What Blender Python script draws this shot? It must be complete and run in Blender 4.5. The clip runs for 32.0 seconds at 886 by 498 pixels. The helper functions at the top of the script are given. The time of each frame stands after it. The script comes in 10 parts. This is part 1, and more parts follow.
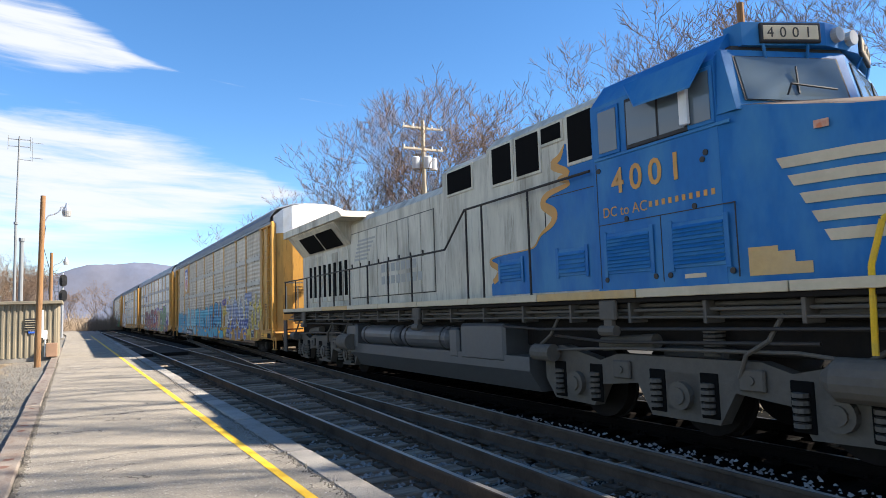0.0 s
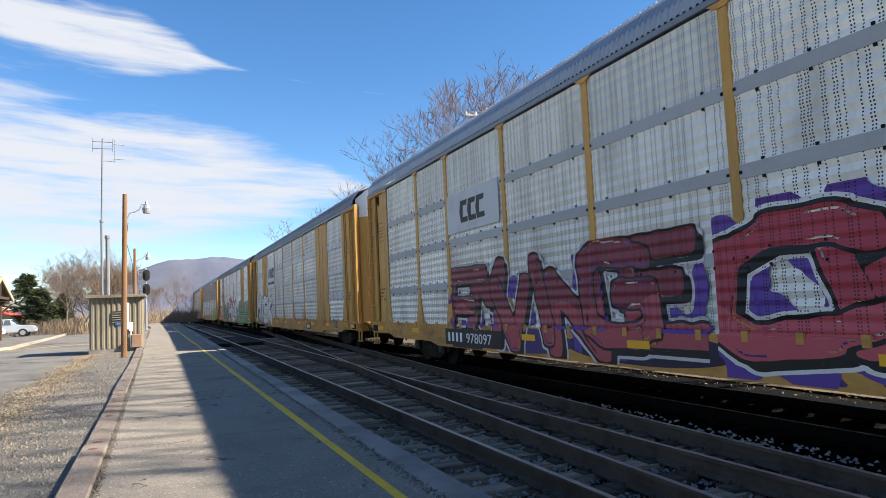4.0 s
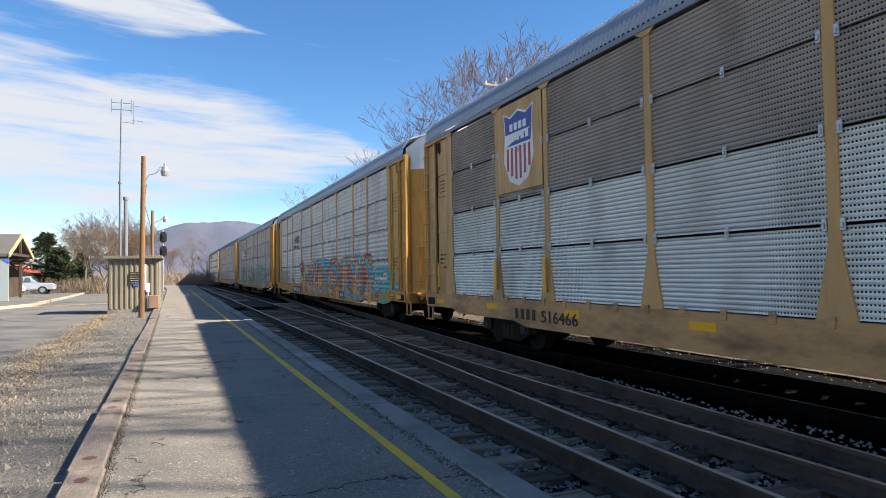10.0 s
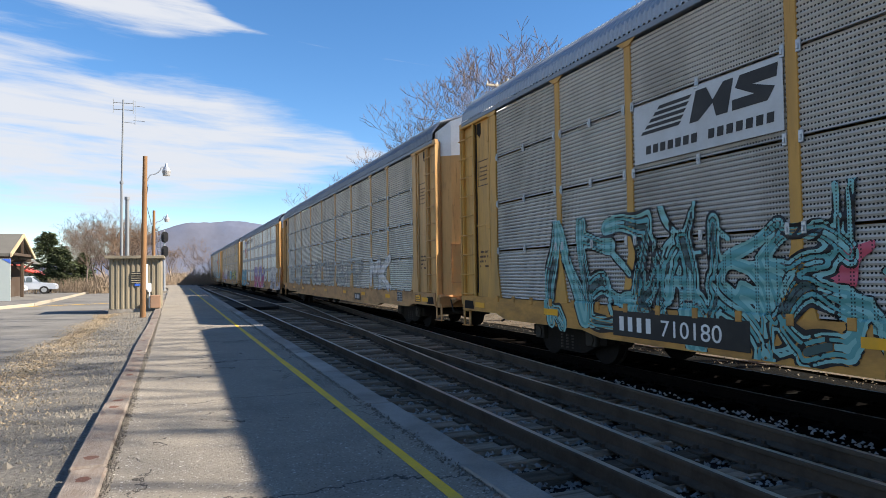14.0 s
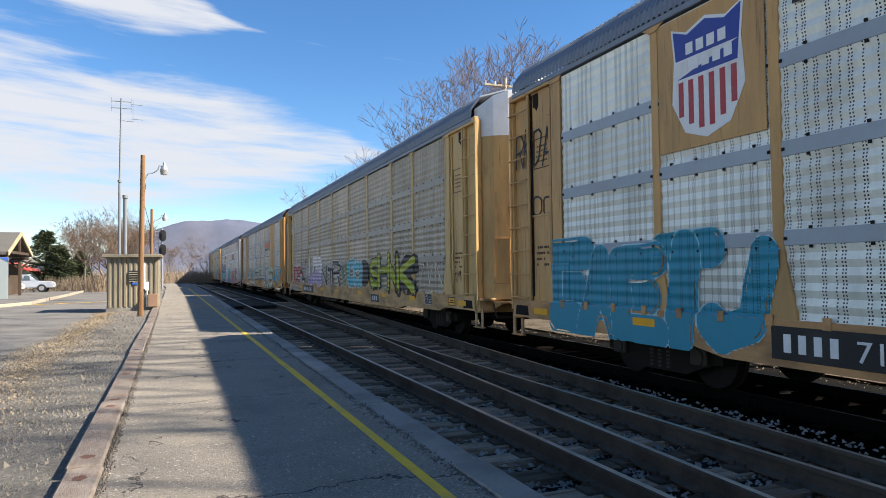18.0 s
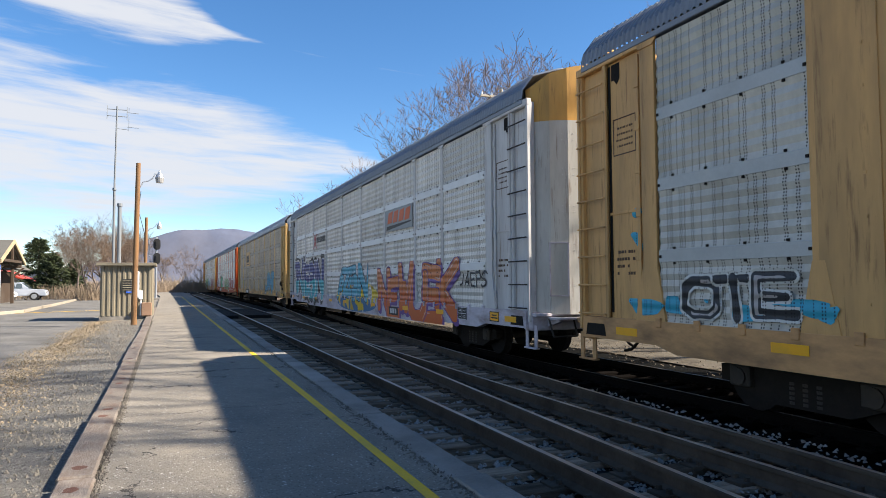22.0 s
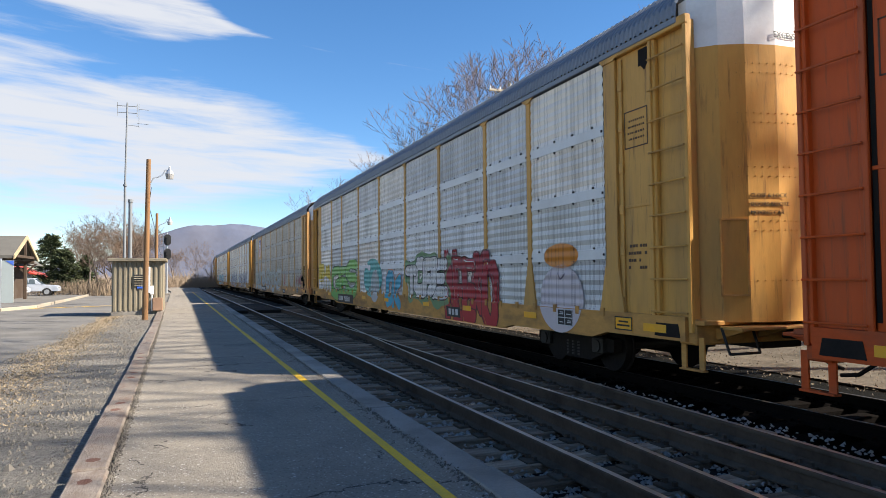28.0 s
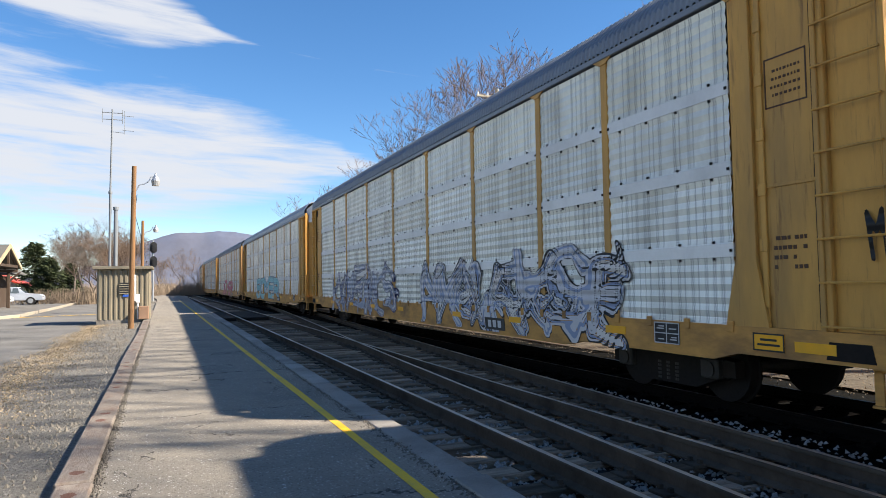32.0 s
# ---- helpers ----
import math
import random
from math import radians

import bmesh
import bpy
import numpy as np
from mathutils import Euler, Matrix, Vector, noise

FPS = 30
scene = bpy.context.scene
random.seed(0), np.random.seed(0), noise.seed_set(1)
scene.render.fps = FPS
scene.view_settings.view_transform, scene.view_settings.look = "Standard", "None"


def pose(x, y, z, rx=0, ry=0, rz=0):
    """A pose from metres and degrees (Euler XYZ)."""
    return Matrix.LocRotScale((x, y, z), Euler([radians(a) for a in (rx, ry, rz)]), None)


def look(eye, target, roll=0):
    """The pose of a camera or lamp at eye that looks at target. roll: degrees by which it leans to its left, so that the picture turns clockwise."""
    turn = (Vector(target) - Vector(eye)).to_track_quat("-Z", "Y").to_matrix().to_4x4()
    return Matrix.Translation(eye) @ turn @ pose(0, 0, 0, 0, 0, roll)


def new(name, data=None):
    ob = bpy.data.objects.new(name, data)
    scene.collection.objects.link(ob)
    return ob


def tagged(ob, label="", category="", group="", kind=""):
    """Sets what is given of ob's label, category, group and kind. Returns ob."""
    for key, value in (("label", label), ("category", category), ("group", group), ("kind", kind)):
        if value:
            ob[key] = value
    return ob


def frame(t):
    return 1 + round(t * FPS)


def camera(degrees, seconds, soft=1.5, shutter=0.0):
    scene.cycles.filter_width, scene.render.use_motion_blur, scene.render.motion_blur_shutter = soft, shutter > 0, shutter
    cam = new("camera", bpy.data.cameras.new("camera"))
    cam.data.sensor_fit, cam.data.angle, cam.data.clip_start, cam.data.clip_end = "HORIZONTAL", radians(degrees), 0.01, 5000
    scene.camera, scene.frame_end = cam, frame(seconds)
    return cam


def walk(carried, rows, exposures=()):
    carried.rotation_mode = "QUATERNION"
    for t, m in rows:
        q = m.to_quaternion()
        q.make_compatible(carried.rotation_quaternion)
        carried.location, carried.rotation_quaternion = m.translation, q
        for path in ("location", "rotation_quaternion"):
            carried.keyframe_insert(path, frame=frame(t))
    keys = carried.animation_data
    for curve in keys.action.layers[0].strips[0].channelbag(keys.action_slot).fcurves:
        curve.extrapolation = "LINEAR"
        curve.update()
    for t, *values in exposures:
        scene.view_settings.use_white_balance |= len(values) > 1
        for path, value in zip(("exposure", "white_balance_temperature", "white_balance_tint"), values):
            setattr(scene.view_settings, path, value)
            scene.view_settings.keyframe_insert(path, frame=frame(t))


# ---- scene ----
import functools

LENS = 66.3
cam = camera(LENS, 32.0, soft=0.8, shutter=0.012)


def sight(x, y, z, yaw, pitch, roll):
    """A camera pose from its place and its yaw, pitch and roll in degrees."""
    a, b = radians(yaw), radians(pitch)
    way = Vector((-math.sin(a) * math.cos(b), math.cos(a) * math.cos(b), math.sin(b)))
    return look((x, y, z), Vector((x, y, z)) + way, roll)


# seconds, x, y, z, yaw, pitch, roll
PATH = [
    (0, -0.022, 0.014, 1.505, -28.24, 5.07, -1.86), (0.5, -0.023, -0.035, 1.474, -28.11, 3.88, -1.98), (1, -0.004, -0.041, 1.449, -27.20, 3.23, -1.75),
    (1.5, -0.005, -0.041, 1.437, -26.05, 2.73, -2.17), (2, 0.005, -0.039, 1.458, -24.75, 2.90, -1.49), (2.5, 0.017, -0.031, 1.454, -23.92, 3.14, -1.85),
    (3, 0.022, -0.020, 1.479, -22.65, 3.68, -1.83), (3.5, 0.022, 0.009, 1.498, -21.95, 4.45, -2.15), (4, 0.027, 0.010, 1.472, -22.59, 4.38, -2.62),
    (4.5, 0.026, 0.017, 1.470, -21.93, 3.24, -3.51), (6.5, 0.006, 0.058, 1.495, -21.70, 1.62, -1.20), (7, 0.004, 0.049, 1.491, -21.98, 1.87, -0.74),
    (7.5, 0.005, 0.018, 1.493, -22.27, 1.67, -0.80), (8, 0.001, 0.016, 1.487, -22.41, 1.69, -0.99), (8.5, 0.008, -0.008, 1.488, -22.07, 1.75, -0.91),
    (9, -0.001, 0.011, 1.487, -21.85, 1.82, -0.92), (9.5, -0.005, 0.024, 1.483, -21.43, 1.90, -0.94), (10, -0.002, 0.040, 1.488, -21.31, 1.90, -0.90),
    (10.5, -0.002, 0.032, 1.490, -21.37, 1.89, -0.90), (11, -0.012, 0.019, 1.487, -21.27, 1.94, -0.87), (11.5, -0.009, 0.039, 1.483, -21.30, 1.80, -0.98),
    (12, -0.009, 0.046, 1.480, -21.38, 1.63, -0.78), (12.5, -0.004, 0.029, 1.487, -21.36, 1.57, -0.83), (13, -0.017, 0.033, 1.482, -21.34, 1.69, -0.72),
    (13.5, -0.013, 0.029, 1.481, -21.30, 1.68, -0.93), (14, -0.005, 0.039, 1.486, -21.21, 1.92, -0.84), (14.5, -0.005, 0.062, 1.481, -21.28, 2.56, -1.51),
    (16.5, -0.009, 0.088, 1.474, -20.44, 2.28, -1.16), (17, -0.007, 0.074, 1.487, -21.13, 2.02, -1.10), (17.5, 0.006, 0.027, 1.494, -21.77, 1.74, -0.88),
    (18, 0.009, -0.021, 1.504, -21.35, 1.83, -0.71), (18.5, 0.002, -0.008, 1.507, -21.39, 2.14, -0.12), (19, 0.000, 0.000, 1.500, -21.31, 2.20, 0.00),
    (19.5, -0.004, 0.007, 1.495, -21.31, 2.33, 0.06), (20, -0.000, 0.009, 1.491, -21.26, 2.31, -0.33), (20.5, -0.009, 0.016, 1.493, -21.31, 2.37, -0.27),
    (21, -0.003, 0.025, 1.494, -21.30, 2.43, -0.32), (21.5, 0.001, 0.035, 1.495, -21.47, 2.63, -0.18), (22, -0.008, 0.058, 1.493, -21.79, 2.72, -0.37),
    (22.5, -0.015, 0.050, 1.487, -21.77, 2.73, -0.43), (23, -0.016, 0.033, 1.477, -21.64, 2.71, -0.68), (23.5, -0.008, -0.002, 1.491, -21.56, 2.63, -0.45),
    (24, -0.001, -0.006, 1.499, -21.49, 2.63, -0.44), (24.5, -0.006, 0.003, 1.495, -21.48, 2.57, -0.63), (25, -0.008, 0.009, 1.489, -21.41, 2.47, -0.69),
    (25.5, -0.001, -0.013, 1.494, -21.19, 2.35, -0.86), (27.5, -0.004, 0.009, 1.493, -21.01, 2.21, -0.71), (28, -0.005, 0.010, 1.495, -21.02, 2.27, -0.52),
    (28.5, -0.002, 0.020, 1.499, -21.06, 2.31, -0.44), (29, -0.004, 0.028, 1.497, -21.01, 2.26, -0.40), (29.5, 0.009, -0.020, 1.505, -20.60, 2.40, -0.70),
    (30, 0.020, -0.037, 1.511, -20.13, 2.89, -1.40), (30.5, 0.012, -0.018, 1.504, -19.89, 2.93, -1.37), (31, 0.011, 0.009, 1.503, -19.66, 2.41, -1.45),
    (31.5, -0.002, 0.067, 1.498, -21.08, 2.89, -1.02), (32, -0.007, 0.086, 1.490, -22.03, 2.77, -0.91),
]

walk(cam, [(r[0], sight(*r[1:])) for r in PATH], [(0.0, 1.72, 6800, 12), (2.5, 1.60, 6800, 12), (6.5, 1.44, 6800, 12), (32.0, 1.44, 6800, 12)])

# ---------------------------------------------------------------- light
SUN_ELEV, SUN_SIDE = 38.2, 28.0  # degrees above the horizon; degrees behind the square of the track


def sun_and_sky():
    a = radians(SUN_SIDE)
    e = radians(SUN_ELEV)
    to_sun = Vector((math.cos(a) * math.cos(e), -math.sin(a) * math.cos(e), math.sin(e)))
    lamp = bpy.data.lights.new("sun", "SUN")
    lamp.energy, lamp.angle, lamp.color = 5.0, radians(0.6), (1.0, 0.94, 0.84)
    ob = new("sun", lamp)
    ob.matrix_world = look(to_sun * 50, (0, 0, 0))
    world = bpy.data.worlds.new("sky")
    scene.world = world
    world.use_nodes = True
    nt = world.node_tree
    nt.nodes.clear()
    N = lambda kind, **kw: node(nt, kind, **kw)
    sky = N("ShaderNodeTexSky")
    sky.sky_type = "NISHITA"
    sky.sun_disc = False
    sky.sun_elevation = e
    sky.sun_rotation = math.atan2(to_sun.x, to_sun.y)
    sky.altitude, sky.air_density, sky.dust_density, sky.ozone_density = 200, 0.9, 0.1, 4.0
    # a bank of cirrus low in the north, drawn out along the wind, and one wisp above it
    deg = 180 / math.pi
    co = N("ShaderNodeTexCoord")
    sep = N("ShaderNodeSeparateXYZ")
    nt.links.new(co.outputs["Generated"], sep.inputs[0])
    az = math_node(nt, "MULTIPLY", math_node(nt, "ARCTAN2", sep.outputs[0], sep.outputs[1]), deg)
    el = math_node(nt, "MULTIPLY", math_node(nt, "ARCSINE", sep.outputs[2]), deg)
    slope = math_node(nt, "ADD", el, math_node(nt, "MULTIPLY", az, 0.045))
    comb = N("ShaderNodeCombineXYZ")
    nt.links.new(math_node(nt, "MULTIPLY", az, 0.055), comb.inputs[0])
    nt.links.new(math_node(nt, "MULTIPLY", slope, 0.34), comb.inputs[1])
    big = N("ShaderNodeTexNoise")
    big.inputs["Scale"].default_value, big.inputs["Detail"].default_value = 1.0, 7
    big.inputs["Roughness"].default_value, big.inputs["Distortion"].default_value = 0.58, 0.35
    nt.links.new(comb.outputs[0], big.inputs["Vector"])

    def bank(middle, tilt, wide, least, most, east, fall):
        """1 along the middle line of a bank of cloud, 0 at its borders; it thins out to the east."""
        w = math_node(nt, "MINIMUM", math_node(nt, "MAXIMUM", math_node(nt, "MULTIPLY", math_node(nt, "SUBTRACT", east, az), wide), least), most)
        off = math_node(nt, "ABSOLUTE", math_node(nt, "SUBTRACT", math_node(nt, "ADD", el, math_node(nt, "MULTIPLY", az, tilt)), middle))
        v = math_node(nt, "SUBTRACT", 1.0, math_node(nt, "DIVIDE", off, w))
        end = math_node(nt, "MULTIPLY", math_node(nt, "SUBTRACT", east, az), fall)
        end.node.use_clamp = True
        return math_node(nt, "ADD", v, math_node(nt, "SUBTRACT", end, 1.0))
    low = bank(10.3, 0.02, 0.36, 1.6, 8.0, 18.8, 0.19)
    wisp = bank(20.1, 0.15, 0.28, 0.8, 2.5, 7.0, 0.20)
    both = math_node(nt, "MAXIMUM", low, wisp)
    comb2 = N("ShaderNodeCombineXYZ")
    nt.links.new(math_node(nt, "MULTIPLY", az, 0.11), comb2.inputs[0])
    nt.links.new(math_node(nt, "MULTIPLY", slope, 1.15), comb2.inputs[1])
    streak = N("ShaderNodeTexNoise")
    streak.inputs["Scale"].default_value, streak.inputs["Detail"].default_value = 1.0, 6
    streak.inputs["Roughness"].default_value, streak.inputs["Distortion"].default_value = 0.6, 0.5
    nt.links.new(comb2.outputs[0], streak.inputs["Vector"])
    uneven = math_node(nt, "ADD", math_node(nt, "MULTIPLY", math_node(nt, "SUBTRACT", big.outputs["Fac"], 0.5), 2.6), math_node(nt, "MULTIPLY", math_node(nt, "SUBTRACT", streak.outputs["Fac"], 0.5), 1.7))
    dens = math_node(nt, "ADD", math_node(nt, "MULTIPLY", math_node(nt, "MINIMUM", both, 0.62), 1.6), uneven)
    ramp = N("ShaderNodeMapRange")
    ramp.interpolation_type = "SMOOTHSTEP"
    ramp.inputs["From Min"].default_value, ramp.inputs["From Max"].default_value = 0.0, 1.25
    ramp.inputs["To Max"].default_value = 0.97
    nt.links.new(dens, ramp.inputs[0])
    blue = N("ShaderNodeHueSaturation")
    blue.inputs["Saturation"].default_value = 1.2
    nt.links.new(sky.outputs[0], blue.inputs["Color"])
    mix = N("ShaderNodeMix")
    mix.data_type = "RGBA"
    nt.links.new(ramp.outputs[0], mix.inputs[0])
    nt.links.new(blue.outputs[0], mix.inputs[6])
    mix.inputs[7].default_value = CLOUD_COLOUR
    bg = N("ShaderNodeBackground")
    bg.inputs[1].default_value = SKY_STRENGTH
    nt.links.new(mix.outputs[2], bg.inputs[0])
    out = N("ShaderNodeOutputWorld")
    nt.links.new(bg.outputs[0], out.inputs[0])


SKY_STRENGTH = 0.075
CLOUD_COLOUR = (3.8, 4.1, 4.55, 1)


# ---------------------------------------------------------------- materials
def node(nt, kind, **kw):
    n = nt.nodes.new(kind)
    for k, v in kw.items():
        n.inputs[k.replace("_", " ")].default_value = v
    return n


def math_node(nt, op, a, b=None):
    n = nt.nodes.new("ShaderNodeMath")
    n.operation = op
    for i, v in ((0, a), (1, b)):
        if v is None:
            continue
        if isinstance(v, (int, float)):
            n.inputs[i].default_value = v
        else:
            nt.links.new(v, n.inputs[i])
    return n.outputs[0]


sun_and_sky()


def rgba(c, k=1.0):
    return (c[0] * k, c[1] * k, c[2] * k, 1.0)


MATS = {}


def mat(name, colour, rough=0.6, metal=0.0, grain=(18.0, 0.12), stain=(0.9, 0.25), dirt=(0.12, 0.10, 0.08), dirt_amount=0.35,
        bump=0.15, stretch=(1, 1, 1), spread=0.0, spec=0.28):
    """A worn surface: base colour, fine grain, broad stains towards the dirt's colour, relief, and a spread of tone from piece to piece."""
    if name in MATS:
        return MATS[name]
    m = bpy.data.materials.new(name)
    m.use_nodes = True
    nt = m.node_tree
    b = nt.nodes["Principled BSDF"]
    co = nt.nodes.new("ShaderNodeTexCoord")
    mp = nt.nodes.new("ShaderNodeMapping")
    mp.inputs["Scale"].default_value = stretch
    nt.links.new(co.outputs["Object"], mp.inputs[0])
    n1 = node(nt, "ShaderNodeTexNoise", Scale=grain[0], Detail=6.0, Roughness=0.65)
    n2 = node(nt, "ShaderNodeTexNoise", Scale=stain[0], Detail=5.0, Roughness=0.6)
    nt.links.new(mp.outputs[0], n1.inputs["Vector"])
    info = nt.nodes.new("ShaderNodeObjectInfo")
    shift = nt.nodes.new("ShaderNodeVectorMath")
    shift.operation = "ADD"
    rnd = math_node(nt, "MULTIPLY", info.outputs["Random"], 37.0)
    nt.links.new(mp.outputs[0], shift.inputs[0])
    nt.links.new(rnd, shift.inputs[1])
    nt.links.new(shift.outputs[0], n2.inputs["Vector"])
    v = math_node(nt, "MULTIPLY_ADD", n1.outputs["Fac"], grain[1] * 2)
    v.node.inputs[2].default_value = 1.0 - grain[1]
    if spread:
        k = math_node(nt, "MULTIPLY_ADD", info.outputs["Random"], spread * 2)
        k.node.inputs[2].default_value = 1.0 - spread
        v = math_node(nt, "MULTIPLY", v, k)
    hsv = nt.nodes.new("ShaderNodeHueSaturation")
    hsv.inputs["Color"].default_value = rgba(colour)
    nt.links.new(v, hsv.inputs["Value"])
    ramp = nt.nodes.new("ShaderNodeMapRange")
    ramp.inputs["From Min"].default_value, ramp.inputs["From Max"].default_value = 0.45, 0.45 + max(stain[1], 0.05)
    ramp.inputs["To Max"].default_value = dirt_amount
    nt.links.new(n2.outputs["Fac"], ramp.inputs["Value"])
    mix = nt.nodes.new("ShaderNodeMix")
    mix.data_type = "RGBA"
    nt.links.new(ramp.outputs[0], mix.inputs[0])
    nt.links.new(hsv.outputs[0], mix.inputs[6])
    mix.inputs[7].default_value = rgba(dirt)
    nt.links.new(mix.outputs[2], b.inputs["Base Color"])
    b.inputs["Roughness"].default_value, b.inputs["Metallic"].default_value = rough, metal
    b.inputs["Specular IOR Level"].default_value = spec
    if bump:
        bp = node(nt, "ShaderNodeBump", Strength=bump, Distance=0.02)
        nt.links.new(n1.outputs["Fac"], bp.inputs["Height"])
        nt.links.new(bp.outputs[0], b.inputs["Normal"])
    MATS[name] = m
    return m


# ---------------------------------------------------------------- mesh helpers
def mesh_object(name, bm, material, parent=None, label="", smooth=False):
    me = bpy.data.meshes.new(name)
    bm.to_mesh(me)
    bm.free()
    me.materials.append(material)
    if smooth:
        for p in me.polygons:
            p.use_smooth = True
    ob = new(name, me)
    if parent:
        ob.parent = parent
    if label:
        ob["label"] = label
    return ob


def part(name, bm, material, parent, label="", smooth=False):
    return mesh_object(name, bm, material, parent, label, smooth)


def share(name, me, parent, at=(0, 0, 0), turn=(0, 0, 0), label=""):
    """One more object on a mesh that other pieces use too."""
    ob = new(name, me)
    ob.parent = parent
    ob.location = at
    ob.rotation_euler = turn
    if label:
        ob["label"] = label
    return ob


def mesh_of(name, bm, material, smooth=False):
    me = bpy.data.meshes.new(name)
    bm.to_mesh(me)
    bm.free()
    me.materials.append(material)
    if smooth:
        for p in me.polygons:
            p.use_smooth = True
    return me


def empty(name, m=Matrix()):
    ob = new(name)
    ob.matrix_world = m
    return ob


def box(bm, x0, y0, z0, x1, y1, z1, bevel=0.0):
    """A block between two corners, with its edges eased."""
    vs = [bm.verts.new((x, y, z)) for x in (x0, x1) for y in (y0, y1) for z in (z0, z1)]
    fs = [bm.faces.new([vs[i] for i in q]) for q in ((0, 1, 3, 2), (4, 6, 7, 5), (0, 4, 5, 1), (2, 3, 7, 6), (0, 2, 6, 4), (1, 5, 7, 3))]
    if bevel:
        es = list({e for f in fs for e in f.edges})
        bmesh.ops.bevel(bm, geom=es, offset=bevel, segments=1, affect="EDGES")
    return bm


def rod(bm, a, b, r, r2=None, n=8, cap=True):
    """A round bar from a to b."""
    a, b = Vector(a), Vector(b)
    r2 = r if r2 is None else r2
    d = (b - a).normalized()
    s = d.orthogonal().normalized()
    t = d.cross(s)
    ring = []
    for p, q in ((a, r), (b, r2)):
        ring.append([bm.verts.new(p + (s * math.cos(2 * math.pi * i / n) + t * math.sin(2 * math.pi * i / n)) * q) for i in range(n)])
    for i in range(n):
        bm.faces.new((ring[0][i], ring[0][(i + 1) % n], ring[1][(i + 1) % n], ring[1][i]))
    if cap:
        bm.faces.new(ring[0][::-1])
        bm.faces.new(ring[1])
    return bm


def bent_rod(bm, pts, r, n=7):
    for a, b in zip(pts, pts[1:]):
        rod(bm, a, b, r, n=n)
    return bm


def prism(bm, outline, axis, a, b):
    """A flat outline drawn out along an axis: outline in the two other axes, in their order."""
    def at(p, q):
        return {"x": (q, p[0], p[1]), "y": (p[0], q, p[1]), "z": (p[0], p[1], q)}[axis]
    one = [bm.verts.new(at(p, a)) for p in outline]
    two = [bm.verts.new(at(p, b)) for p in outline]
    n = len(outline)
    for i in range(n):
        bm.faces.new((one[i], one[(i + 1) % n], two[(i + 1) % n], two[i]))
    bm.faces.new(one[::-1])
    bm.faces.new(two)
    bmesh.ops.recalc_face_normals(bm, faces=bm.faces)
    return bm


def B():
    return bmesh.new()


def from_faces(name, verts, faces, material, parent=None, smooth=False):
    me = bpy.data.meshes.new(name)
    me.from_pydata([tuple(v) for v in verts], [], [tuple(int(i) for i in f) for f in faces])
    me.update()
    me.materials.append(material)
    if smooth:
        for p in me.polygons:
            p.use_smooth = True
    ob = new(name, me)
    if parent:
        ob.parent = parent
    return ob


# ---------------------------------------------------------------- the plan, in metres; z = 0 is the top of the near rails
RAIL_A = 3.02            # near rail of the near track
GAUGE = 1.435
TRAIN_X, TRAIN_Z = 7.70, -0.15   # centre of the train's track, and the top of its rails
PLAT_Z = 0.15
CAR_LENGTH = 28.60       # from coupler to coupler
SPEED = 14.925
FIRST_GAP = 23.75         # where the locomotive's rear coupler is at the start
# how far the train lags behind an even pace, seconds and metres
PACE = ((0.0, 0.03), (1.0, 0.18), (2.0, 0.26), (4.0, 0.31), (8.0, 0.37), (9.0, 0.13), (10.0, 0.32), (12.0, 0.38), (13.0, 0.24), (14.0, 0.45), (17.0, 0.27), (19.0, 0.22), (21.0, 0.36), (23.0, 0.16),
        (25.0, -0.19), (28.0, -0.06), (29.0, -0.25), (30.0, -0.28), (31.0, -0.28), (32.0, -0.33))


def lag(t):
    return float(np.interp(t, [p[0] for p in PACE], [p[1] for p in PACE]))



def line_points():
    """The train's line, metre by metre: straight past the platform, a slight set to the left, then a long curve to the right."""
    pts, x, y, a = [], TRAIN_X, -520.0, 0.0
    for i in range(1500):
        pts.append((x, y, a))
        turn = 0.0
        if 22 <= y < 52:
            turn = SET_LEFT / 30.0
        elif y > CURVE_FROM:
            turn = -1.0 / CURVE_RADIUS if a > -1.2 else 0.0
        a += turn
        x, y = x - math.sin(a), y + math.cos(a)
    return pts


SET_LEFT, CURVE_FROM, CURVE_RADIUS = 0.010, 118.0, 420.0
LINE = line_points()


def on_line(s):
    """Place and heading (radians, to the left) s metres along the line from y = 0."""
    u = min(max(s + 520.0, 0.0), len(LINE) - 2.0)
    i = int(u)
    k = u - i
    p, q = LINE[i], LINE[i + 1]
    return p[0] + (q[0] - p[0]) * k, p[1] + (q[1] - p[1]) * k, p[2] + (q[2] - p[2]) * k


def car_pose(s, half):
    """A car with its middle s metres along the line stands on its two trucks."""
    x0, y0, _ = on_line(s - half)
    x1, y1, _ = on_line(s + half)
    return pose((x0 + x1) / 2, (y0 + y1) / 2, TRAIN_Z, 0, 0, math.degrees(math.atan2(x0 - x1, y1 - y0)))


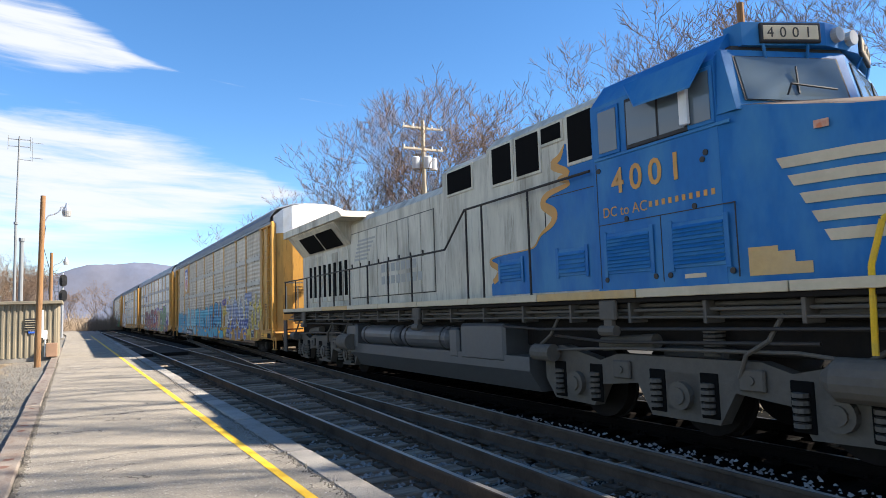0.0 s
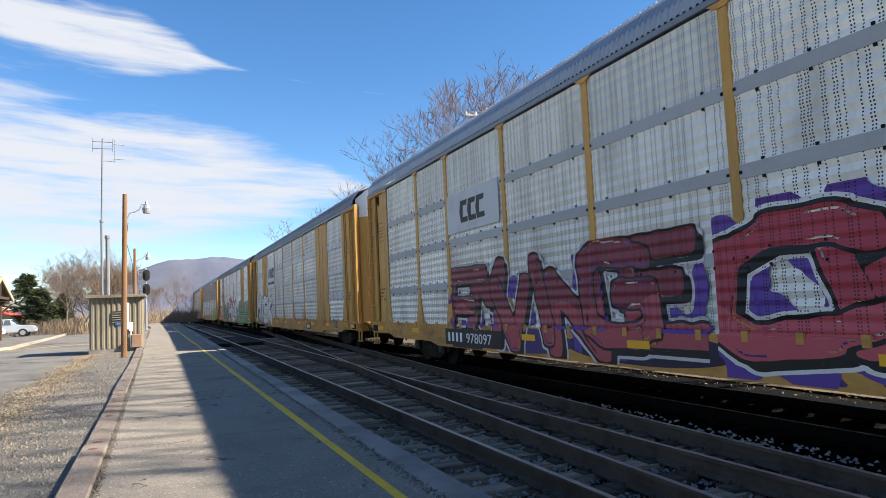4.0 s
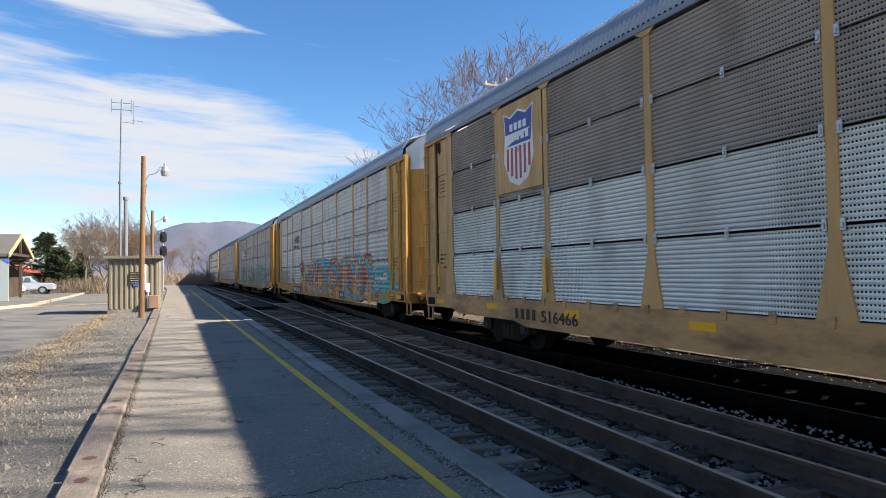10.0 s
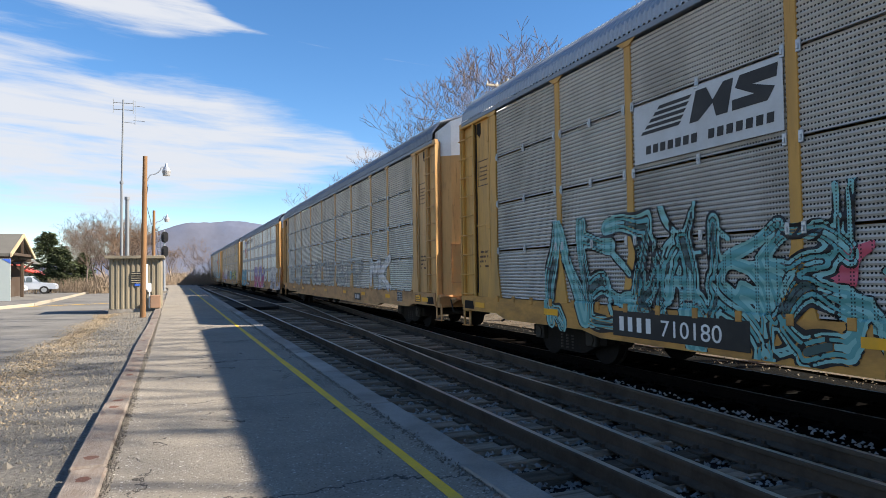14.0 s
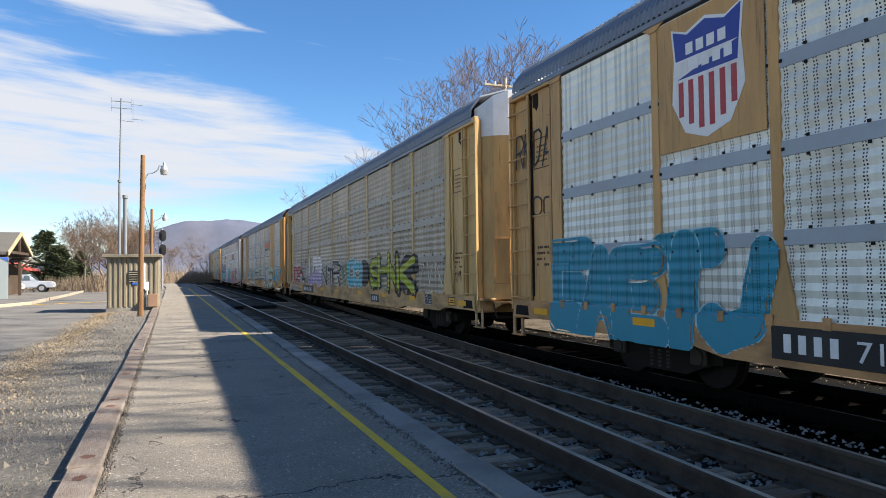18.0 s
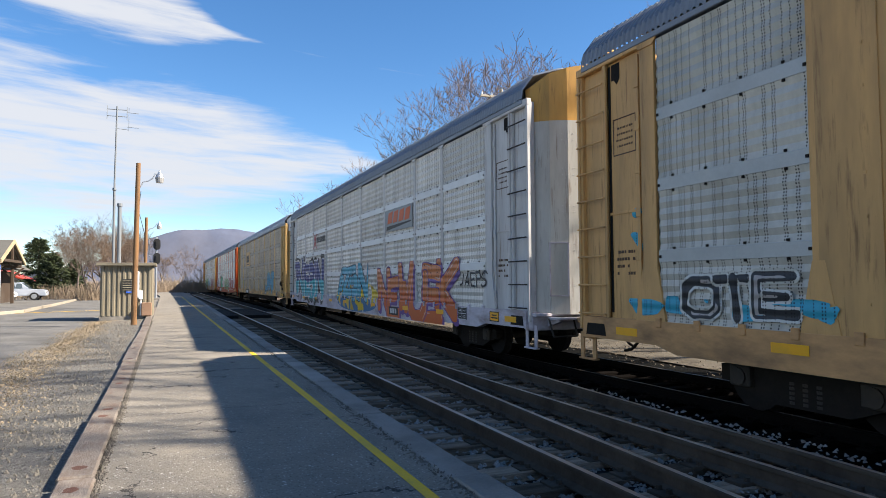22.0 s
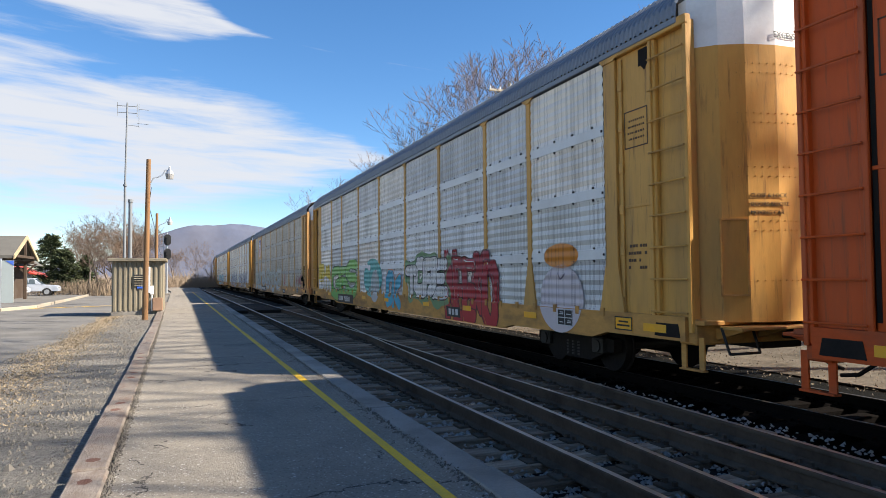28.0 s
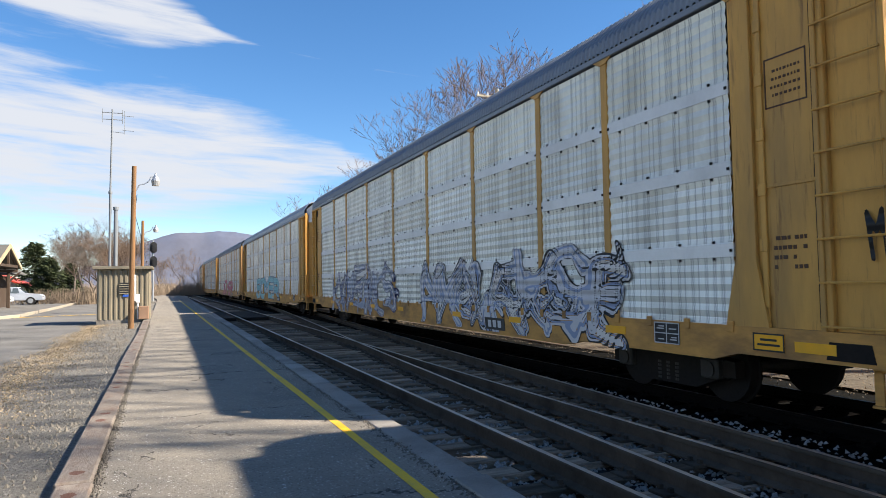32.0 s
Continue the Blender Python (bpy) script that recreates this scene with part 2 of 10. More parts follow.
# ---------------------------------------------------------------- surfaces of the place
def asphalt_material():
    """Worn asphalt: dark binder with pale and dark stones, tar stains, hairline cracks across it."""
    m = mat("platform_asphalt", (0.235, 0.208, 0.168), 0.92, grain=(55, 0.45), stain=(0.9, 0.35), dirt=(0.115, 0.107, 0.097), dirt_amount=0.65, bump=0.6, spec=0.25)
    nt = m.node_tree
    b = nt.nodes["Principled BSDF"]
    old = b.inputs["Base Color"].links[0].from_socket
    co = nt.nodes.new("ShaderNodeTexCoord")
    sep = nt.nodes.new("ShaderNodeSeparateXYZ")
    nt.links.new(co.outputs["Object"], sep.inputs[0])

    def layer(fac, colour, under):
        mix = nt.nodes.new("ShaderNodeMix")
        mix.data_type = "RGBA"
        nt.links.new(fac, mix.inputs[0])
        nt.links.new(under, mix.inputs[6])
        mix.inputs[7].default_value = colour
        return mix.outputs[2]
    cells = node(nt, "ShaderNodeTexVoronoi", Scale=70.0)
    nt.links.new(co.outputs["Object"], cells.inputs["Vector"])
    tone = nt.nodes.new("ShaderNodeSeparateColor")
    nt.links.new(cells.outputs["Color"], tone.inputs[0])
    near = math_node(nt, "LESS_THAN", cells.outputs["Distance"], 0.42)
    pale = math_node(nt, "MULTIPLY", near, math_node(nt, "GREATER_THAN", tone.outputs[0], 0.90))
    dark = math_node(nt, "MULTIPLY", near, math_node(nt, "LESS_THAN", tone.outputs[1], 0.22))
    out = layer(math_node(nt, "MULTIPLY", dark, 0.6), (0.05, 0.047, 0.043, 1), old)
    out = layer(math_node(nt, "MULTIPLY", pale, 0.9), (0.42, 0.40, 0.37, 1), out)
    flecks = node(nt, "ShaderNodeTexVoronoi", Scale=17.0)
    nt.links.new(co.outputs["Object"], flecks.inputs["Vector"])
    pick = nt.nodes.new("ShaderNodeSeparateColor")
    nt.links.new(flecks.outputs["Color"], pick.inputs[0])
    bits = math_node(nt, "MULTIPLY", math_node(nt, "LESS_THAN", flecks.outputs["Distance"], 0.17), math_node(nt, "GREATER_THAN", pick.outputs[0], 0.84))
    out = layer(math_node(nt, "MULTIPLY", bits, 0.9), (0.50, 0.47, 0.42, 1), out)
    # cracks: wandering lines across the platform, and a loose net between them
    warp = node(nt, "ShaderNodeTexNoise", Scale=1.3, Detail=7.0, Roughness=0.65)
    nt.links.new(co.outputs["Object"], warp.inputs["Vector"])
    y = math_node(nt, "ADD", sep.outputs[1], math_node(nt, "MULTIPLY", warp.outputs["Fac"], 0.9))
    off = math_node(nt, "ABSOLUTE", math_node(nt, "SUBTRACT", math_node(nt, "FRACT", math_node(nt, "DIVIDE", y, 3.35)), 0.42))
    line = math_node(nt, "LESS_THAN", math_node(nt, "MULTIPLY", off, 3.35), math_node(nt, "MULTIPLY", warp.outputs["Fac"], 0.020))
    net = node(nt, "ShaderNodeTexVoronoi", Scale=0.42)
    net.feature = "DISTANCE_TO_EDGE"
    shift = nt.nodes.new("ShaderNodeVectorMath")
    shift.operation = "ADD"
    soft = node(nt, "ShaderNodeTexNoise", Scale=2.2, Detail=6.0, Roughness=0.6)
    nt.links.new(co.outputs["Object"], soft.inputs["Vector"])
    nt.links.new(co.outputs["Object"], shift.inputs[0])
    nt.links.new(soft.outputs["Color"], shift.inputs[1])
    nt.links.new(shift.outputs[0], net.inputs["Vector"])
    hair = math_node(nt, "MULTIPLY", math_node(nt, "LESS_THAN", net.outputs["Distance"], 0.0045), math_node(nt, "GREATER_THAN", warp.outputs["Fac"], 0.50))
    crack = math_node(nt, "MAXIMUM", line, hair)
    out = layer(math_node(nt, "MULTIPLY", crack, 0.85), (0.022, 0.02, 0.018, 1), out)
    nt.links.new(out, b.inputs["Base Color"])
    return m


M_ASPHALT = asphalt_material()
M_CONCRETE = mat("kerb_concrete", (0.275, 0.255, 0.225), 0.9, grain=(40, 0.25), stain=(1.2, 0.3), dirt=(0.11, 0.098, 0.083), dirt_amount=0.8, bump=0.9, spread=0.2)
M_YELLOW = mat("line_yellow", (0.76, 0.45, 0.025), 0.7, grain=(50, 0.2), stain=(3, 0.25), dirt=(0.30, 0.25, 0.10), dirt_amount=0.5, bump=0.2)
M_TIMBER = mat("old_timber", (0.20, 0.17, 0.142), 0.9, grain=(22, 0.4), stain=(4.0, 0.22), dirt=(0.12, 0.075, 0.055), dirt_amount=0.6, bump=0.5, stretch=(2.2, 0.7, 2.2), spread=0.18)


def rusty_spikes(m):
    """Two rusty patches near a timber's ends, where spikes have bled."""
    nt = m.node_tree
    b = nt.nodes["Principled BSDF"]
    old = b.inputs["Base Color"].links[0].from_socket
    co = nt.nodes.new("ShaderNodeTexCoord")
    wob = node(nt, "ShaderNodeTexNoise", Scale=14.0, Detail=4.0, Roughness=0.6)
    nt.links.new(co.outputs["Object"], wob.inputs["Vector"])
    sep = nt.nodes.new("ShaderNodeSeparateXYZ")
    nt.links.new(co.outputs["Object"], sep.inputs[0])
    spots = None
    for y in (0.24, 2.24):
        dx = math_node(nt, "MULTIPLY", math_node(nt, "SUBTRACT", sep.outputs[0], 0.115), 1.3)
        dy = math_node(nt, "SUBTRACT", sep.outputs[1], y)
        d = math_node(nt, "SQRT", math_node(nt, "ADD", math_node(nt, "MULTIPLY", dx, dx), math_node(nt, "MULTIPLY", dy, dy)))
        k = math_node(nt, "LESS_THAN", math_node(nt, "ADD", d, math_node(nt, "MULTIPLY", wob.outputs["Fac"], 0.09)), 0.105)
        spots = k if spots is None else math_node(nt, "MAXIMUM", spots, k)
    mix = nt.nodes.new("ShaderNodeMix")
    mix.data_type = "RGBA"
    nt.links.new(math_node(nt, "MULTIPLY", spots, 0.8), mix.inputs[0])
    nt.links.new(old, mix.inputs[6])
    mix.inputs[7].default_value = (0.10, 0.032, 0.018, 1)
    nt.links.new(mix.outputs[2], b.inputs["Base Color"])


rusty_spikes(M_TIMBER)
M_TIE = mat("tie_timber", (0.235, 0.185, 0.138), 0.95, grain=(20, 0.5), stain=(2.5, 0.3), dirt=(0.055, 0.040, 0.028), dirt_amount=0.85, bump=0.8, stretch=(0.5, 6, 6), spread=0.65, spec=0.03)
# near-black tie and rail copies: the shade under the train is painted in
M_TIE_SHADE = mat("shaded_tie_timber", (0.006, 0.005, 0.0045), 0.95, grain=(20, 0.5), stain=(2.5, 0.3), dirt=(0.004, 0.0035, 0.003), dirt_amount=0.7, bump=0.6, stretch=(0.5, 6, 6), spread=0.3, spec=0.03)
M_RAIL_DARK = mat("shaded_rail_side", (0.007, 0.006, 0.005), 0.9, grain=(30, 0.3), stain=(2, 0.3), dirt=(0.012, 0.01, 0.008), dirt_amount=0.6, bump=0.2, spec=0.04)
M_HEAD_DARK = mat("shaded_rail_head", (0.05, 0.045, 0.04), 0.55, 0.5, grain=(30, 0.2), stain=(0.7, 0.3), dirt=(0.015, 0.013, 0.011), dirt_amount=0.7, bump=0.05)
M_RAIL = mat("rail_side", (0.088, 0.070, 0.053), 0.9, 0.0, grain=(30, 0.3), stain=(2, 0.3), dirt=(0.024, 0.019, 0.015), dirt_amount=0.7, bump=0.2, spec=0.05)
M_RAILTOP = mat("rail_head", (0.50, 0.46, 0.40), 0.36, 0.7, grain=(30, 0.2), stain=(0.7, 0.3), dirt=(0.07, 0.055, 0.043), dirt_amount=0.6, bump=0.05)
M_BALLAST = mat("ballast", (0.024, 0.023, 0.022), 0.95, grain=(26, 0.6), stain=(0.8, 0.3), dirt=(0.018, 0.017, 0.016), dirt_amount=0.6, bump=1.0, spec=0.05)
M_STONE = mat("ballast_stone", (0.30, 0.29, 0.27), 0.9, grain=(20, 0.4), stain=(0.6, 0.3), dirt=(0.06, 0.058, 0.055), dirt_amount=0.8, bump=0.4, spec=0.2)
M_STEEL = mat("dark_steel", (0.045, 0.042, 0.040), 0.7, 0.3, grain=(20, 0.3), stain=(2, 0.3), dirt=(0.09, 0.06, 0.04), dirt_amount=0.5, bump=0.2)
M_GALV = mat("galvanised", (0.46, 0.48, 0.50), 0.45, 0.7, grain=(30, 0.12), stain=(2, 0.3), dirt=(0.25, 0.25, 0.25), dirt_amount=0.4, bump=0.1)
M_POLE = mat("pole_wood", (0.20, 0.115, 0.058), 0.9, grain=(16, 0.35), stain=(1.2, 0.3), dirt=(0.33, 0.145, 0.045), dirt_amount=0.6, bump=0.4, stretch=(8, 8, 0.6))
M_HUT = mat("hut_siding", (0.225, 0.195, 0.14), 0.6, 0.1, grain=(12, 0.1), stain=(0.9, 0.4), dirt=(0.20, 0.16, 0.11), dirt_amount=0.3, bump=0.1, spread=0.04)
M_WHITE = mat("white_paint", (0.76, 0.76, 0.75), 0.55, grain=(20, 0.08), stain=(1.5, 0.3), dirt=(0.35, 0.31, 0.26), dirt_amount=0.35, bump=0.1)
M_BLACK = mat("black_paint", (0.02, 0.02, 0.021), 0.55, grain=(20, 0.2), stain=(2, 0.3), dirt=(0.07, 0.065, 0.06), dirt_amount=0.4, bump=0.1)
M_BLUE = mat("sign_blue", (0.03, 0.12, 0.55), 0.5, grain=(20, 0.05), bump=0.05)
M_BARK = mat("bark", (0.12, 0.095, 0.078), 0.95, grain=(14, 0.4), stain=(0.5, 0.3), dirt=(0.26, 0.22, 0.19), dirt_amount=0.5, bump=0.5)
M_TWIG = mat("twigs", (0.125, 0.088, 0.064), 0.95, grain=(3, 0.3), stain=(0.15, 0.3), dirt=(0.19, 0.11, 0.06), dirt_amount=0.7, bump=0.0)
M_BRUSH = mat("dry_brush", (0.23, 0.175, 0.125), 0.95, grain=(2, 0.3), stain=(0.1, 0.3), dirt=(0.23, 0.17, 0.10), dirt_amount=0.6, bump=0.0)


def ground_material():
    """Gravel by the line, old asphalt in the yard, dry grass and soil beyond."""
    m = bpy.data.materials.new("ground_cover")
    m.use_nodes = True
    nt = m.node_tree
    b = nt.nodes["Principled BSDF"]
    co = nt.nodes.new("ShaderNodeTexCoord")
    fine = node(nt, "ShaderNodeTexNoise", Scale=22.0, Detail=8.0, Roughness=0.75)
    mid = node(nt, "ShaderNodeTexNoise", Scale=1.1, Detail=6.0, Roughness=0.65)
    broad = node(nt, "ShaderNodeTexNoise", Scale=0.06, Detail=5.0, Roughness=0.6)
    for n in (fine, mid, broad):
        nt.links.new(co.outputs["Object"], n.inputs["Vector"])
    r1 = nt.nodes.new("ShaderNodeValToRGB")
    r1.color_ramp.elements[0].position, r1.color_ramp.elements[0].color = 0.30, (0.065, 0.06, 0.052, 1)
    r1.color_ramp.elements[1].position, r1.color_ramp.elements[1].color = 0.72, (0.30, 0.28, 0.243, 1)
    nt.links.new(fine.outputs["Fac"], r1.inputs[0])
    r2 = nt.nodes.new("ShaderNodeMapRange")
    r2.inputs["From Min"].default_value, r2.inputs["From Max"].default_value, r2.inputs["To Max"].default_value = 0.46, 0.66, 0.5
    nt.links.new(mid.outputs["Fac"], r2.inputs[0])
    mx = nt.nodes.new("ShaderNodeMix")
    mx.data_type = "RGBA"
    nt.links.new(r2.outputs[0], mx.inputs[0])
    nt.links.new(r1.outputs[0], mx.inputs[6])
    mx.inputs[7].default_value = (0.13, 0.115, 0.09, 1)
    r3 = nt.nodes.new("ShaderNodeMapRange")
    r3.inputs["From Min"].default_value, r3.inputs["From Max"].default_value, r3.inputs["To Max"].default_value = 0.48, 0.60, 0.6
    nt.links.new(broad.outputs["Fac"], r3.inputs[0])
    mx2 = nt.nodes.new("ShaderNodeMix")
    mx2.data_type = "RGBA"
    nt.links.new(r3.outputs[0], mx2.inputs[0])
    nt.links.new(mx.outputs[2], mx2.inputs[6])
    mx2.inputs[7].default_value = (0.20, 0.165, 0.12, 1)
    nt.links.new(mx2.outputs[2], b.inputs["Base Color"])
    b.inputs["Roughness"].default_value = 0.95
    bp = node(nt, "ShaderNodeBump", Strength=1.0, Distance=0.06)
    nt.links.new(fine.outputs["Fac"], bp.inputs["Height"])
    nt.links.new(bp.outputs[0], b.inputs["Normal"])
    return m


M_GROUND = ground_material()


# ---------------------------------------------------------------- ground, track bed, platform
def ground_height(x, y):
    """Nearly level by the line; banks and woods rise on the far side; the line lies in a shallow bed."""
    z = 0.085 * min(1.0, max(0.0, (x + 2.6) / 1.7)) if x < 0 else 0.0
    if 2.3 < x < 9.9:
        z = -0.46
    elif 1.6 < x <= 2.3:
        z = -0.46 * (x - 1.6) / 0.7
    elif 9.9 <= x < 14:
        z = -0.42 + 0.22 * max(0.0, x - 10.4) / 3.6
    elif x >= 14:
        z = -0.2 + 0.22 * max(0.0, x - 20) ** 1.0 * min(1.0, max(0.0, (90 - y) / 60.0))
        z = min(z, 16.0)
    return z


def build_ground():
    xs = sorted({-4000, -2000, -900, -400, -200, -120, -60, -30, -15, -8, -4, -2.6, -0.9, -0.5, 0.0, 0.01, 1.6, 1.95, 2.3, 3.5, 5, 7, 9, 9.89, 9.9, 10.4, 11, 12, 13, 14, 17, 20, 24, 30, 40, 55, 75, 100, 150, 300, 900, 2000, 4000})
    ys = sorted({-4000, -1500, -700, -400, -200, -100, -50, -30, -20, -10, -5, 0, 5, 10, 15, 20, 30, 40, 50, 60, 70, 80, 90, 100, 120, 150, 200, 300, 500, 900, 2000, 4000})
    verts = [(x, y, ground_height(x, y)) for y in ys for x in xs]
    n = len(xs)
    faces = [(j * n + i, j * n + i + 1, (j + 1) * n + i + 1, (j + 1) * n + i) for j in range(len(ys) - 1) for i in range(n - 1)]
    ob = from_faces("ground", verts, faces, M_GROUND)
    tagged(ob, "grey gravel and dry soil ground along the railway", "ground", kind="structure")


build_ground()


def build_bed():
    """The bed of dark crushed stone under the tracks, with loose stones on it."""
    rnd = random.Random(4)
    xs = [2.06, 2.4, 2.9, 3.3, 4.0, 4.6, 5.3, 5.9, 6.4, 7.0, 7.7, 8.4, 9.2, 9.8, 10.25]
    ys = [-60 + 2.0 * i for i in range(110)]
    verts = []
    for y in ys:
        for x in xs:
            edge = -0.24 if x < 6.2 else -0.41 if x < 8.6 else -0.36
            z = edge + rnd.uniform(-0.02, 0.02)
            verts.append((x, y, z))
    n = len(xs)
    faces = [(j * n + i, j * n + i + 1, (j + 1) * n + i + 1, (j + 1) * n + i) for j in range(len(ys) - 1) for i in range(n - 1)]
    near = [f for f in faces if f[0] % n < 8]
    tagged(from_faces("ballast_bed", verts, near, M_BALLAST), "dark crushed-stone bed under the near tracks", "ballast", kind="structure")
    # the far bed is near black: the train's shade is put into its colour
    shaded_stone = mat("shaded_ballast", (0.009, 0.009, 0.008), 0.95, grain=(26, 0.6), stain=(0.8, 0.3), dirt=(0.005, 0.005, 0.005), dirt_amount=0.6, bump=1.0, spec=0.02)
    tagged(from_faces("ballast_bed", verts, [f for f in faces if f[0] % n >= 8], shaded_stone), "stone bed under the train's track, shade painted into its colour", "ballast", kind="structure")
    # dark cinders and trodden gravel beyond the far rail
    xs2 = [10.2, 11.5, 13.0, 15.5]
    verts = [(x, y, -0.345 + 0.16 * max(0.0, x - 10.4) / 3.6 + rnd.uniform(0.004, 0.03)) for y in ys for x in xs2]
    n = len(xs2)
    faces = [(j * n + i, j * n + i + 1, (j + 1) * n + i + 1, (j + 1) * n + i) for j in range(len(ys) - 1) for i in range(n - 1)]
    cinder = mat("cinders", (0.105, 0.092, 0.072), 0.95, grain=(16, 0.9), stain=(1.6, 0.3), dirt=(0.035, 0.029, 0.022), dirt_amount=0.9, bump=1.0, spec=0.05)
    tagged(from_faces("cinder_strip", verts, faces, cinder), "dark cinders and gravel beyond the train's track", "ground", kind="structure")
    # dead leaves and stones on the cinders
    verts, faces = [], []
    for k in range(9000):
        x, y = 9.4 + 6 * rnd.random() ** 1.3, rnd.uniform(-6, 40)
        z = -0.33 + 0.16 * max(0.0, x - 10.4) / 3.6 + 0.03
        r, a = rnd.uniform(0.008, 0.024), rnd.uniform(0, 6.3)
        o = len(verts)
        for q in range(4):
            verts.append((x + r * math.cos(a + q * 1.57), y + r * 0.6 * math.sin(a + q * 1.57), z + rnd.uniform(-0.01, 0.03)))
        faces.append((o, o + 1, o + 2, o + 3))
    litter = mat("leaf_litter", (0.17, 0.135, 0.09), 0.9, grain=(3, 0.5), stain=(0.9, 0.2), dirt=(0.09, 0.08, 0.07), dirt_amount=0.8, bump=0.0)
    tagged(from_faces("leaf_litter", verts, faces, litter), "dead leaves and grit beyond the train's track", "leaves", kind="stuff")
    # loose stones near the camera
    verts, faces = [], []
    for k in range(42000):
        y = -6.0 + 41.0 * rnd.random() ** 1.3
        x = rnd.uniform(2.15, 6.3) if rnd.random() < 0.4 else rnd.uniform(2.15, 4.9)
        z = (-0.24 if x < 6.2 else -0.41) + rnd.uniform(0.0, 0.035)
        r = rnd.uniform(0.014, 0.034)
        o = len(verts)
        for a in range(4):
            t = a * math.pi / 2 + rnd.uniform(-0.5, 0.5)
            verts.append((x + r * math.cos(t), y + r * math.sin(t), z + rnd.uniform(-0.2, 0.5) * r))
        verts.append((x + rnd.uniform(-0.4, 0.4) * r, y + rnd.uniform(-0.4, 0.4) * r, z + r * rnd.uniform(0.7, 1.2)))
        faces += [(o, o + 1, o + 4), (o + 1, o + 2, o + 4), (o + 2, o + 3, o + 4), (o + 3, o, o + 4)]
    ob = from_faces("loose_stones", verts, faces, M_STONE)
    tagged(ob, "loose grey crushed stones between the ties", "stones", kind="stuff")


build_bed()

RAIL_PROFILE = ((-0.07, -0.165), (0.07, -0.165), (0.07, -0.150), (0.012, -0.125), (0.010, -0.045), (0.036, -0.035), (0.036, -0.006), (0.026, 0.0), (-0.026, 0.0), (-0.036, -0.006), (-0.036, -0.035), (-0.010, -0.045), (-0.012, -0.125), (-0.07, -0.150))


def rail(name, pts, label, z=0.0, side=None):
    """A steel rail along a line of (x, y) points: rusty web and foot, worn bright head."""
    root = empty(name)
    tagged(root, label, "rail", "rails of the tracks", "structure")
    verts, faces, n = [], [], len(RAIL_PROFILE)
    for k, (x, y) in enumerate(pts):
        for px, pz in RAIL_PROFILE:
            verts.append((x + px, y, z + pz))
        if k:
            o = (k - 1) * n
            for i in range(n):
                if i == 7:
                    continue
                faces.append((o + i, o + (i + 1) % n, o + n + (i + 1) % n, o + n + i))
    from_faces("web_and_foot", verts, faces, side or M_RAIL, root)
    verts, faces = [], []
    for k, (x, y) in enumerate(pts):
        verts += [(x - 0.026, y, z), (x + 0.026, y, z)]
        if k:
            o = 2 * k
            faces.append((o - 2, o - 1, o + 1, o))
    from_faces("rail_head", verts, faces, M_HEAD_DARK if side else M_RAILTOP, root)
    return root


def line_shift(y):
    """How far the line lies from straight at y."""
    x, yy, a = on_line(y)
    return x - TRAIN_X


YS = [-60, -30, -12, -4, 0, 3, 6, 9, 12, 15, 17] + [20 + 4 * i for i in range(30)] + [145, 155, 165, 175, 190, 205, 225, 250]


def turnout(y):
    """How far the diverging route has left the near track at y."""
    if y < -14:
        return 0.0
    if y < 17:
        u = (y + 14) / 31.0
        return GAUGE * (0.42 * u + 0.58 * u * u)
    return min(GAUGE + (y - 17) * 0.0735, TRAIN_X - GAUGE / 2 - RAIL_A)


for k in (0, 1):
    rail("rail", [(RAIL_A + GAUGE * k + line_shift(y), y) for y in YS], "rusty steel rail with a worn head on the near track")
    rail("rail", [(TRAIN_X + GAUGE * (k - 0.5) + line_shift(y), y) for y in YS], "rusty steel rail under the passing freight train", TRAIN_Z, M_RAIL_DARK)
    rail("rail", [(RAIL_A + GAUGE * k + turnout(y) + line_shift(y), y) for y in YS if -14 <= y <= 52], "rusty steel rail of the diverging turnout track", -0.004)


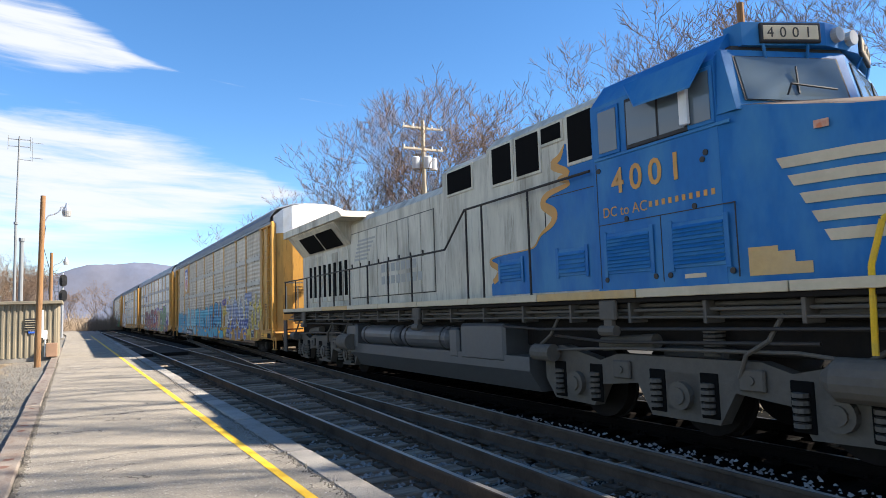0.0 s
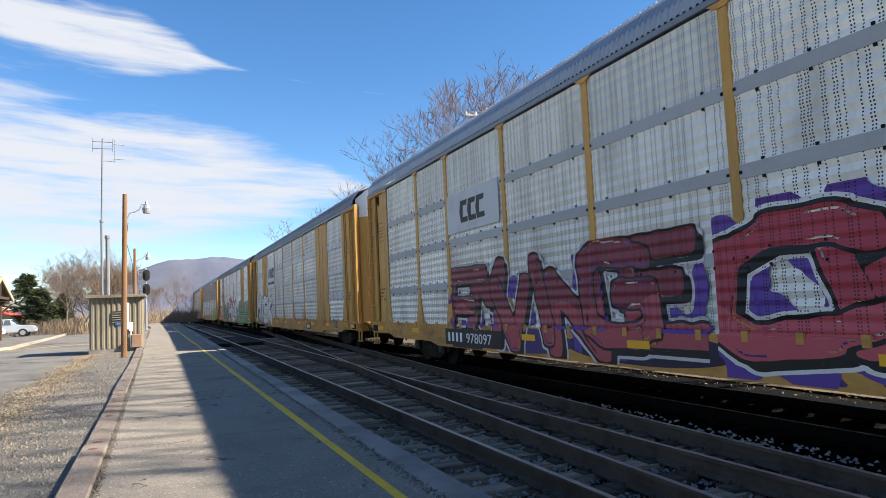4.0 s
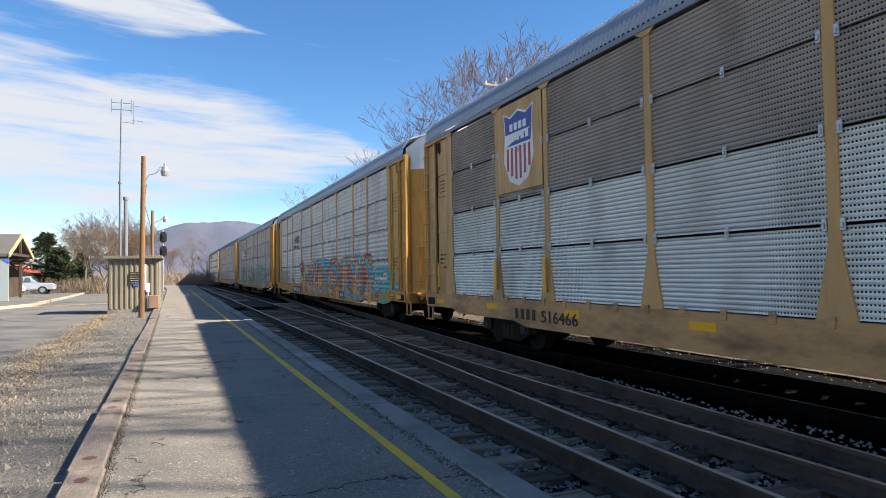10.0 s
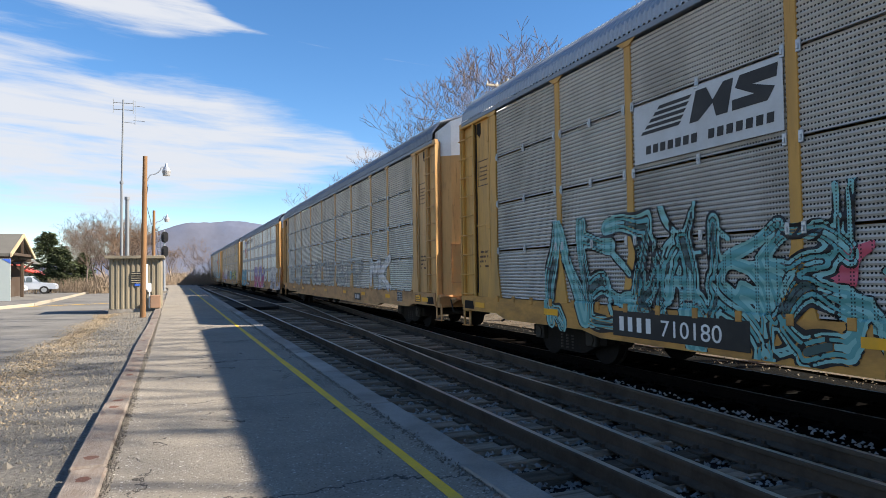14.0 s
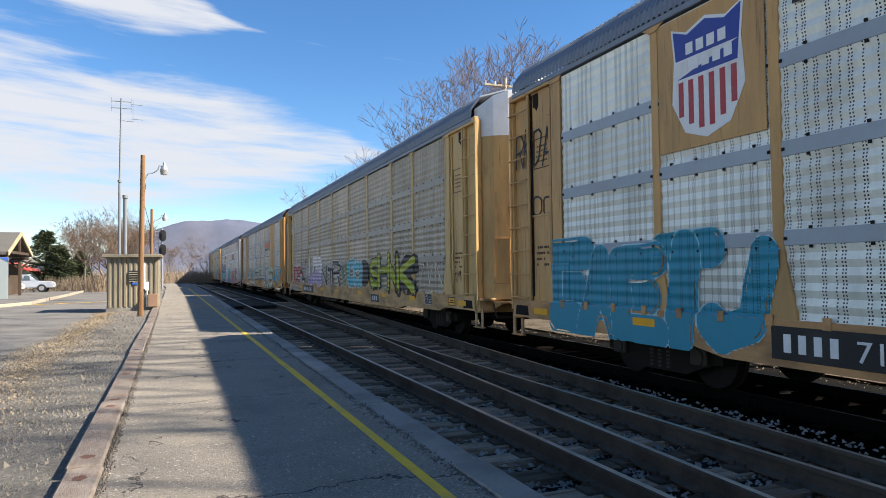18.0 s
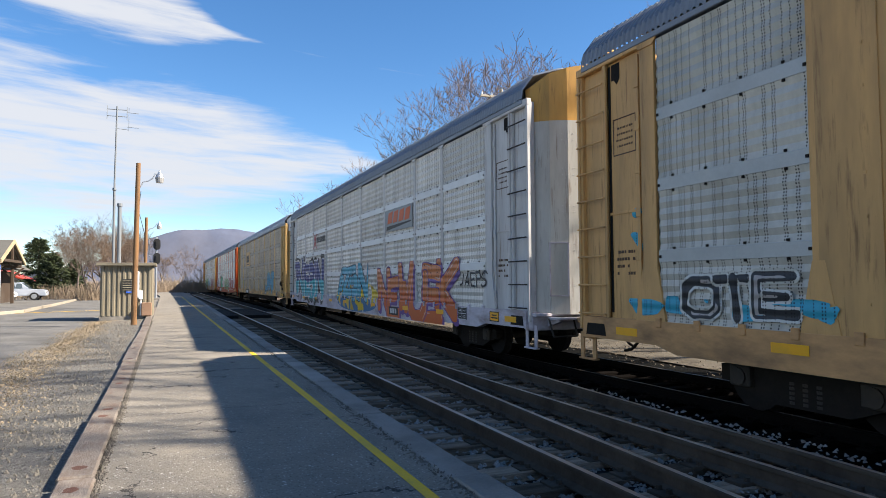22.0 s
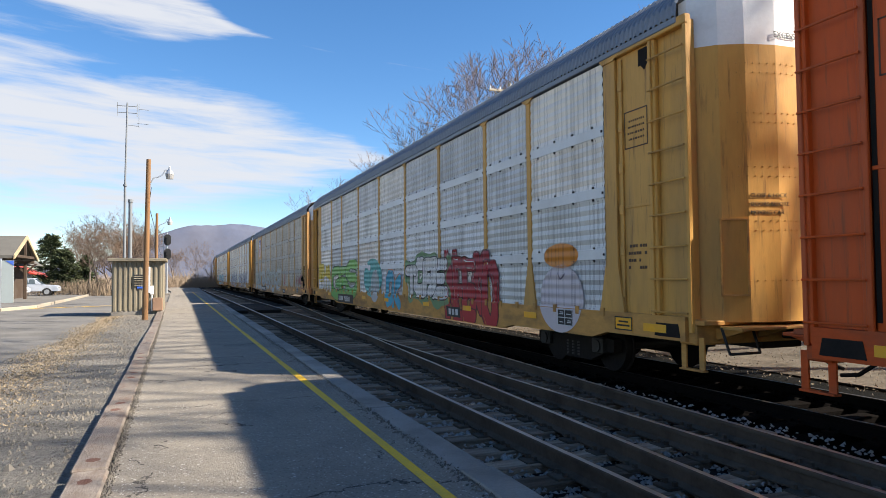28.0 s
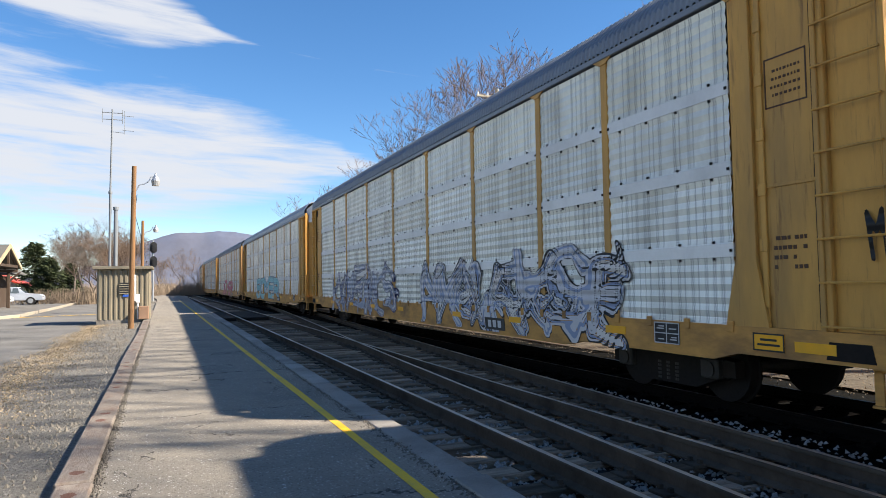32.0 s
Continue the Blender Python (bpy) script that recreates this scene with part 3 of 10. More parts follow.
def build_ties():
    rnd = random.Random(9)
    meshes = {}

    def tie_mesh(length, wood=None):
        key = (round(length, 1), wood)
        if key not in meshes:
            bm = B()
            box(bm, 0, -0.115, -0.17, key[0], 0.115, 0, 0.012)
            meshes[key] = mesh_of("tie", bm, wood or M_TIE)
        return meshes[key]

    near = tagged(empty("near_track_ties"), "weathered dark wooden ties under the near track and turnout", "railway ties", kind="structure")
    far = tagged(empty("far_track_ties"), "weathered wooden ties under the train's track, coloured dark for its shade", "railway ties", kind="structure")
    bm = B()
    box(bm, -0.19, -0.095, -0.02, 0.19, 0.095, 0.014, 0.004)
    for dx in (-0.10, 0.10):
        for dy in (-0.06, 0.06):
            box(bm, dx - 0.017, dy - 0.017, 0.014, dx + 0.017, dy + 0.017, 0.05)
    plate_me = mesh_of("tie_plate", bm.copy(), M_RAIL)
    dark_plate = mesh_of("tie_plate", bm, M_RAIL_DARK)
    y = -6.0
    k = 0
    while y < 112:
        reach = turnout(y) if y < 40 else 0.0
        a, b = RAIL_A - 0.55 + rnd.uniform(-0.06, 0.06), RAIL_A + GAUGE + 0.55 + reach + rnd.uniform(-0.06, 0.06)
        b = min(b, TRAIN_X - 1.35)
        ob = share("tie", tie_mesh(b - a), near, (a + line_shift(y), y, -0.168 + rnd.uniform(-0.012, 0.006)), (0, rnd.uniform(-0.006, 0.006), rnd.uniform(-0.02, 0.02)))
        if y < 70:
            share("tie", tie_mesh(2.6, M_TIE_SHADE), far, (TRAIN_X - 1.3 + line_shift(y), y + 0.2, TRAIN_Z - 0.168 + rnd.uniform(-0.012, 0.006)), (0, 0, rnd.uniform(-0.02, 0.02)))
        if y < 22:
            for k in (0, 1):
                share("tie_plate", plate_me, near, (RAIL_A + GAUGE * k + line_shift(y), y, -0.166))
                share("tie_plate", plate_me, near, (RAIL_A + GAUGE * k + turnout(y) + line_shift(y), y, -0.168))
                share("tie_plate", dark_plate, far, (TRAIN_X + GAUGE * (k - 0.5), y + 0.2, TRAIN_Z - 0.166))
        y += 0.52 + rnd.uniform(-0.02, 0.02)
    return near, far


TIES_NEAR, TIES_FAR = build_ties()


def build_platform():
    end = 96.0
    # left edge drifts outwards with distance
    left = lambda y: -0.47 - 0.009 * (y - 4)
    ys = [-14 + 2.0 * i for i in range(56)]
    verts, faces = [], []
    for k, y in enumerate(ys):
        row = [(left(y) + 0.02, y, PLAT_Z - 0.3), (left(y) + 0.02, y, PLAT_Z), (0.6, y, PLAT_Z + 0.012), (1.765, y, PLAT_Z), (1.765, y, PLAT_Z - 0.3)]
        if y > 74:
            row = [(x + (-0.03 * (y - 74) if x < 1 else 0), yy, z) for x, yy, z in row]
        verts += row
        if k:
            o = (k - 1) * 5
            for i in range(4):
                faces.append((o + i, o + i + 1, o + 6 + i, o + 5 + i))
    faces += [(0, 1, 2, 3, 4), tuple(len(verts) - 1 - i for i in range(5))]
    plat = from_faces("platform", verts, faces, M_ASPHALT)
    tagged(plat, "long low asphalt station platform with cracks", "platform", kind="structure")
    # concrete edge stones along the track
    rnd = random.Random(2)
    bm = B()
    box(bm, 0, 0, -0.42, 0.25, 2.38, 0.0, 0.012)
    me = mesh_of("edge_stone", bm, M_CONCRETE)
    kerb = tagged(empty("platform_edge"), "worn concrete edge stones along the platform", "kerb", kind="structure")
    for i in range(44):
        y = -10 + 2.4 * i
        share("edge_stone", me, kerb, (1.775 + rnd.uniform(-0.008, 0.008), y, PLAT_Z + 0.008 + rnd.uniform(-0.008, 0.01)), (0, 0, rnd.uniform(-0.003, 0.003)))
    # yellow line
    verts, faces = [], []
    for k in range(54):
        y = -10 + 1.5 * k
        w = 0.045 + rnd.uniform(-0.006, 0.006)
        c = 1.515 - 0.0095 * max(0, y - 4) + rnd.uniform(-0.004, 0.004)
        zz = PLAT_Z + 0.004 + 0.012 * max(0.0, (1.765 - c) / 1.165)
        verts += [(c - w, y, zz), (c + w, y, zz)]
        if k:
            o = 2 * k
            faces.append((o - 2, o - 1, o + 1, o))
    ob = from_faces("safety_line", verts, faces, M_YELLOW)
    tagged(ob, "worn yellow safety line painted on the platform", "painted line", kind="structure")
    # old timbers along the back edge
    edge = tagged(empty("timber_edging"), "weathered old timbers edging the back of the platform", "timber edging", kind="structure")
    bm = B()
    box(bm, 0, 0, -0.24, 0.235, 2.52, 0, 0.015)
    me = mesh_of("timber", bm, M_TIMBER)
    y = -7.45
    while y < 40:
        share("timber", me, edge, (left(y) - 0.232 + rnd.uniform(-0.012, 0.012), y, PLAT_Z + 0.02 + rnd.uniform(-0.02, 0.012)), (rnd.uniform(-0.004, 0.004), rnd.uniform(-0.02, 0.02), 0.009 + rnd.uniform(-0.004, 0.004)))
        y += 2.56
    # grit in the joints behind the timbers and along the edge stones
    verts, faces = [], []
    for k in range(7000):
        y = 2.0 + 24 * rnd.random() ** 1.6
        x = left(y) + 0.025 + rnd.gauss(0, 0.018) if k % 3 else 1.755 + rnd.gauss(0, 0.03)
        r = rnd.uniform(0.005, 0.013)
        o = len(verts)
        for a in range(4):
            t = a * math.pi / 2 + rnd.uniform(-0.4, 0.4)
            verts.append((x + r * math.cos(t), y + r * math.sin(t), PLAT_Z))
        verts.append((x, y, PLAT_Z + r * rnd.uniform(0.8, 1.3)))
        faces += [(o, o + 1, o + 4), (o + 1, o + 2, o + 4), (o + 2, o + 3, o + 4), (o + 3, o, o + 4)]
    grit = mat("joint_grit", (0.13, 0.115, 0.095), 0.95, grain=(9, 0.5), stain=(3.0, 0.3), dirt=(0.05, 0.045, 0.04), dirt_amount=0.8, bump=0.2)
    tagged(from_faces("joint_grit", verts, faces, grit), "loose grit in the joints of the platform", "grit", kind="stuff")
    return plat


build_platform()


# ---------------------------------------------------------------- the auto-rack cars
def rust_streaks(m, colour=(0.13, 0.06, 0.028, 1), most=0.75):
    """Rust that runs down from seams: narrow upright streaks of brown."""
    nt = m.node_tree
    b = nt.nodes["Principled BSDF"]
    old = b.inputs["Base Color"].links[0].from_socket
    co = nt.nodes.new("ShaderNodeTexCoord")
    mp = nt.nodes.new("ShaderNodeMapping")
    mp.inputs["Scale"].default_value = (4, 4, 0.35)
    nt.links.new(co.outputs["Object"], mp.inputs[0])
    n = node(nt, "ShaderNodeTexNoise", Scale=3.2, Detail=8.0, Roughness=0.7)
    nt.links.new(mp.outputs[0], n.inputs["Vector"])
    r = nt.nodes.new("ShaderNodeMapRange")
    r.inputs["From Min"].default_value, r.inputs["From Max"].default_value, r.inputs["To Max"].default_value = 0.55, 0.72, most
    nt.links.new(n.outputs["Fac"], r.inputs[0])
    mix = nt.nodes.new("ShaderNodeMix")
    mix.data_type = "RGBA"
    nt.links.new(r.outputs[0], mix.inputs[0])
    nt.links.new(old, mix.inputs[6])
    mix.inputs[7].default_value = colour
    nt.links.new(mix.outputs[2], b.inputs["Base Color"])


def car_paint(name, c, dirt=(0.16, 0.11, 0.06)):
    m = mat("paint_" + name, c, 0.55, grain=(9, 0.18), stain=(1.1, 0.28), dirt=dirt, dirt_amount=0.6, bump=0.12, stretch=(1, 1, 0.22))
    rust_streaks(m)
    return m


PAINT = {
    "yellow": car_paint("yellow", (0.58, 0.305, 0.070)),
    "tan": car_paint("tan", (0.58, 0.33, 0.125)),
    "ochre": car_paint("ochre", (0.54, 0.285, 0.066)),
    "pale": car_paint("pale", (0.60, 0.39, 0.155)),
    "silver": car_paint("silver", (0.53, 0.52, 0.51), (0.28, 0.26, 0.24)),
    "offwhite": car_paint("offwhite", (0.50, 0.49, 0.455), (0.26, 0.19, 0.13)),
    "orange": car_paint("orange", (0.55, 0.085, 0.012), (0.22, 0.08, 0.04)),
}
GRIMY = {k: mat("grimy_" + k, [v * k3 for v, k3 in zip(m.node_tree.nodes["Hue/Saturation/Value"].inputs["Color"].default_value[:3], (0.92, 0.88, 1.0))], 0.7, grain=(9, 0.3), stain=(1.9, 0.30), dirt=(0.135, 0.078, 0.046), dirt_amount=0.85, bump=0.15, stretch=(1, 0.55, 1.5)) for k, m in list(PAINT.items())}
M_ROOF = mat("roof_sheet", (0.34, 0.37, 0.41), 0.5, 0.45, grain=(14, 0.12), stain=(0.5, 0.4), dirt=(0.20, 0.21, 0.23), dirt_amount=0.5, bump=0.1)
M_ROOF_DARK = mat("roof_sheet_dark", (0.20, 0.225, 0.26), 0.55, 0.4, grain=(14, 0.15), stain=(0.5, 0.4), dirt=(0.13, 0.13, 0.14), dirt_amount=0.5, bump=0.1)
M_BAND = mat("band_plain", (0.37, 0.375, 0.38), 0.5, 0.0, grain=(20, 0.1), stain=(1.2, 0.3), dirt=(0.28, 0.26, 0.23), dirt_amount=0.4, bump=0.08, spread=0.08)
M_BAND_WHITE = mat("band_white", (0.66, 0.67, 0.67), 0.5, 0.1, grain=(20, 0.08), stain=(1.2, 0.3), dirt=(0.40, 0.38, 0.35), dirt_amount=0.35, bump=0.08, spread=0.05)
M_BAND_BLUE = mat("band_blue_grey", (0.33, 0.37, 0.41), 0.5, 0.2, grain=(20, 0.08), stain=(1.2, 0.3), dirt=(0.24, 0.24, 0.24), dirt_amount=0.35, bump=0.08, spread=0.06)
M_REFLECT = mat("reflector_yellow", (0.85, 0.40, 0.015), 0.45, grain=(20, 0.06), stain=(3, 0.3), dirt=(0.45, 0.28, 0.08), dirt_amount=0.4, bump=0.05)
M_UNDER = mat("underframe", (0.018, 0.016, 0.015), 0.85, grain=(16, 0.35), stain=(1.5, 0.3), dirt=(0.035, 0.026, 0.020), dirt_amount=0.5, bump=0.3, spec=0.1)


def hole_mask(nt, y, z, pitch, hole, uneven, seed):
    """1 inside punched holes: upright columns of small holes, single or in pairs at uneven distances, or an even grid."""
    def wave(sock, p):
        return math_node(nt, "MULTIPLY", math_node(nt, "ABSOLUTE", math_node(nt, "SUBTRACT", math_node(nt, "FRACT", math_node(nt, "DIVIDE", sock, p)), 0.5)), p)
    c = math_node(nt, "LESS_THAN", wave(z, pitch[1]), hole[1])
    if not uneven:
        return math_node(nt, "MULTIPLY", math_node(nt, "LESS_THAN", wave(y, pitch[0]), hole[0]), c)
    u = math_node(nt, "DIVIDE", y, pitch[0])
    i = math_node(nt, "FLOOR", u)
    wn = nt.nodes.new("ShaderNodeTexWhiteNoise")
    wn.noise_dimensions = "1D"
    nt.links.new(math_node(nt, "ADD", i, seed), wn.inputs["W"])
    pick = nt.nodes.new("ShaderNodeSeparateColor")
    nt.links.new(wn.outputs["Color"], pick.inputs[0])
    f = math_node(nt, "MULTIPLY", math_node(nt, "SUBTRACT", math_node(nt, "SUBTRACT", u, i), 0.5), pitch[0])
    off = math_node(nt, "MULTIPLY", math_node(nt, "SUBTRACT", pick.outputs[0], 0.5), 0.45 * pitch[0])
    gap = math_node(nt, "MULTIPLY", math_node(nt, "GREATER_THAN", pick.outputs[1], 0.45), 0.017)
    d = math_node(nt, "ABSOLUTE", math_node(nt, "SUBTRACT", math_node(nt, "ABSOLUTE", math_node(nt, "SUBTRACT", f, off)), gap))
    there = math_node(nt, "GREATER_THAN", pick.outputs[2], 0.10)
    return math_node(nt, "MULTIPLY", math_node(nt, "MULTIPLY", math_node(nt, "LESS_THAN", d, hole[0]), c), there)


def panel_paint(name, colour, pitch, hole, dark=0.25, uneven=True):
    """Perforated galvanised side sheet: punched holes, streaks of dirt, a spread of tone from sheet to sheet."""
    key = "sheet_" + name
    if key in MATS:
        return MATS[key]
    colour = [min(0.8, k * v) for k, v in zip((1.27, 1.18, 1.06), colour)]
    m = mat(key, colour, 0.5, 0.25, grain=(16, 0.2), stain=(1.3, 0.28), dirt=(colour[0] * 0.55, colour[1] * 0.53, colour[2] * 0.50), dirt_amount=0.7, bump=0.08, stretch=(1, 1, 0.5), spread=dark * 0.42)
    nt = m.node_tree
    b = nt.nodes["Principled BSDF"]
    old = b.inputs["Base Color"].links[0].from_socket
    co = nt.nodes.new("ShaderNodeTexCoord")
    sep = nt.nodes.new("ShaderNodeSeparateXYZ")
    nt.links.new(co.outputs["Object"], sep.inputs[0])
    info = nt.nodes.new("ShaderNodeObjectInfo")
    k = hole_mask(nt, sep.outputs[1], sep.outputs[2], pitch, hole, uneven, math_node(nt, "MULTIPLY", info.outputs["Random"], 91.0))
    mix = nt.nodes.new("ShaderNodeMix")
    mix.data_type = "RGBA"
    nt.links.new(math_node(nt, "MULTIPLY", k, 0.96), mix.inputs[0])
    nt.links.new(old, mix.inputs[6])
    mix.inputs[7].default_value = (0.008, 0.008, 0.009, 1)
    nt.links.new(mix.outputs[2], b.inputs["Base Color"])
    return m


PERF, PERF_HOLE = (0.128, 0.037), (0.0085, 0.0095)
RIB, RIB_HOLE = (0.043, 0.06217), (0.0115, 0.0105)


def punch(m, above):
    """Punched holes and level corrugations that show through paint above a height."""
    nt = m.node_tree
    b = nt.nodes["Principled BSDF"]
    old = b.inputs["Base Color"].links[0].from_socket
    co = nt.nodes.new("ShaderNodeTexCoord")
    sep = nt.nodes.new("ShaderNodeSeparateXYZ")
    nt.links.new(co.outputs["Object"], sep.inputs[0])
    up = math_node(nt, "GREATER_THAN", sep.outputs[2], above)
    k = math_node(nt, "MULTIPLY", hole_mask(nt, sep.outputs[1], sep.outputs[2], PERF, PERF_HOLE, True, 5.0), up)
    mix = nt.nodes.new("ShaderNodeMix")
    mix.data_type = "RGBA"
    nt.links.new(math_node(nt, "MULTIPLY", k, 0.85), mix.inputs[0])
    nt.links.new(old, mix.inputs[6])
    mix.inputs[7].default_value = (0.012, 0.012, 0.013, 1)
    nt.links.new(mix.outputs[2], b.inputs["Base Color"])
    ridge = math_node(nt, "MULTIPLY", math_node(nt, "SINE", math_node(nt, "MULTIPLY", sep.outputs[2], 2 * math.pi / 0.16)), up)
    bp = node(nt, "ShaderNodeBump", Strength=0.6, Distance=0.016)
    nt.links.new(ridge, bp.inputs["Height"])
    nt.links.new(bp.outputs[0], b.inputs["Normal"])


def dress(ob, material):
    """Give one object on a shared mesh its own material."""
    ob.material_slots[0].link = "OBJECT"
    ob.material_slots[0].material = material
    return ob


POSTS = (-9.10, -7.10, -4.26, -1.42, 1.42, 4.26, 7.10, 9.10)
PANEL_END = 11.73
BAYS = [(-PANEL_END + 0.12, -9.10)] + [(a, b) for a, b in zip(POSTS, POSTS[1:])] + [(9.10, PANEL_END - 0.12)]
Z_SILL0, Z_SILL1, Z_TOP = 0.57, 1.08, 4.95
SIDE = -1.55     # plane of the side sheets
CAR_HALF = 13.58
SHARED = {}


def shared(key, make):
    if key not in SHARED:
        SHARED[key] = make()
    return SHARED[key]


def corrugated(width, height, pitch, depth):
    """A side sheet with level corrugations; it starts at its own lower corner and faces -x."""
    n = max(4, int(round(height / pitch)) * 4)
    verts, faces = [], []
    for i in range(n + 1):
        z = height * i / n
        x = -depth * (0.5 + 0.5 * math.cos(2 * math.pi * i / 4.0))
        verts += [(x, 0, z), (x, width, z)]
        if i:
            o = 2 * i
            faces.append((o - 2, o, o + 1, o - 1))
    k = len(verts)
    verts += [(0.03, 0, 0), (0.03, width, 0), (0.03, 0, height), (0.03, width, height)]
    faces += [(0, 1, k + 1, k), (2 * n, k + 2, k + 3, 2 * n + 1)]
    me = bpy.data.meshes.new("side_sheet")
    me.from_pydata(verts, [], faces)
    me.update()
    me.materials.append(M_GALV)
    return me


def post_mesh(wide, gusset):
    bm = B()
    w = 0.15 if wide else 0.075
    box(bm, -0.032, -w, 0.0, 0.02, w, Z_TOP - Z_SILL1 + 0.02, 0.006)
    if gusset:
        # flared foot
        h, f = 0.75, w + 0.16
        vs = [bm.verts.new(p) for p in ((-0.046, -f, 0), (-0.046, f, 0), (-0.036, w, h), (-0.036, -w, h), (0.0, -f, 0), (0.0, f, 0), (0.0, w, h), (0.0, -w, h))]
        for q in ((0, 1, 2, 3), (0, 3, 7, 4), (1, 5, 6, 2), (3, 2, 6, 7)):
            bm.faces.new([vs[i] for i in q])
    # cap plate under the eave
    prism(bm, ((-0.24, Z_TOP - Z_SILL1 + 0.10), (-0.24, Z_TOP - Z_SILL1 + 0.04), (-w, Z_TOP - Z_SILL1 - 0.05), (w, Z_TOP - Z_SILL1 - 0.05), (0.24, Z_TOP - Z_SILL1 + 0.04), (0.24, Z_TOP - Z_SILL1 + 0.10)), "x", -0.050, -0.032)
    return mesh_of("post", bm, M_GALV)


ROOF_PROFILE = ((-1.61, 5.05), (-1.59, 5.24), (-1.36, 5.54), (-0.74, 5.74), (0.0, 5.80), (0.74, 5.74), (1.36, 5.54), (1.59, 5.24), (1.61, 5.05))


def roof_mesh():
    """A curved roof of ribbed sheets."""
    verts, faces, n = [], [], len(ROOF_PROFILE)
    m = 936
    for k in range(m + 1):
        y = -13.3 + 26.6 * k / m
        up = 0.036 if k % 4 in (1, 2) else 0.0
        for x, z in ROOF_PROFILE:
            verts.append((x * (1 + up * 0.25), y, z + up))
        if k:
            o = (k - 1) * n
            faces += [(o + i, o + i + 1, o + n + i + 1, o + n + i) for i in range(n - 1)]
    me = bpy.data.meshes.new("roof")
    me.from_pydata(verts, [], faces)
    me.update()
    me.materials.append(M_ROOF)
    return me


M_LEAF = mat("blue_grey_leaf", (0.135, 0.165, 0.205), 0.6, grain=(9, 0.5), stain=(2.4, 0.2), dirt=(0.025, 0.028, 0.034), dirt_amount=0.9, bump=0.15, stretch=(1, 1, 0.3))
M_BROWN_STEEL = mat("brown_steel", (0.33, 0.20, 0.075), 0.7, grain=(9, 0.3), stain=(1.6, 0.3), dirt=(0.05, 0.035, 0.025), dirt_amount=0.9, bump=0.15)


END_BOW = ((-1.50, 0.35), (-1.48, 0.22), (-1.22, -0.05), (-0.92, -0.20), (-0.50, -0.30))


def end_mesh(z0, z1):
    """A car's bowed end doors between two heights; it faces -y."""
    bm = B()
    half = END_BOW + ((-0.02, -0.31), (-0.02, -0.27))
    outline = half + tuple((-x, y) for x, y in half[::-1])
    prism(bm, outline, "z", z0, z1)
    return mesh_of("end_door", bm, M_GALV)


def end_cap_mesh():
    """The upper end of the car, shaped to the roof."""
    bm = B()
    low = END_BOW + tuple((-x, y) for x, y in END_BOW[::-1])
    rise = (5.28, 5.30, 5.52, 5.62, 5.70)
    top = tuple((p[0] * 0.985, z) for p, z in zip(low, rise + rise[::-1]))
    one = [bm.verts.new((x, y, 4.62)) for x, y in low]
    two = [bm.verts.new((t[0], p[1] + 0.03, t[1])) for p, t in zip(low, top)]
    n = len(low)
    for i in range(n):
        bm.faces.new((one[i], one[(i + 1) % n], two[(i + 1) % n], two[i]))
    bm.faces.new(two)
    bm.faces.new(one[::-1])
    return mesh_of("end_cap", bm, M_WHITE)


def rivets_mesh():
    """Rows of rivet heads on an end door."""
    verts, faces = [], []
    for z in (1.55, 2.2, 2.32, 2.9, 3.02, 3.6, 3.72, 4.25, 4.37):
        for i in range(10):
            for s in (-1, 1):
                x = s * (0.12 + i * 0.1)
                y = -0.312 + max(0.0, abs(x) - 0.02) * 0.021 + max(0.0, abs(x) - 0.50) * 0.217 + max(0.0, abs(x) - 0.92) * 0.262
                o = len(verts)
                verts += [(x - 0.013, y, z), (x, y, z - 0.013), (x + 0.013, y, z), (x, y, z + 0.013), (x, y - 0.012, z)]
                faces += [(o, o + 1, o + 4), (o + 1, o + 2, o + 4), (o + 2, o + 3, o + 4), (o + 3, o, o + 4)]
    me = bpy.data.meshes.new("rivets")
    me.from_pydata(verts, [], faces)
    me.materials.append(M_GALV)
    return me


def truck_parts():
    """Side frame, wheel, spring group and bolster of a freight truck, as shared meshes."""
    bm = B()
    prism(bm, ((-1.25, 0.36), (-1.25, 0.56), (-0.62, 0.62), (-0.42, 0.80), (0.42, 0.80), (0.62, 0.62), (1.25, 0.56), (1.25, 0.36), (1.02, 0.34), (0.55, 0.16), (-0.55, 0.16), (-1.02, 0.34)), "x", -0.08, 0.08)
    frame_me = mesh_of("side_frame", bm, M_UNDER)
    bm = B()
    rod(bm, (-0.03, 0, 0), (0.10, 0, 0), 0.42, n=20)
    rod(bm, (-0.06, 0, 0), (-0.03, 0, 0), 0.455, n=20)
    rod(bm, (0.10, 0, 0), (0.16, 0, 0), 0.15, n=12)
    wheel_me = mesh_of("wheel", bm, M_UNDER)
    bm = B()
    for dy in (-0.18, 0.0, 0.18):
        for k in range(5):
            rod(bm, (0, dy, 0.20 + k * 0.055), (0, dy, 0.235 + k * 0.055), 0.075, n=8)
    spring_me = mesh_of("spring_nest", bm, M_STEEL)
    bm = B()
    box(bm, -0.95, -0.22, 0.48, 0.95, 0.22, 0.76, 0.03)
    bolster_me = mesh_of("bolster", bm, M_UNDER)
    bm = B()
    rod(bm, (-0.12, 0, 0), (0.05, 0, 0), 0.11, n=10)
    box(bm, -0.10, -0.16, -0.12, 0.04, 0.16, 0.14, 0.02)
    cap_me = mesh_of("bearing_box", bm, M_STEEL)
    bm = B()
    rod(bm, (-0.75, 0, 0), (0.75, 0, 0), 0.075, n=10)
    axle_me = mesh_of("axle", bm, M_STEEL)
    return frame_me, wheel_me, spring_me, bolster_me, cap_me, axle_me


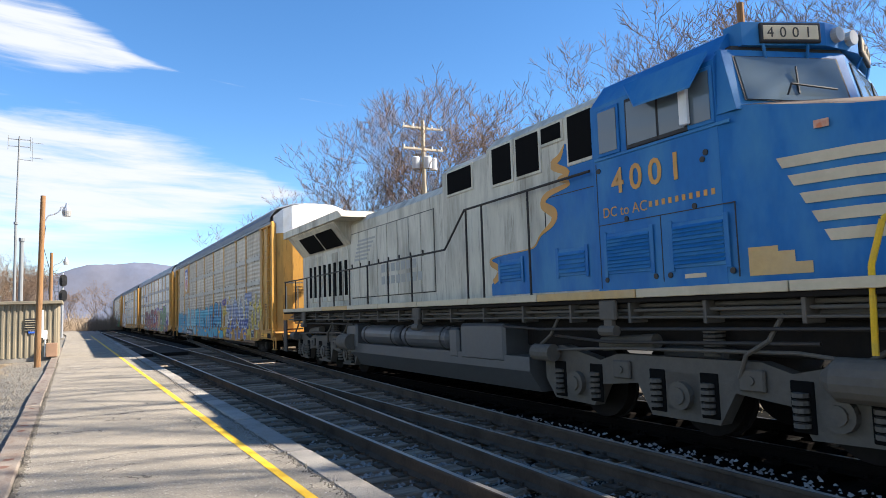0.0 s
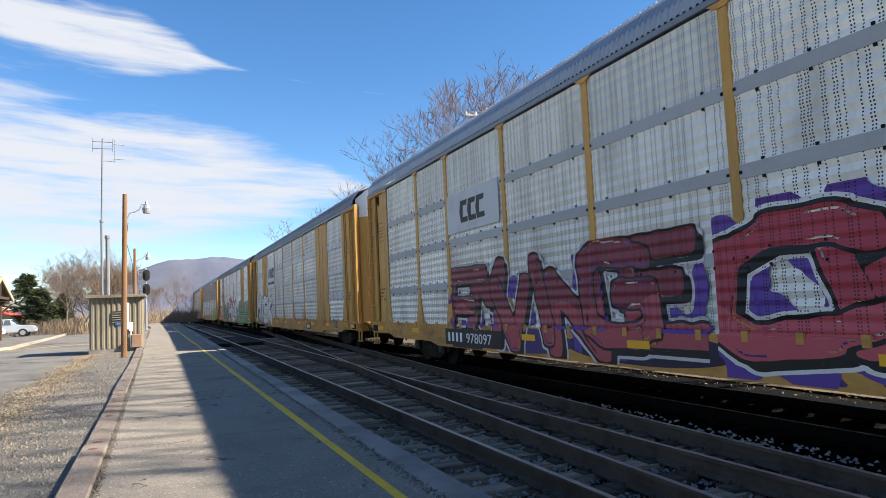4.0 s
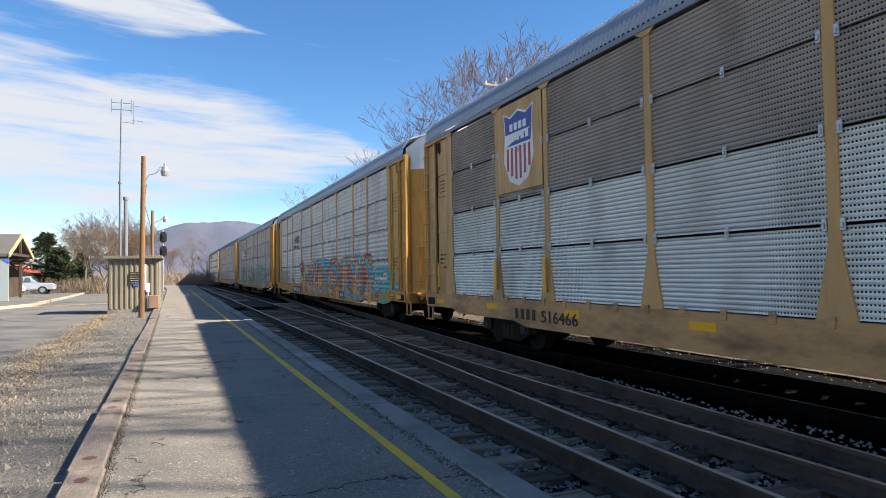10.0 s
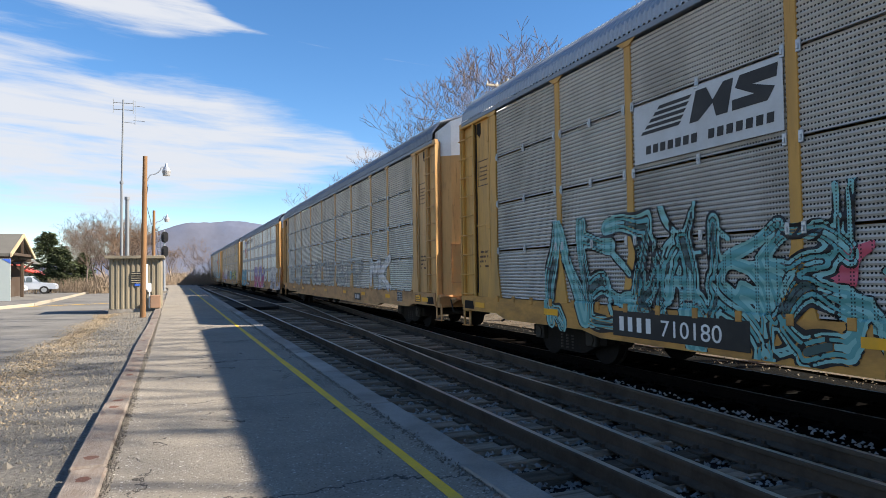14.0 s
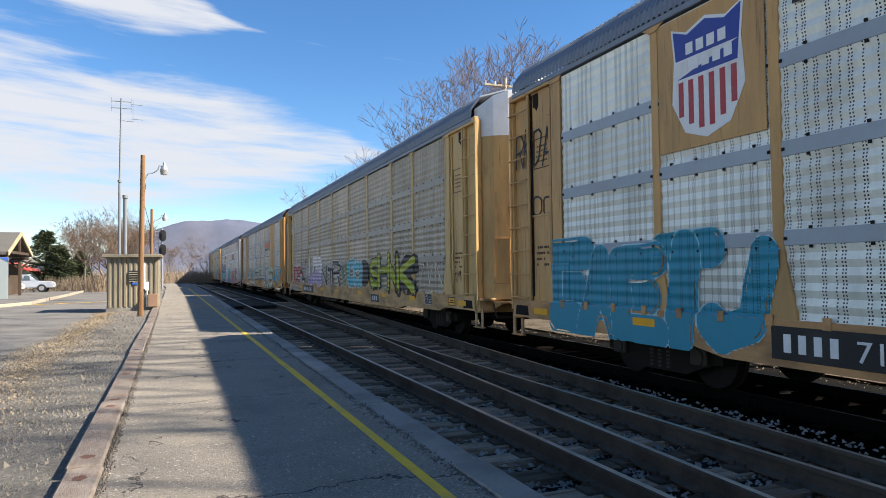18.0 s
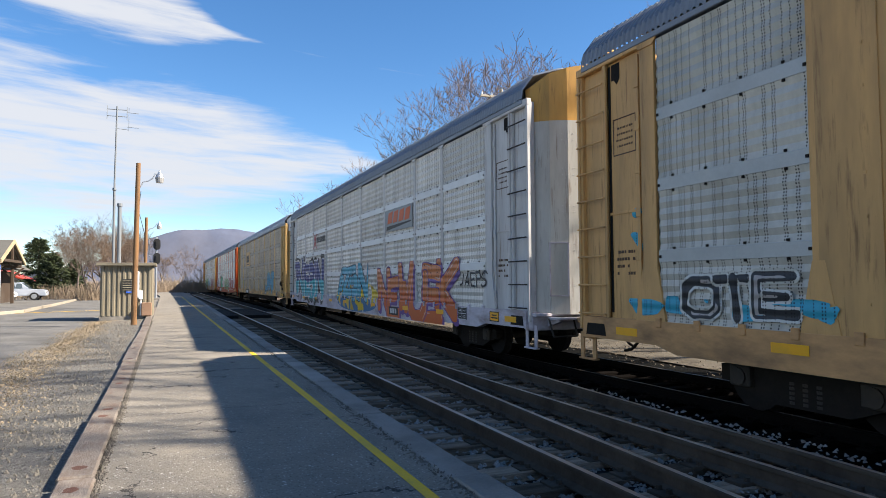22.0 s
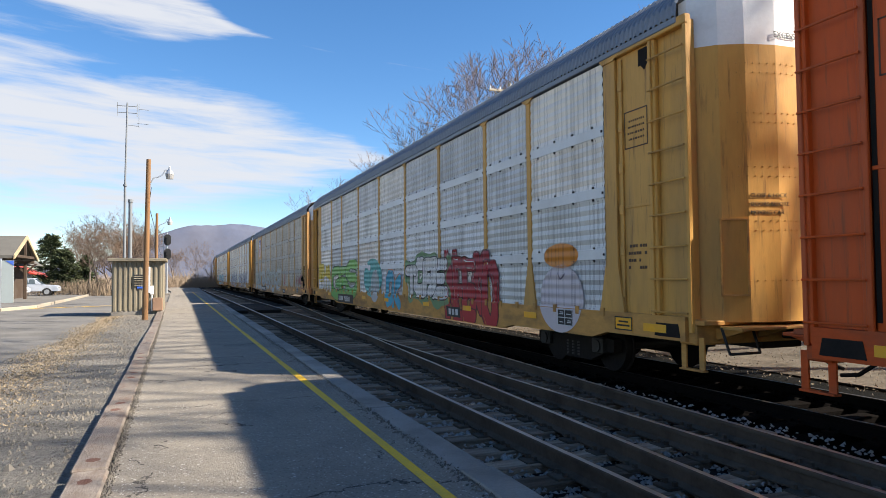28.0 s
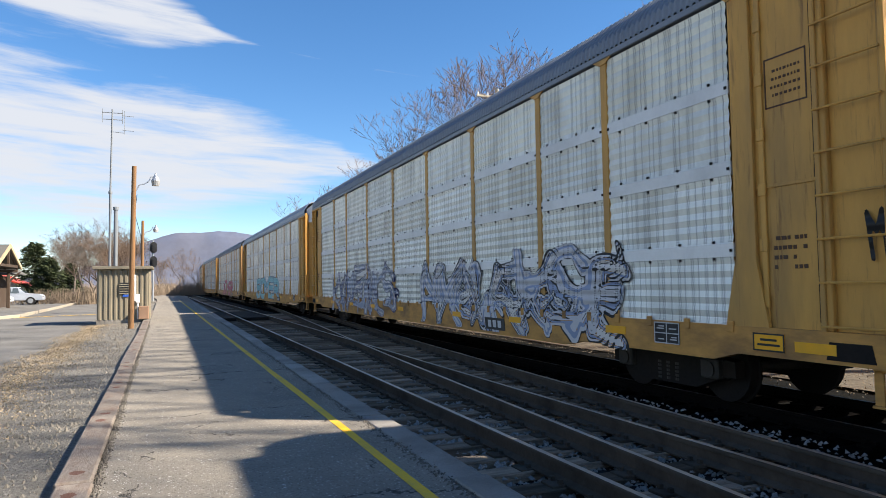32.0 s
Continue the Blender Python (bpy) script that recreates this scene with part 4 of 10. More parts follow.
def freight_truck(car, y):
    f, w, s, b, c, ax = shared("truck", truck_parts)
    t = new("truck")
    t.parent = car
    t.location = (0, y, 0)
    share("bolster", b, t)
    for sx in (-1, 1):
        share("side_frame", f, t, (sx * 0.98, 0, 0))
        tagged(share("spring_nest", s, t, (sx * 1.0, 0, 0)), kind="stuff")
        for dy in (-0.88, 0.88):
            share("wheel", w, t, (sx * 0.75, dy, 0.42), (0, 0, 0 if sx > 0 else math.pi))
            share("bearing_box", c, t, (sx * 1.05, dy, 0.44), (0, 0, 0 if sx < 0 else math.pi))
    for dy in (-0.88, 0.88):
        share("axle", ax, t, (0, dy, 0.42))
    return t


def underframe_mesh():
    bm = B()
    box(bm, -0.35, -13.4, 0.62, 0.35, 13.4, 0.98)
    for k in range(19):
        y = -12.6 + 1.4 * k
        box(bm, -1.5, y - 0.06, 0.80, 1.5, y + 0.06, 1.04)
    box(bm, -1.5, -13.3, 1.0, 1.5, 13.3, 1.06)
    # brake gear
    rod(bm, (-0.55, 2.2, 0.66), (-0.55, 3.3, 0.66), 0.16, n=12)
    rod(bm, (-0.5, -3.6, 0.68), (-0.5, -2.9, 0.68), 0.14, n=12)
    bent_rod(bm, ((-0.4, -9, 0.62), (-0.4, -4, 0.58), (-0.45, 2, 0.6), (-0.4, 9, 0.62)), 0.018)
    return mesh_of("underframe", bm, M_UNDER)


def sill_mesh(up=0.0):
    """The side sill: deep between the trucks, cut away over them; shallower by up."""
    bm = B()
    over = 0.66 + up * 0.6
    prism(bm, ((-13.35, 1.08), (-13.35, 0.76), (-11.6, 0.76), (-11.2, over), (-8.4, over), (-7.9, Z_SILL0 + up), (7.9, Z_SILL0 + up), (8.4, over), (11.2, over), (11.6, 0.76), (13.35, 0.76), (13.35, 1.08)), "x", -1.61, -1.47)
    for k in range(33):
        y = -11.5 + 0.72 * k
        box(bm, -1.628, y - 0.05, 1.0, -1.60, y + 0.05, 1.13, 0.006)
    return mesh_of("side_sill", bm, M_GALV)


def coupler_mesh():
    bm = B()
    box(bm, -0.09, 0.15, 0.76, 0.09, 0.95, 0.96, 0.02)
    prism(bm, ((-0.16, 0.0), (-0.20, 0.18), (-0.10, 0.34), (0.12, 0.34), (0.18, 0.20), (0.06, 0.12), (0.16, 0.02)), "z", 0.72, 1.0)
    return mesh_of("coupler", bm, M_STEEL)


def hose_mesh():
    bm = B()
    bent_rod(bm, ((0.4, 0.75, 0.7), (0.34, 0.35, 0.45), (0.25, 0.05, 0.4)), 0.025)
    return mesh_of("brake_hose", bm, M_UNDER)


def lever_mesh():
    bm = B()
    bent_rod(bm, ((-0.75, 0.55, 0.95), (-0.75, 0.42, 0.62), (-1.25, 0.42, 0.62), (-1.3, 0.5, 0.95)), 0.018)
    return mesh_of("cut_lever", bm, M_STEEL)


def put_coupler(thing, at, turn):
    share("coupler", shared("coupler", coupler_mesh), thing, at, turn)
    share("brake_hose", shared("hose", hose_mesh), thing, at, turn)
    share("cut_lever", shared("lever", lever_mesh), thing, at, turn)


def far_side_mesh():
    bm = B()
    box(bm, 1.50, -13.3, 1.08, 1.56, 13.3, 5.05)
    for p in POSTS:
        box(bm, 1.56, p - 0.07, 1.08, 1.63, p + 0.07, 4.97)
    box(bm, 1.47, -13.35, 0.6, 1.61, 13.35, 1.08)
    return mesh_of("far_side", bm, M_GALV)


def ladder_parts():
    bm = B()
    for dy in (-0.36, 0.36):
        box(bm, -0.07, dy - 0.03, 0, 0.0, dy + 0.03, 4.05, 0.008)
    stile = mesh_of("ladder_rails", bm, M_GALV)
    bm = B()
    rod(bm, (-0.10, -0.36, 0), (-0.10, 0.36, 0), 0.014, n=6)
    rung = mesh_of("rung", bm, M_GALV)
    return stile, rung


M_STENCIL = mat("stencil_brown", (0.075, 0.035, 0.018), 0.6, grain=(20, 0.15), bump=0.02)


def bars_mesh(rows, width, height, seed):
    """Rows of unreadable stencilled marks: short bars on a flat face that looks to -x."""
    rnd = random.Random(seed)
    bm = B()
    h = height / (rows * 2.4)
    for r in range(rows):
        z = height - (r + 0.8) * height / rows
        y = 0.0
        while y < width - 0.02:
            w = rnd.uniform(0.35, 0.9) * h * 1.6
            if rnd.random() < 0.82:
                box(bm, -0.003, y, z, 0.0, min(y + w, width), z + h)
            y += w + h * 0.35
    return mesh_of("stencil", bm, M_STENCIL)


def framed_bars_mesh(seed):
    bm = B()
    for a in ((0, 0, 0.54, 0.018), (0, 0.542, 0.54, 0.56), (0, 0, 0.018, 0.56), (0.522, 0, 0.54, 0.56)):
        box(bm, -0.003, a[0], a[1], 0, a[2], a[3])
    rnd = random.Random(seed)
    for r in range(4):
        y = 0.08
        while y < 0.44:
            w = rnd.uniform(0.015, 0.04)
            box(bm, -0.003, y, 0.12 + r * 0.09, 0, y + w, 0.15 + r * 0.09)
            y += w + 0.022
    return mesh_of("stencil_box", bm, M_STENCIL)


def lettering(name, text, size, material, parent, m, spacing=1.0, label="", bold=0.0):
    """Raised flat letters in the built-in font, as a mesh; m lays out its lower left corner."""
    cu = bpy.data.curves.new(name, "FONT")
    cu.body, cu.size, cu.space_character, cu.extrude, cu.offset = text, size, spacing, 0.002, bold
    cu.resolution_u = 3
    tmp = bpy.data.objects.new(name, cu)
    scene.collection.objects.link(tmp)
    bpy.context.view_layer.update()
    me = bpy.data.meshes.new_from_object(tmp.evaluated_get(bpy.context.evaluated_depsgraph_get()))
    bpy.data.objects.remove(tmp)
    bpy.data.curves.remove(cu)
    me.materials.clear()
    me.materials.append(material)
    ob = new(name, me)
    ob.parent = parent
    ob.matrix_basis = m
    tagged(ob, kind="stuff")
    if label:
        ob["label"] = label
    return ob


# writing on the near side runs from +y to -y and faces -x
ON_SIDE = Matrix(((0, 0, -1, 0), (-1, 0, 0, 0), (0, 1, 0, 0), (0, 0, 0, 1)))
# writing on an end runs along +x and faces -y
ON_END = Matrix(((1, 0, 0, 0), (0, 0, -1, 0), (0, 1, 0, 0), (0, 0, 0, 1)))


def side_at(y, z, out=0.0):
    return Matrix.Translation((SIDE - 0.03 - out, y, z)) @ ON_SIDE


def auto_rack(spec):
    """One covered auto-rack car, nose to -y, with its middle at the origin and the rail tops at z = 0."""
    car = empty("auto_rack_car")
    tagged(car, spec["label"], "rail car", "cars of the freight train")
    paint = PAINT[spec["paint"]]
    dress(share("underframe", shared("under", underframe_mesh), car), M_UNDER)
    sill = dress(share("side_sill", shared(("sill", spec.get("shallow", 0.0)), lambda: sill_mesh(spec.get("shallow", 0.0))), car), GRIMY[spec["paint"]])
    dress(share("far_side", shared("far", far_side_mesh), car), paint)
    dress(share("roof", shared("roof", roof_mesh), car), M_ROOF if spec.get("roof", "light") == "light" else M_ROOF_DARK)

    def eave():
        bm = B()
        box(bm, -1.615, -13.3, 4.98, -1.50, 13.3, 5.07, 0.01)
        return mesh_of("eave_rail", bm, M_GALV)
    dress(share("eave_rail", shared("eave", eave), car), M_ROOF_DARK)
    if "shallow" in spec:
        bm = B()
        box(bm, -1.30, -7.6, 0.46, -1.18, 7.6, 0.82, 0.02)
        part("lower_frame", bm, M_UNDER, car)
    gus = spec.get("gusset", True)
    for i, p in enumerate(POSTS):
        me = shared(("post", False, gus), lambda: post_mesh(False, gus))
        dress(share("post", me, car, (SIDE, p, Z_SILL1)), paint)
    for p in (-PANEL_END, PANEL_END):
        me = shared(("post", True, gus), lambda: post_mesh(True, gus))
        dress(share("post", me, car, (SIDE, p, Z_SILL1)), paint)
    # side sheets, bay by bay and row by row
    kind = spec["kind"]
    rows = 4
    zs = [Z_SILL1 + (Z_TOP - Z_SILL1) * i / rows for i in range(rows + 1)]
    rnd = random.Random(spec["seed"])
    bandmat = {"plain": M_BAND, "white": M_BAND_WHITE, "blue": M_BAND_BLUE}[spec.get("band", "plain")]
    sheets = spec["sheets"]
    if "band" not in spec:
        t0 = sheets[0]
        bandmat = mat("band_%.2f_%.2f_%.2f" % t0, [v * 0.98 for v in t0], 0.5, 0.2, grain=(20, 0.1), stain=(1.2, 0.3), dirt=[v * 0.6 for v in t0], dirt_amount=0.5, bump=0.08, spread=0.08)
    for bi, (a, b) in enumerate(BAYS):
        a, b = a + 0.07, b - 0.07
        w = round(b - a, 3)
        if bi in spec.get("solid", ()):
            me = shared(("solid", w), lambda: solid_mesh(w))
            dress(share("cover_panel", me, car, (SIDE, a, Z_SILL1)), paint)
            continue
        for r in range(rows):
            tone = sheets[min(r, len(sheets) - 1)] if kind == "ribbed" else sheets[rnd.randrange(len(sheets))]
            if kind == "ribbed":
                h = round(zs[r + 1] - zs[r] - 0.035, 3)
                columns = spec.get("holes") == "columns"
                me = shared(("rib", w, h, columns), lambda: corrugated(w, h, 0.16 if columns else RIB[1], 0.020))
                sm = panel_paint(("col_" if columns else "rib_") + "%.2f_%.2f_%.2f" % tone, tone, PERF if columns else RIB, PERF_HOLE if columns else RIB_HOLE, spec.get("uneven", 0.25), columns)
                dress(share("side_sheet", me, car, (SIDE, a, zs[r] + 0.018)), sm)
                if r:
                    cl = shared("clip", clip_mesh)
                    for yy in ((a + b) / 2, a + 0.035, b - 0.035):
                        share("clip", cl, car, (SIDE - 0.02, yy, zs[r]))
            else:
                bh = 0.17
                h = round(zs[r + 1] - zs[r] - bh, 3) if r < rows - 1 else round(zs[r + 1] - zs[r], 3)
                me = shared(("perf", w, h), lambda: corrugated(w, h, 0.16, 0.020))
                sm = panel_paint("perf_%.2f_%.2f_%.2f" % tone, tone, PERF, PERF_HOLE, spec.get("uneven", 0.25))
                dress(share("side_sheet", me, car, (SIDE, a, zs[r])), sm)
                if r < rows - 1:
                    me = shared(("band", w), lambda: band_mesh(w))
                    dress(share("band", me, car, (SIDE, a, zs[r + 1] - bh)), bandmat)
    # ends of the side: plain panel, ladder, corner
    for s in (-1, 1):
        bm_key = ("endpanel", s)

        def endpanel():
            bm = B()
            y0, y1 = sorted((s * (PANEL_END + 0.13), s * 12.72))
            box(bm, -1.53, y0, 1.08, -1.47, y1, 4.95)
            box(bm, -1.545, y0, 2.62, -1.53, y1, 2.66, 0.004)
            y0, y1 = sorted((s * 12.72, s * 13.42))
            box(bm, -1.50, y0, 1.08, -1.44, y1, 4.95)
            return mesh_of("end_panel", bm, M_GALV)
        dress(share("end_panel", shared(bm_key, endpanel), car), paint)

        def corner():
            bm = B()
            y0, y1 = sorted((s * 13.36, s * 13.46))
            box(bm, -1.575, y0, 0.9, -1.44, y1, 5.0, 0.015)
            y0, y1 = sorted((s * 12.68, s * 12.80))
            box(bm, -1.572, y0, 1.08, -1.50, y1, 4.98, 0.012)
            # head plate
            y0, y1 = sorted((s * 11.9, s * 13.46))
            box(bm, -1.605, y0, 4.93, -1.50, y1, 5.06, 0.012)
            return mesh_of("corner_post", bm, M_GALV)
        dress(share("corner_post", shared(("corner", s), corner), car), paint)
        st, rg = shared("ladder", ladder_parts)
        lad = dress(share("ladder", st, car, (-1.53, s * 13.07, 0.88)), paint)
        for i in range(9):
            dress(share("rung", rg, lad, (0, 0, 0.25 + i * 0.44)), M_STEEL if spec["paint"] == "silver" else paint)
        share("door_gap", shared("gap", gap_mesh), car, (-1.531, s * 12.655, 0))
        share("latch_notch", shared("notch", notch_mesh), car, (-1.531, s * 12.50, 0))
        dress(share("hinge_bar", shared("hinge", hinge_mesh), car, (-1.531, s * 11.98, 0)), paint)
        share("step_pocket", shared("pocket", pocket_mesh), car, (-1.611, s * 13.0, 0))
        if s < 0 and spec.get("hand_brake"):
            hb = share("hand_brake", shared("brake", hand_brake_mesh), car, (-1.545, -12.30, 1.62))
            share("brake_wheel", shared("bwheel", brake_wheel_mesh), hb)
            share("chain", shared("chain", chain_mesh), hb)
        turn = (0, 0, 0 if s < 0 else math.pi)
        at = (0, s * CAR_HALF, 0)
        door = dress(share("end_door", shared("endlow", lambda: end_mesh(1.02, 4.62)), car, at, turn), PAINT[spec.get("door", spec["paint"])] if spec.get("door", "") != "white" else M_WHITE)
        tagged(dress(share("rivets", shared("rivets", rivets_mesh), door), PAINT[spec["paint"]]), kind="stuff")
        share("door_seam", shared("seam", seam_mesh), door)
        if "leaf" in spec:
            dress(share("corner_leaf", shared("leaf", column_mesh), door), M_LEAF)
        cap = dress(share("end_cap", shared("endcap", end_cap_mesh), car, at, turn), M_WHITE if spec.get("cap", "white") == "white" else PAINT["yellow"])

        def beam():
            bm = B()
            box(bm, -1.55, 0.10, 0.72, 1.55, 0.42, 1.06, 0.02)
            box(bm, -1.55, -0.05, 0.98, 1.55, 0.14, 1.04, 0.01)
            return mesh_of("end_beam", bm, M_GALV)
        dress(share("end_beam", shared("beam", beam), car, at, turn), GRIMY[spec["paint"]])
        dress(share("hatch_frame", shared("hatch", hatch_mesh), door), GRIMY[spec["paint"]])
        dress(share("end_step", shared("endstep", end_step_mesh), car, at, turn), GRIMY[spec["paint"]])
        put_coupler(car, (0, s * 14.16, 0), turn)
        if s < 0:
            tagged(share("lettering", shared("excess", excess_mesh), cap), kind="stuff")
            if spec["paint"] in ("yellow", "pale", "tan"):
                tagged(share("lettering", shared("words", door_words_mesh), door), kind="stuff")
        tagged(share("stencil_box", shared(("fb", s), lambda: framed_bars_mesh(5)), car, (-1.532, s * 12.31 - 0.27, 3.50)), kind="stuff")
        tagged(share("stencil", shared(("st", 3), lambda: bars_mesh(4, 0.42, 0.42, 3)), car, (-1.532, s * 12.31 - 0.2, 1.7)), kind="stuff")
    freight_truck(car, -9.75)
    freight_truck(car, 9.75)
    # yellow reflectors on the sill, and the black number plate
    rf = shared("reflector", reflector_mesh)
    for y in (-12.6, -9.2, -6.3, -3.2, 0.6, 3.4, 6.2, 9.3, 12.3):
        share("reflector", rf, car, (-1.613, y + rnd.uniform(-0.2, 0.2), 0.90))
    om = share("owner_plate", shared("owner", owner_mesh), car, (-1.612, -5.75, 0.66 + 0.8 * spec.get("shallow", 0.0)))
    for i in range(3):
        share("owner_mark", shared("ownerbar", owner_bar), om, (0, 0.62 - 0.22 * i, 0))
    wp = share("warning_plate", shared("warn", warning_mesh), car, (-1.612, -12.25, 0.82))
    share("border", shared("warnb", warning_border), wp)
    tp = share("tack_plate", shared("tack", tack_mesh), car, (-1.613, -10.4, 0.78))
    tagged(share("lettering", shared("tacklines", tack_lines), tp), kind="stuff")
    return car


def hatch_mesh():
    """A framed hatch low on the near leaf of an end door."""
    bm = B()
    for y0, z0, y1, z1 in ((0, 0, 0.36, 0.025), (0, 0.975, 0.36, 1.0), (0, 0, 0.025, 1.0), (0.335, 0, 0.36, 1.0)):
        box(bm, y0, -0.02, z0, y1, 0.0, z1)
    bm.transform(Matrix.Translation((-1.25, -0.035, 1.35)) @ Matrix.Rotation(radians(-26.5), 4, "Z"))
    return mesh_of("hatch_frame", bm, M_GALV)


def end_step_mesh():
    """The narrow crossover step under the end doors, with its hangers and the corner stirrup."""
    bm = B()
    box(bm, -1.30, -0.42, 0.93, 1.30, -0.05, 0.97, 0.006)
    for x in (-1.2, -0.5, 0.5, 1.2):
        prism(bm, ((-0.40, 0.93), (0.10, 0.93), (0.10, 0.78)), "x", x - 0.02, x + 0.02)
    for x in (-1.50, 1.50):
        for y in (0.05, 0.38):
            box(bm, x - 0.012, y - 0.045, 0.40, x + 0.012, y + 0.045, 0.82)
        box(bm, x - 0.05, 0.0, 0.385, x + 0.05, 0.43, 0.41, 0.004)
    return mesh_of("end_step", bm, M_GALV)


def gap_mesh():
    return mesh_of("door_gap", box(B(), -0.006, -0.028, 1.16, 0.0, 0.028, 4.90), M_UNDER)


# a raised dark plate: the shade inside the notch is in its colour
def notch_mesh():
    bm = B()
    prism(bm, ((-0.10, 4.90), (-0.10, 4.66), (-0.03, 4.58), (0.04, 4.66), (0.10, 4.66), (0.10, 4.90)), "x", -0.007, 0.0)
    return mesh_of("latch_notch", bm, M_UNDER)


def hinge_mesh():
    """The hinge edge of the end panel: a narrow upright bar with dark knuckles."""
    bm = B()
    box(bm, -0.028, -0.035, 1.12, 0.0, 0.035, 4.88, 0.006)
    for k in range(6):
        box(bm, -0.042, -0.05, 1.3 + 0.62 * k, -0.02, 0.05, 1.44 + 0.62 * k, 0.006)
    return mesh_of("hinge_bar", bm, M_GALV)


# a dark plate on the sill paints the shade of the step opening
def pocket_mesh():
    bm = B()
    prism(bm, ((-0.26, 0.80), (0.26, 0.80), (0.22, 0.98), (-0.22, 0.98)), "x", -0.006, 0.0)
    return mesh_of("step_pocket", bm, M_UNDER)


def hand_brake_mesh():
    """A hand-brake on its bracket: an A of flat bars over a squat housing."""
    bm = B()
    prism(bm, ((-0.16, -0.10), (-0.05, 0.52), (0.05, 0.52), (0.17, -0.10), (0.11, -0.10), (0.0, 0.34), (-0.09, -0.10)), "x", -0.10, -0.07)
    box(bm, -0.08, -0.07, 0.40, 0.0, 0.07, 0.62, 0.02)
    box(bm, -0.06, -0.20, -0.34, 0.0, -0.02, 0.16, 0.02)
    return mesh_of("hand_brake", bm, M_BROWN_STEEL)


def brake_wheel_mesh():
    bm = B()
    rod(bm, (-0.16, 0.0, -0.06), (-0.06, 0.0, -0.06), 0.13, n=14)
    rod(bm, (-0.19, 0.0, -0.06), (-0.16, 0.0, -0.06), 0.05, n=10)
    box(bm, -0.09, -0.17, -0.46, 0.0, 0.08, -0.10, 0.03)
    return mesh_of("brake_wheel", bm, M_UNDER)


def chain_mesh():
    return mesh_of("chain", bent_rod(B(), ((-0.05, 0.02, -0.40), (-0.06, -0.02, -0.62), (-0.04, -0.06, -0.80)), 0.018), M_UNDER)


def column_mesh():
    """A narrow corner leaf of an end door."""
    bm = B()
    prism(bm, ((-1.515, 0.34), (-1.498, 0.21), (-1.235, -0.062), (-1.225, -0.04), (-1.48, 0.22), (-1.50, 0.34)), "z", 1.04, 4.60)
    return mesh_of("corner_leaf", bm, M_GALV)


def seam_mesh():
    bm = B()
    box(bm, -0.014, -0.292, 1.04, 0.014, -0.26, 4.60, 0.004)
    return mesh_of("door_seam", bm, M_UNDER)


def owner_mesh():
    bm = B()
    prism(bm, ((0.0, 0.0), (0.86, 0.0), (0.92, 0.24), (0.04, 0.24)), "x", -0.007, 0.0)
    return mesh_of("owner_plate", bm, M_BLACK)


def owner_bar():
    bm = B()
    prism(bm, ((-0.02, 0.05), (0.12, 0.05), (0.14, 0.19), (0.0, 0.19)), "x", -0.011, -0.006)
    return mesh_of("owner_mark", bm, M_BOARD)


M_BOARD = mat("board_grey_white", (0.52, 0.53, 0.54), 0.5, grain=(20, 0.08), stain=(1.5, 0.3), dirt=(0.30, 0.29, 0.28), dirt_amount=0.5, bump=0.06)


def warning_mesh():
    bm = B()
    box(bm, -0.008, 0, 0, 0, 0.42, 0.20, 0.002)
    return mesh_of("warning_plate", bm, M_REFLECT)


def warning_border():
    bm = B()
    for a in ((0, 0, 0.42, 0.018), (0, 0.182, 0.42, 0.20), (0, 0, 0.018, 0.20), (0.402, 0, 0.42, 0.20), (0.06, 0.06, 0.36, 0.085), (0.10, 0.115, 0.32, 0.14)):
        box(bm, -0.011, a[0], a[1], -0.007, a[2], a[3])
    return mesh_of("border", bm, M_BLACK)


def door_words_mesh():
    """The notice on an end door, in three lines."""
    out = None
    for k, words in enumerate(("CLOSE & LOCK", "DOORS BEFORE", "MOVING CAR")):
        tmp = lettering("lettering", words, 0.075, M_BLACK, None, Matrix())
        tmp.data.transform(Matrix.Translation((-0.90, -0.211, 2.62 - 0.11 * k)) @ Matrix.Rotation(radians(-13.4), 4, "Z") @ ON_END)
        bm = out or B()
        bm.from_mesh(tmp.data)
        out = bm
        bpy.data.objects.remove(tmp)
    return mesh_of("lettering", out, M_BLACK)


def excess_mesh():
    tmp = lettering("lettering", "EXCESS HEIGHT CAR", 0.115, M_BLACK, None, Matrix())
    me = tmp.data
    bpy.data.objects.remove(tmp)
    me.transform(Matrix.Translation((-0.54, -0.312, 4.72)) @ Matrix.Rotation(radians(-1.6), 4, "X") @ ON_END)
    return me


def solid_mesh(w):
    bm = B()
    box(bm, -0.035, -0.06, 0, 0.0, w + 0.06, Z_TOP - Z_SILL1)
    for k in range(1, 3):
        box(bm, -0.05, w * k / 3 - 0.015, 0.0, -0.035, w * k / 3 + 0.015, Z_TOP - Z_SILL1)
    for k in range(9):
        for j in (0.25, 0.75):
            y, z = w * j, 0.3 + k * 0.42
            box(bm, -0.043, y - 0.015, z, -0.035, y + 0.015, z + 0.03)
    return mesh_of("cover_panel", bm, M_GALV)


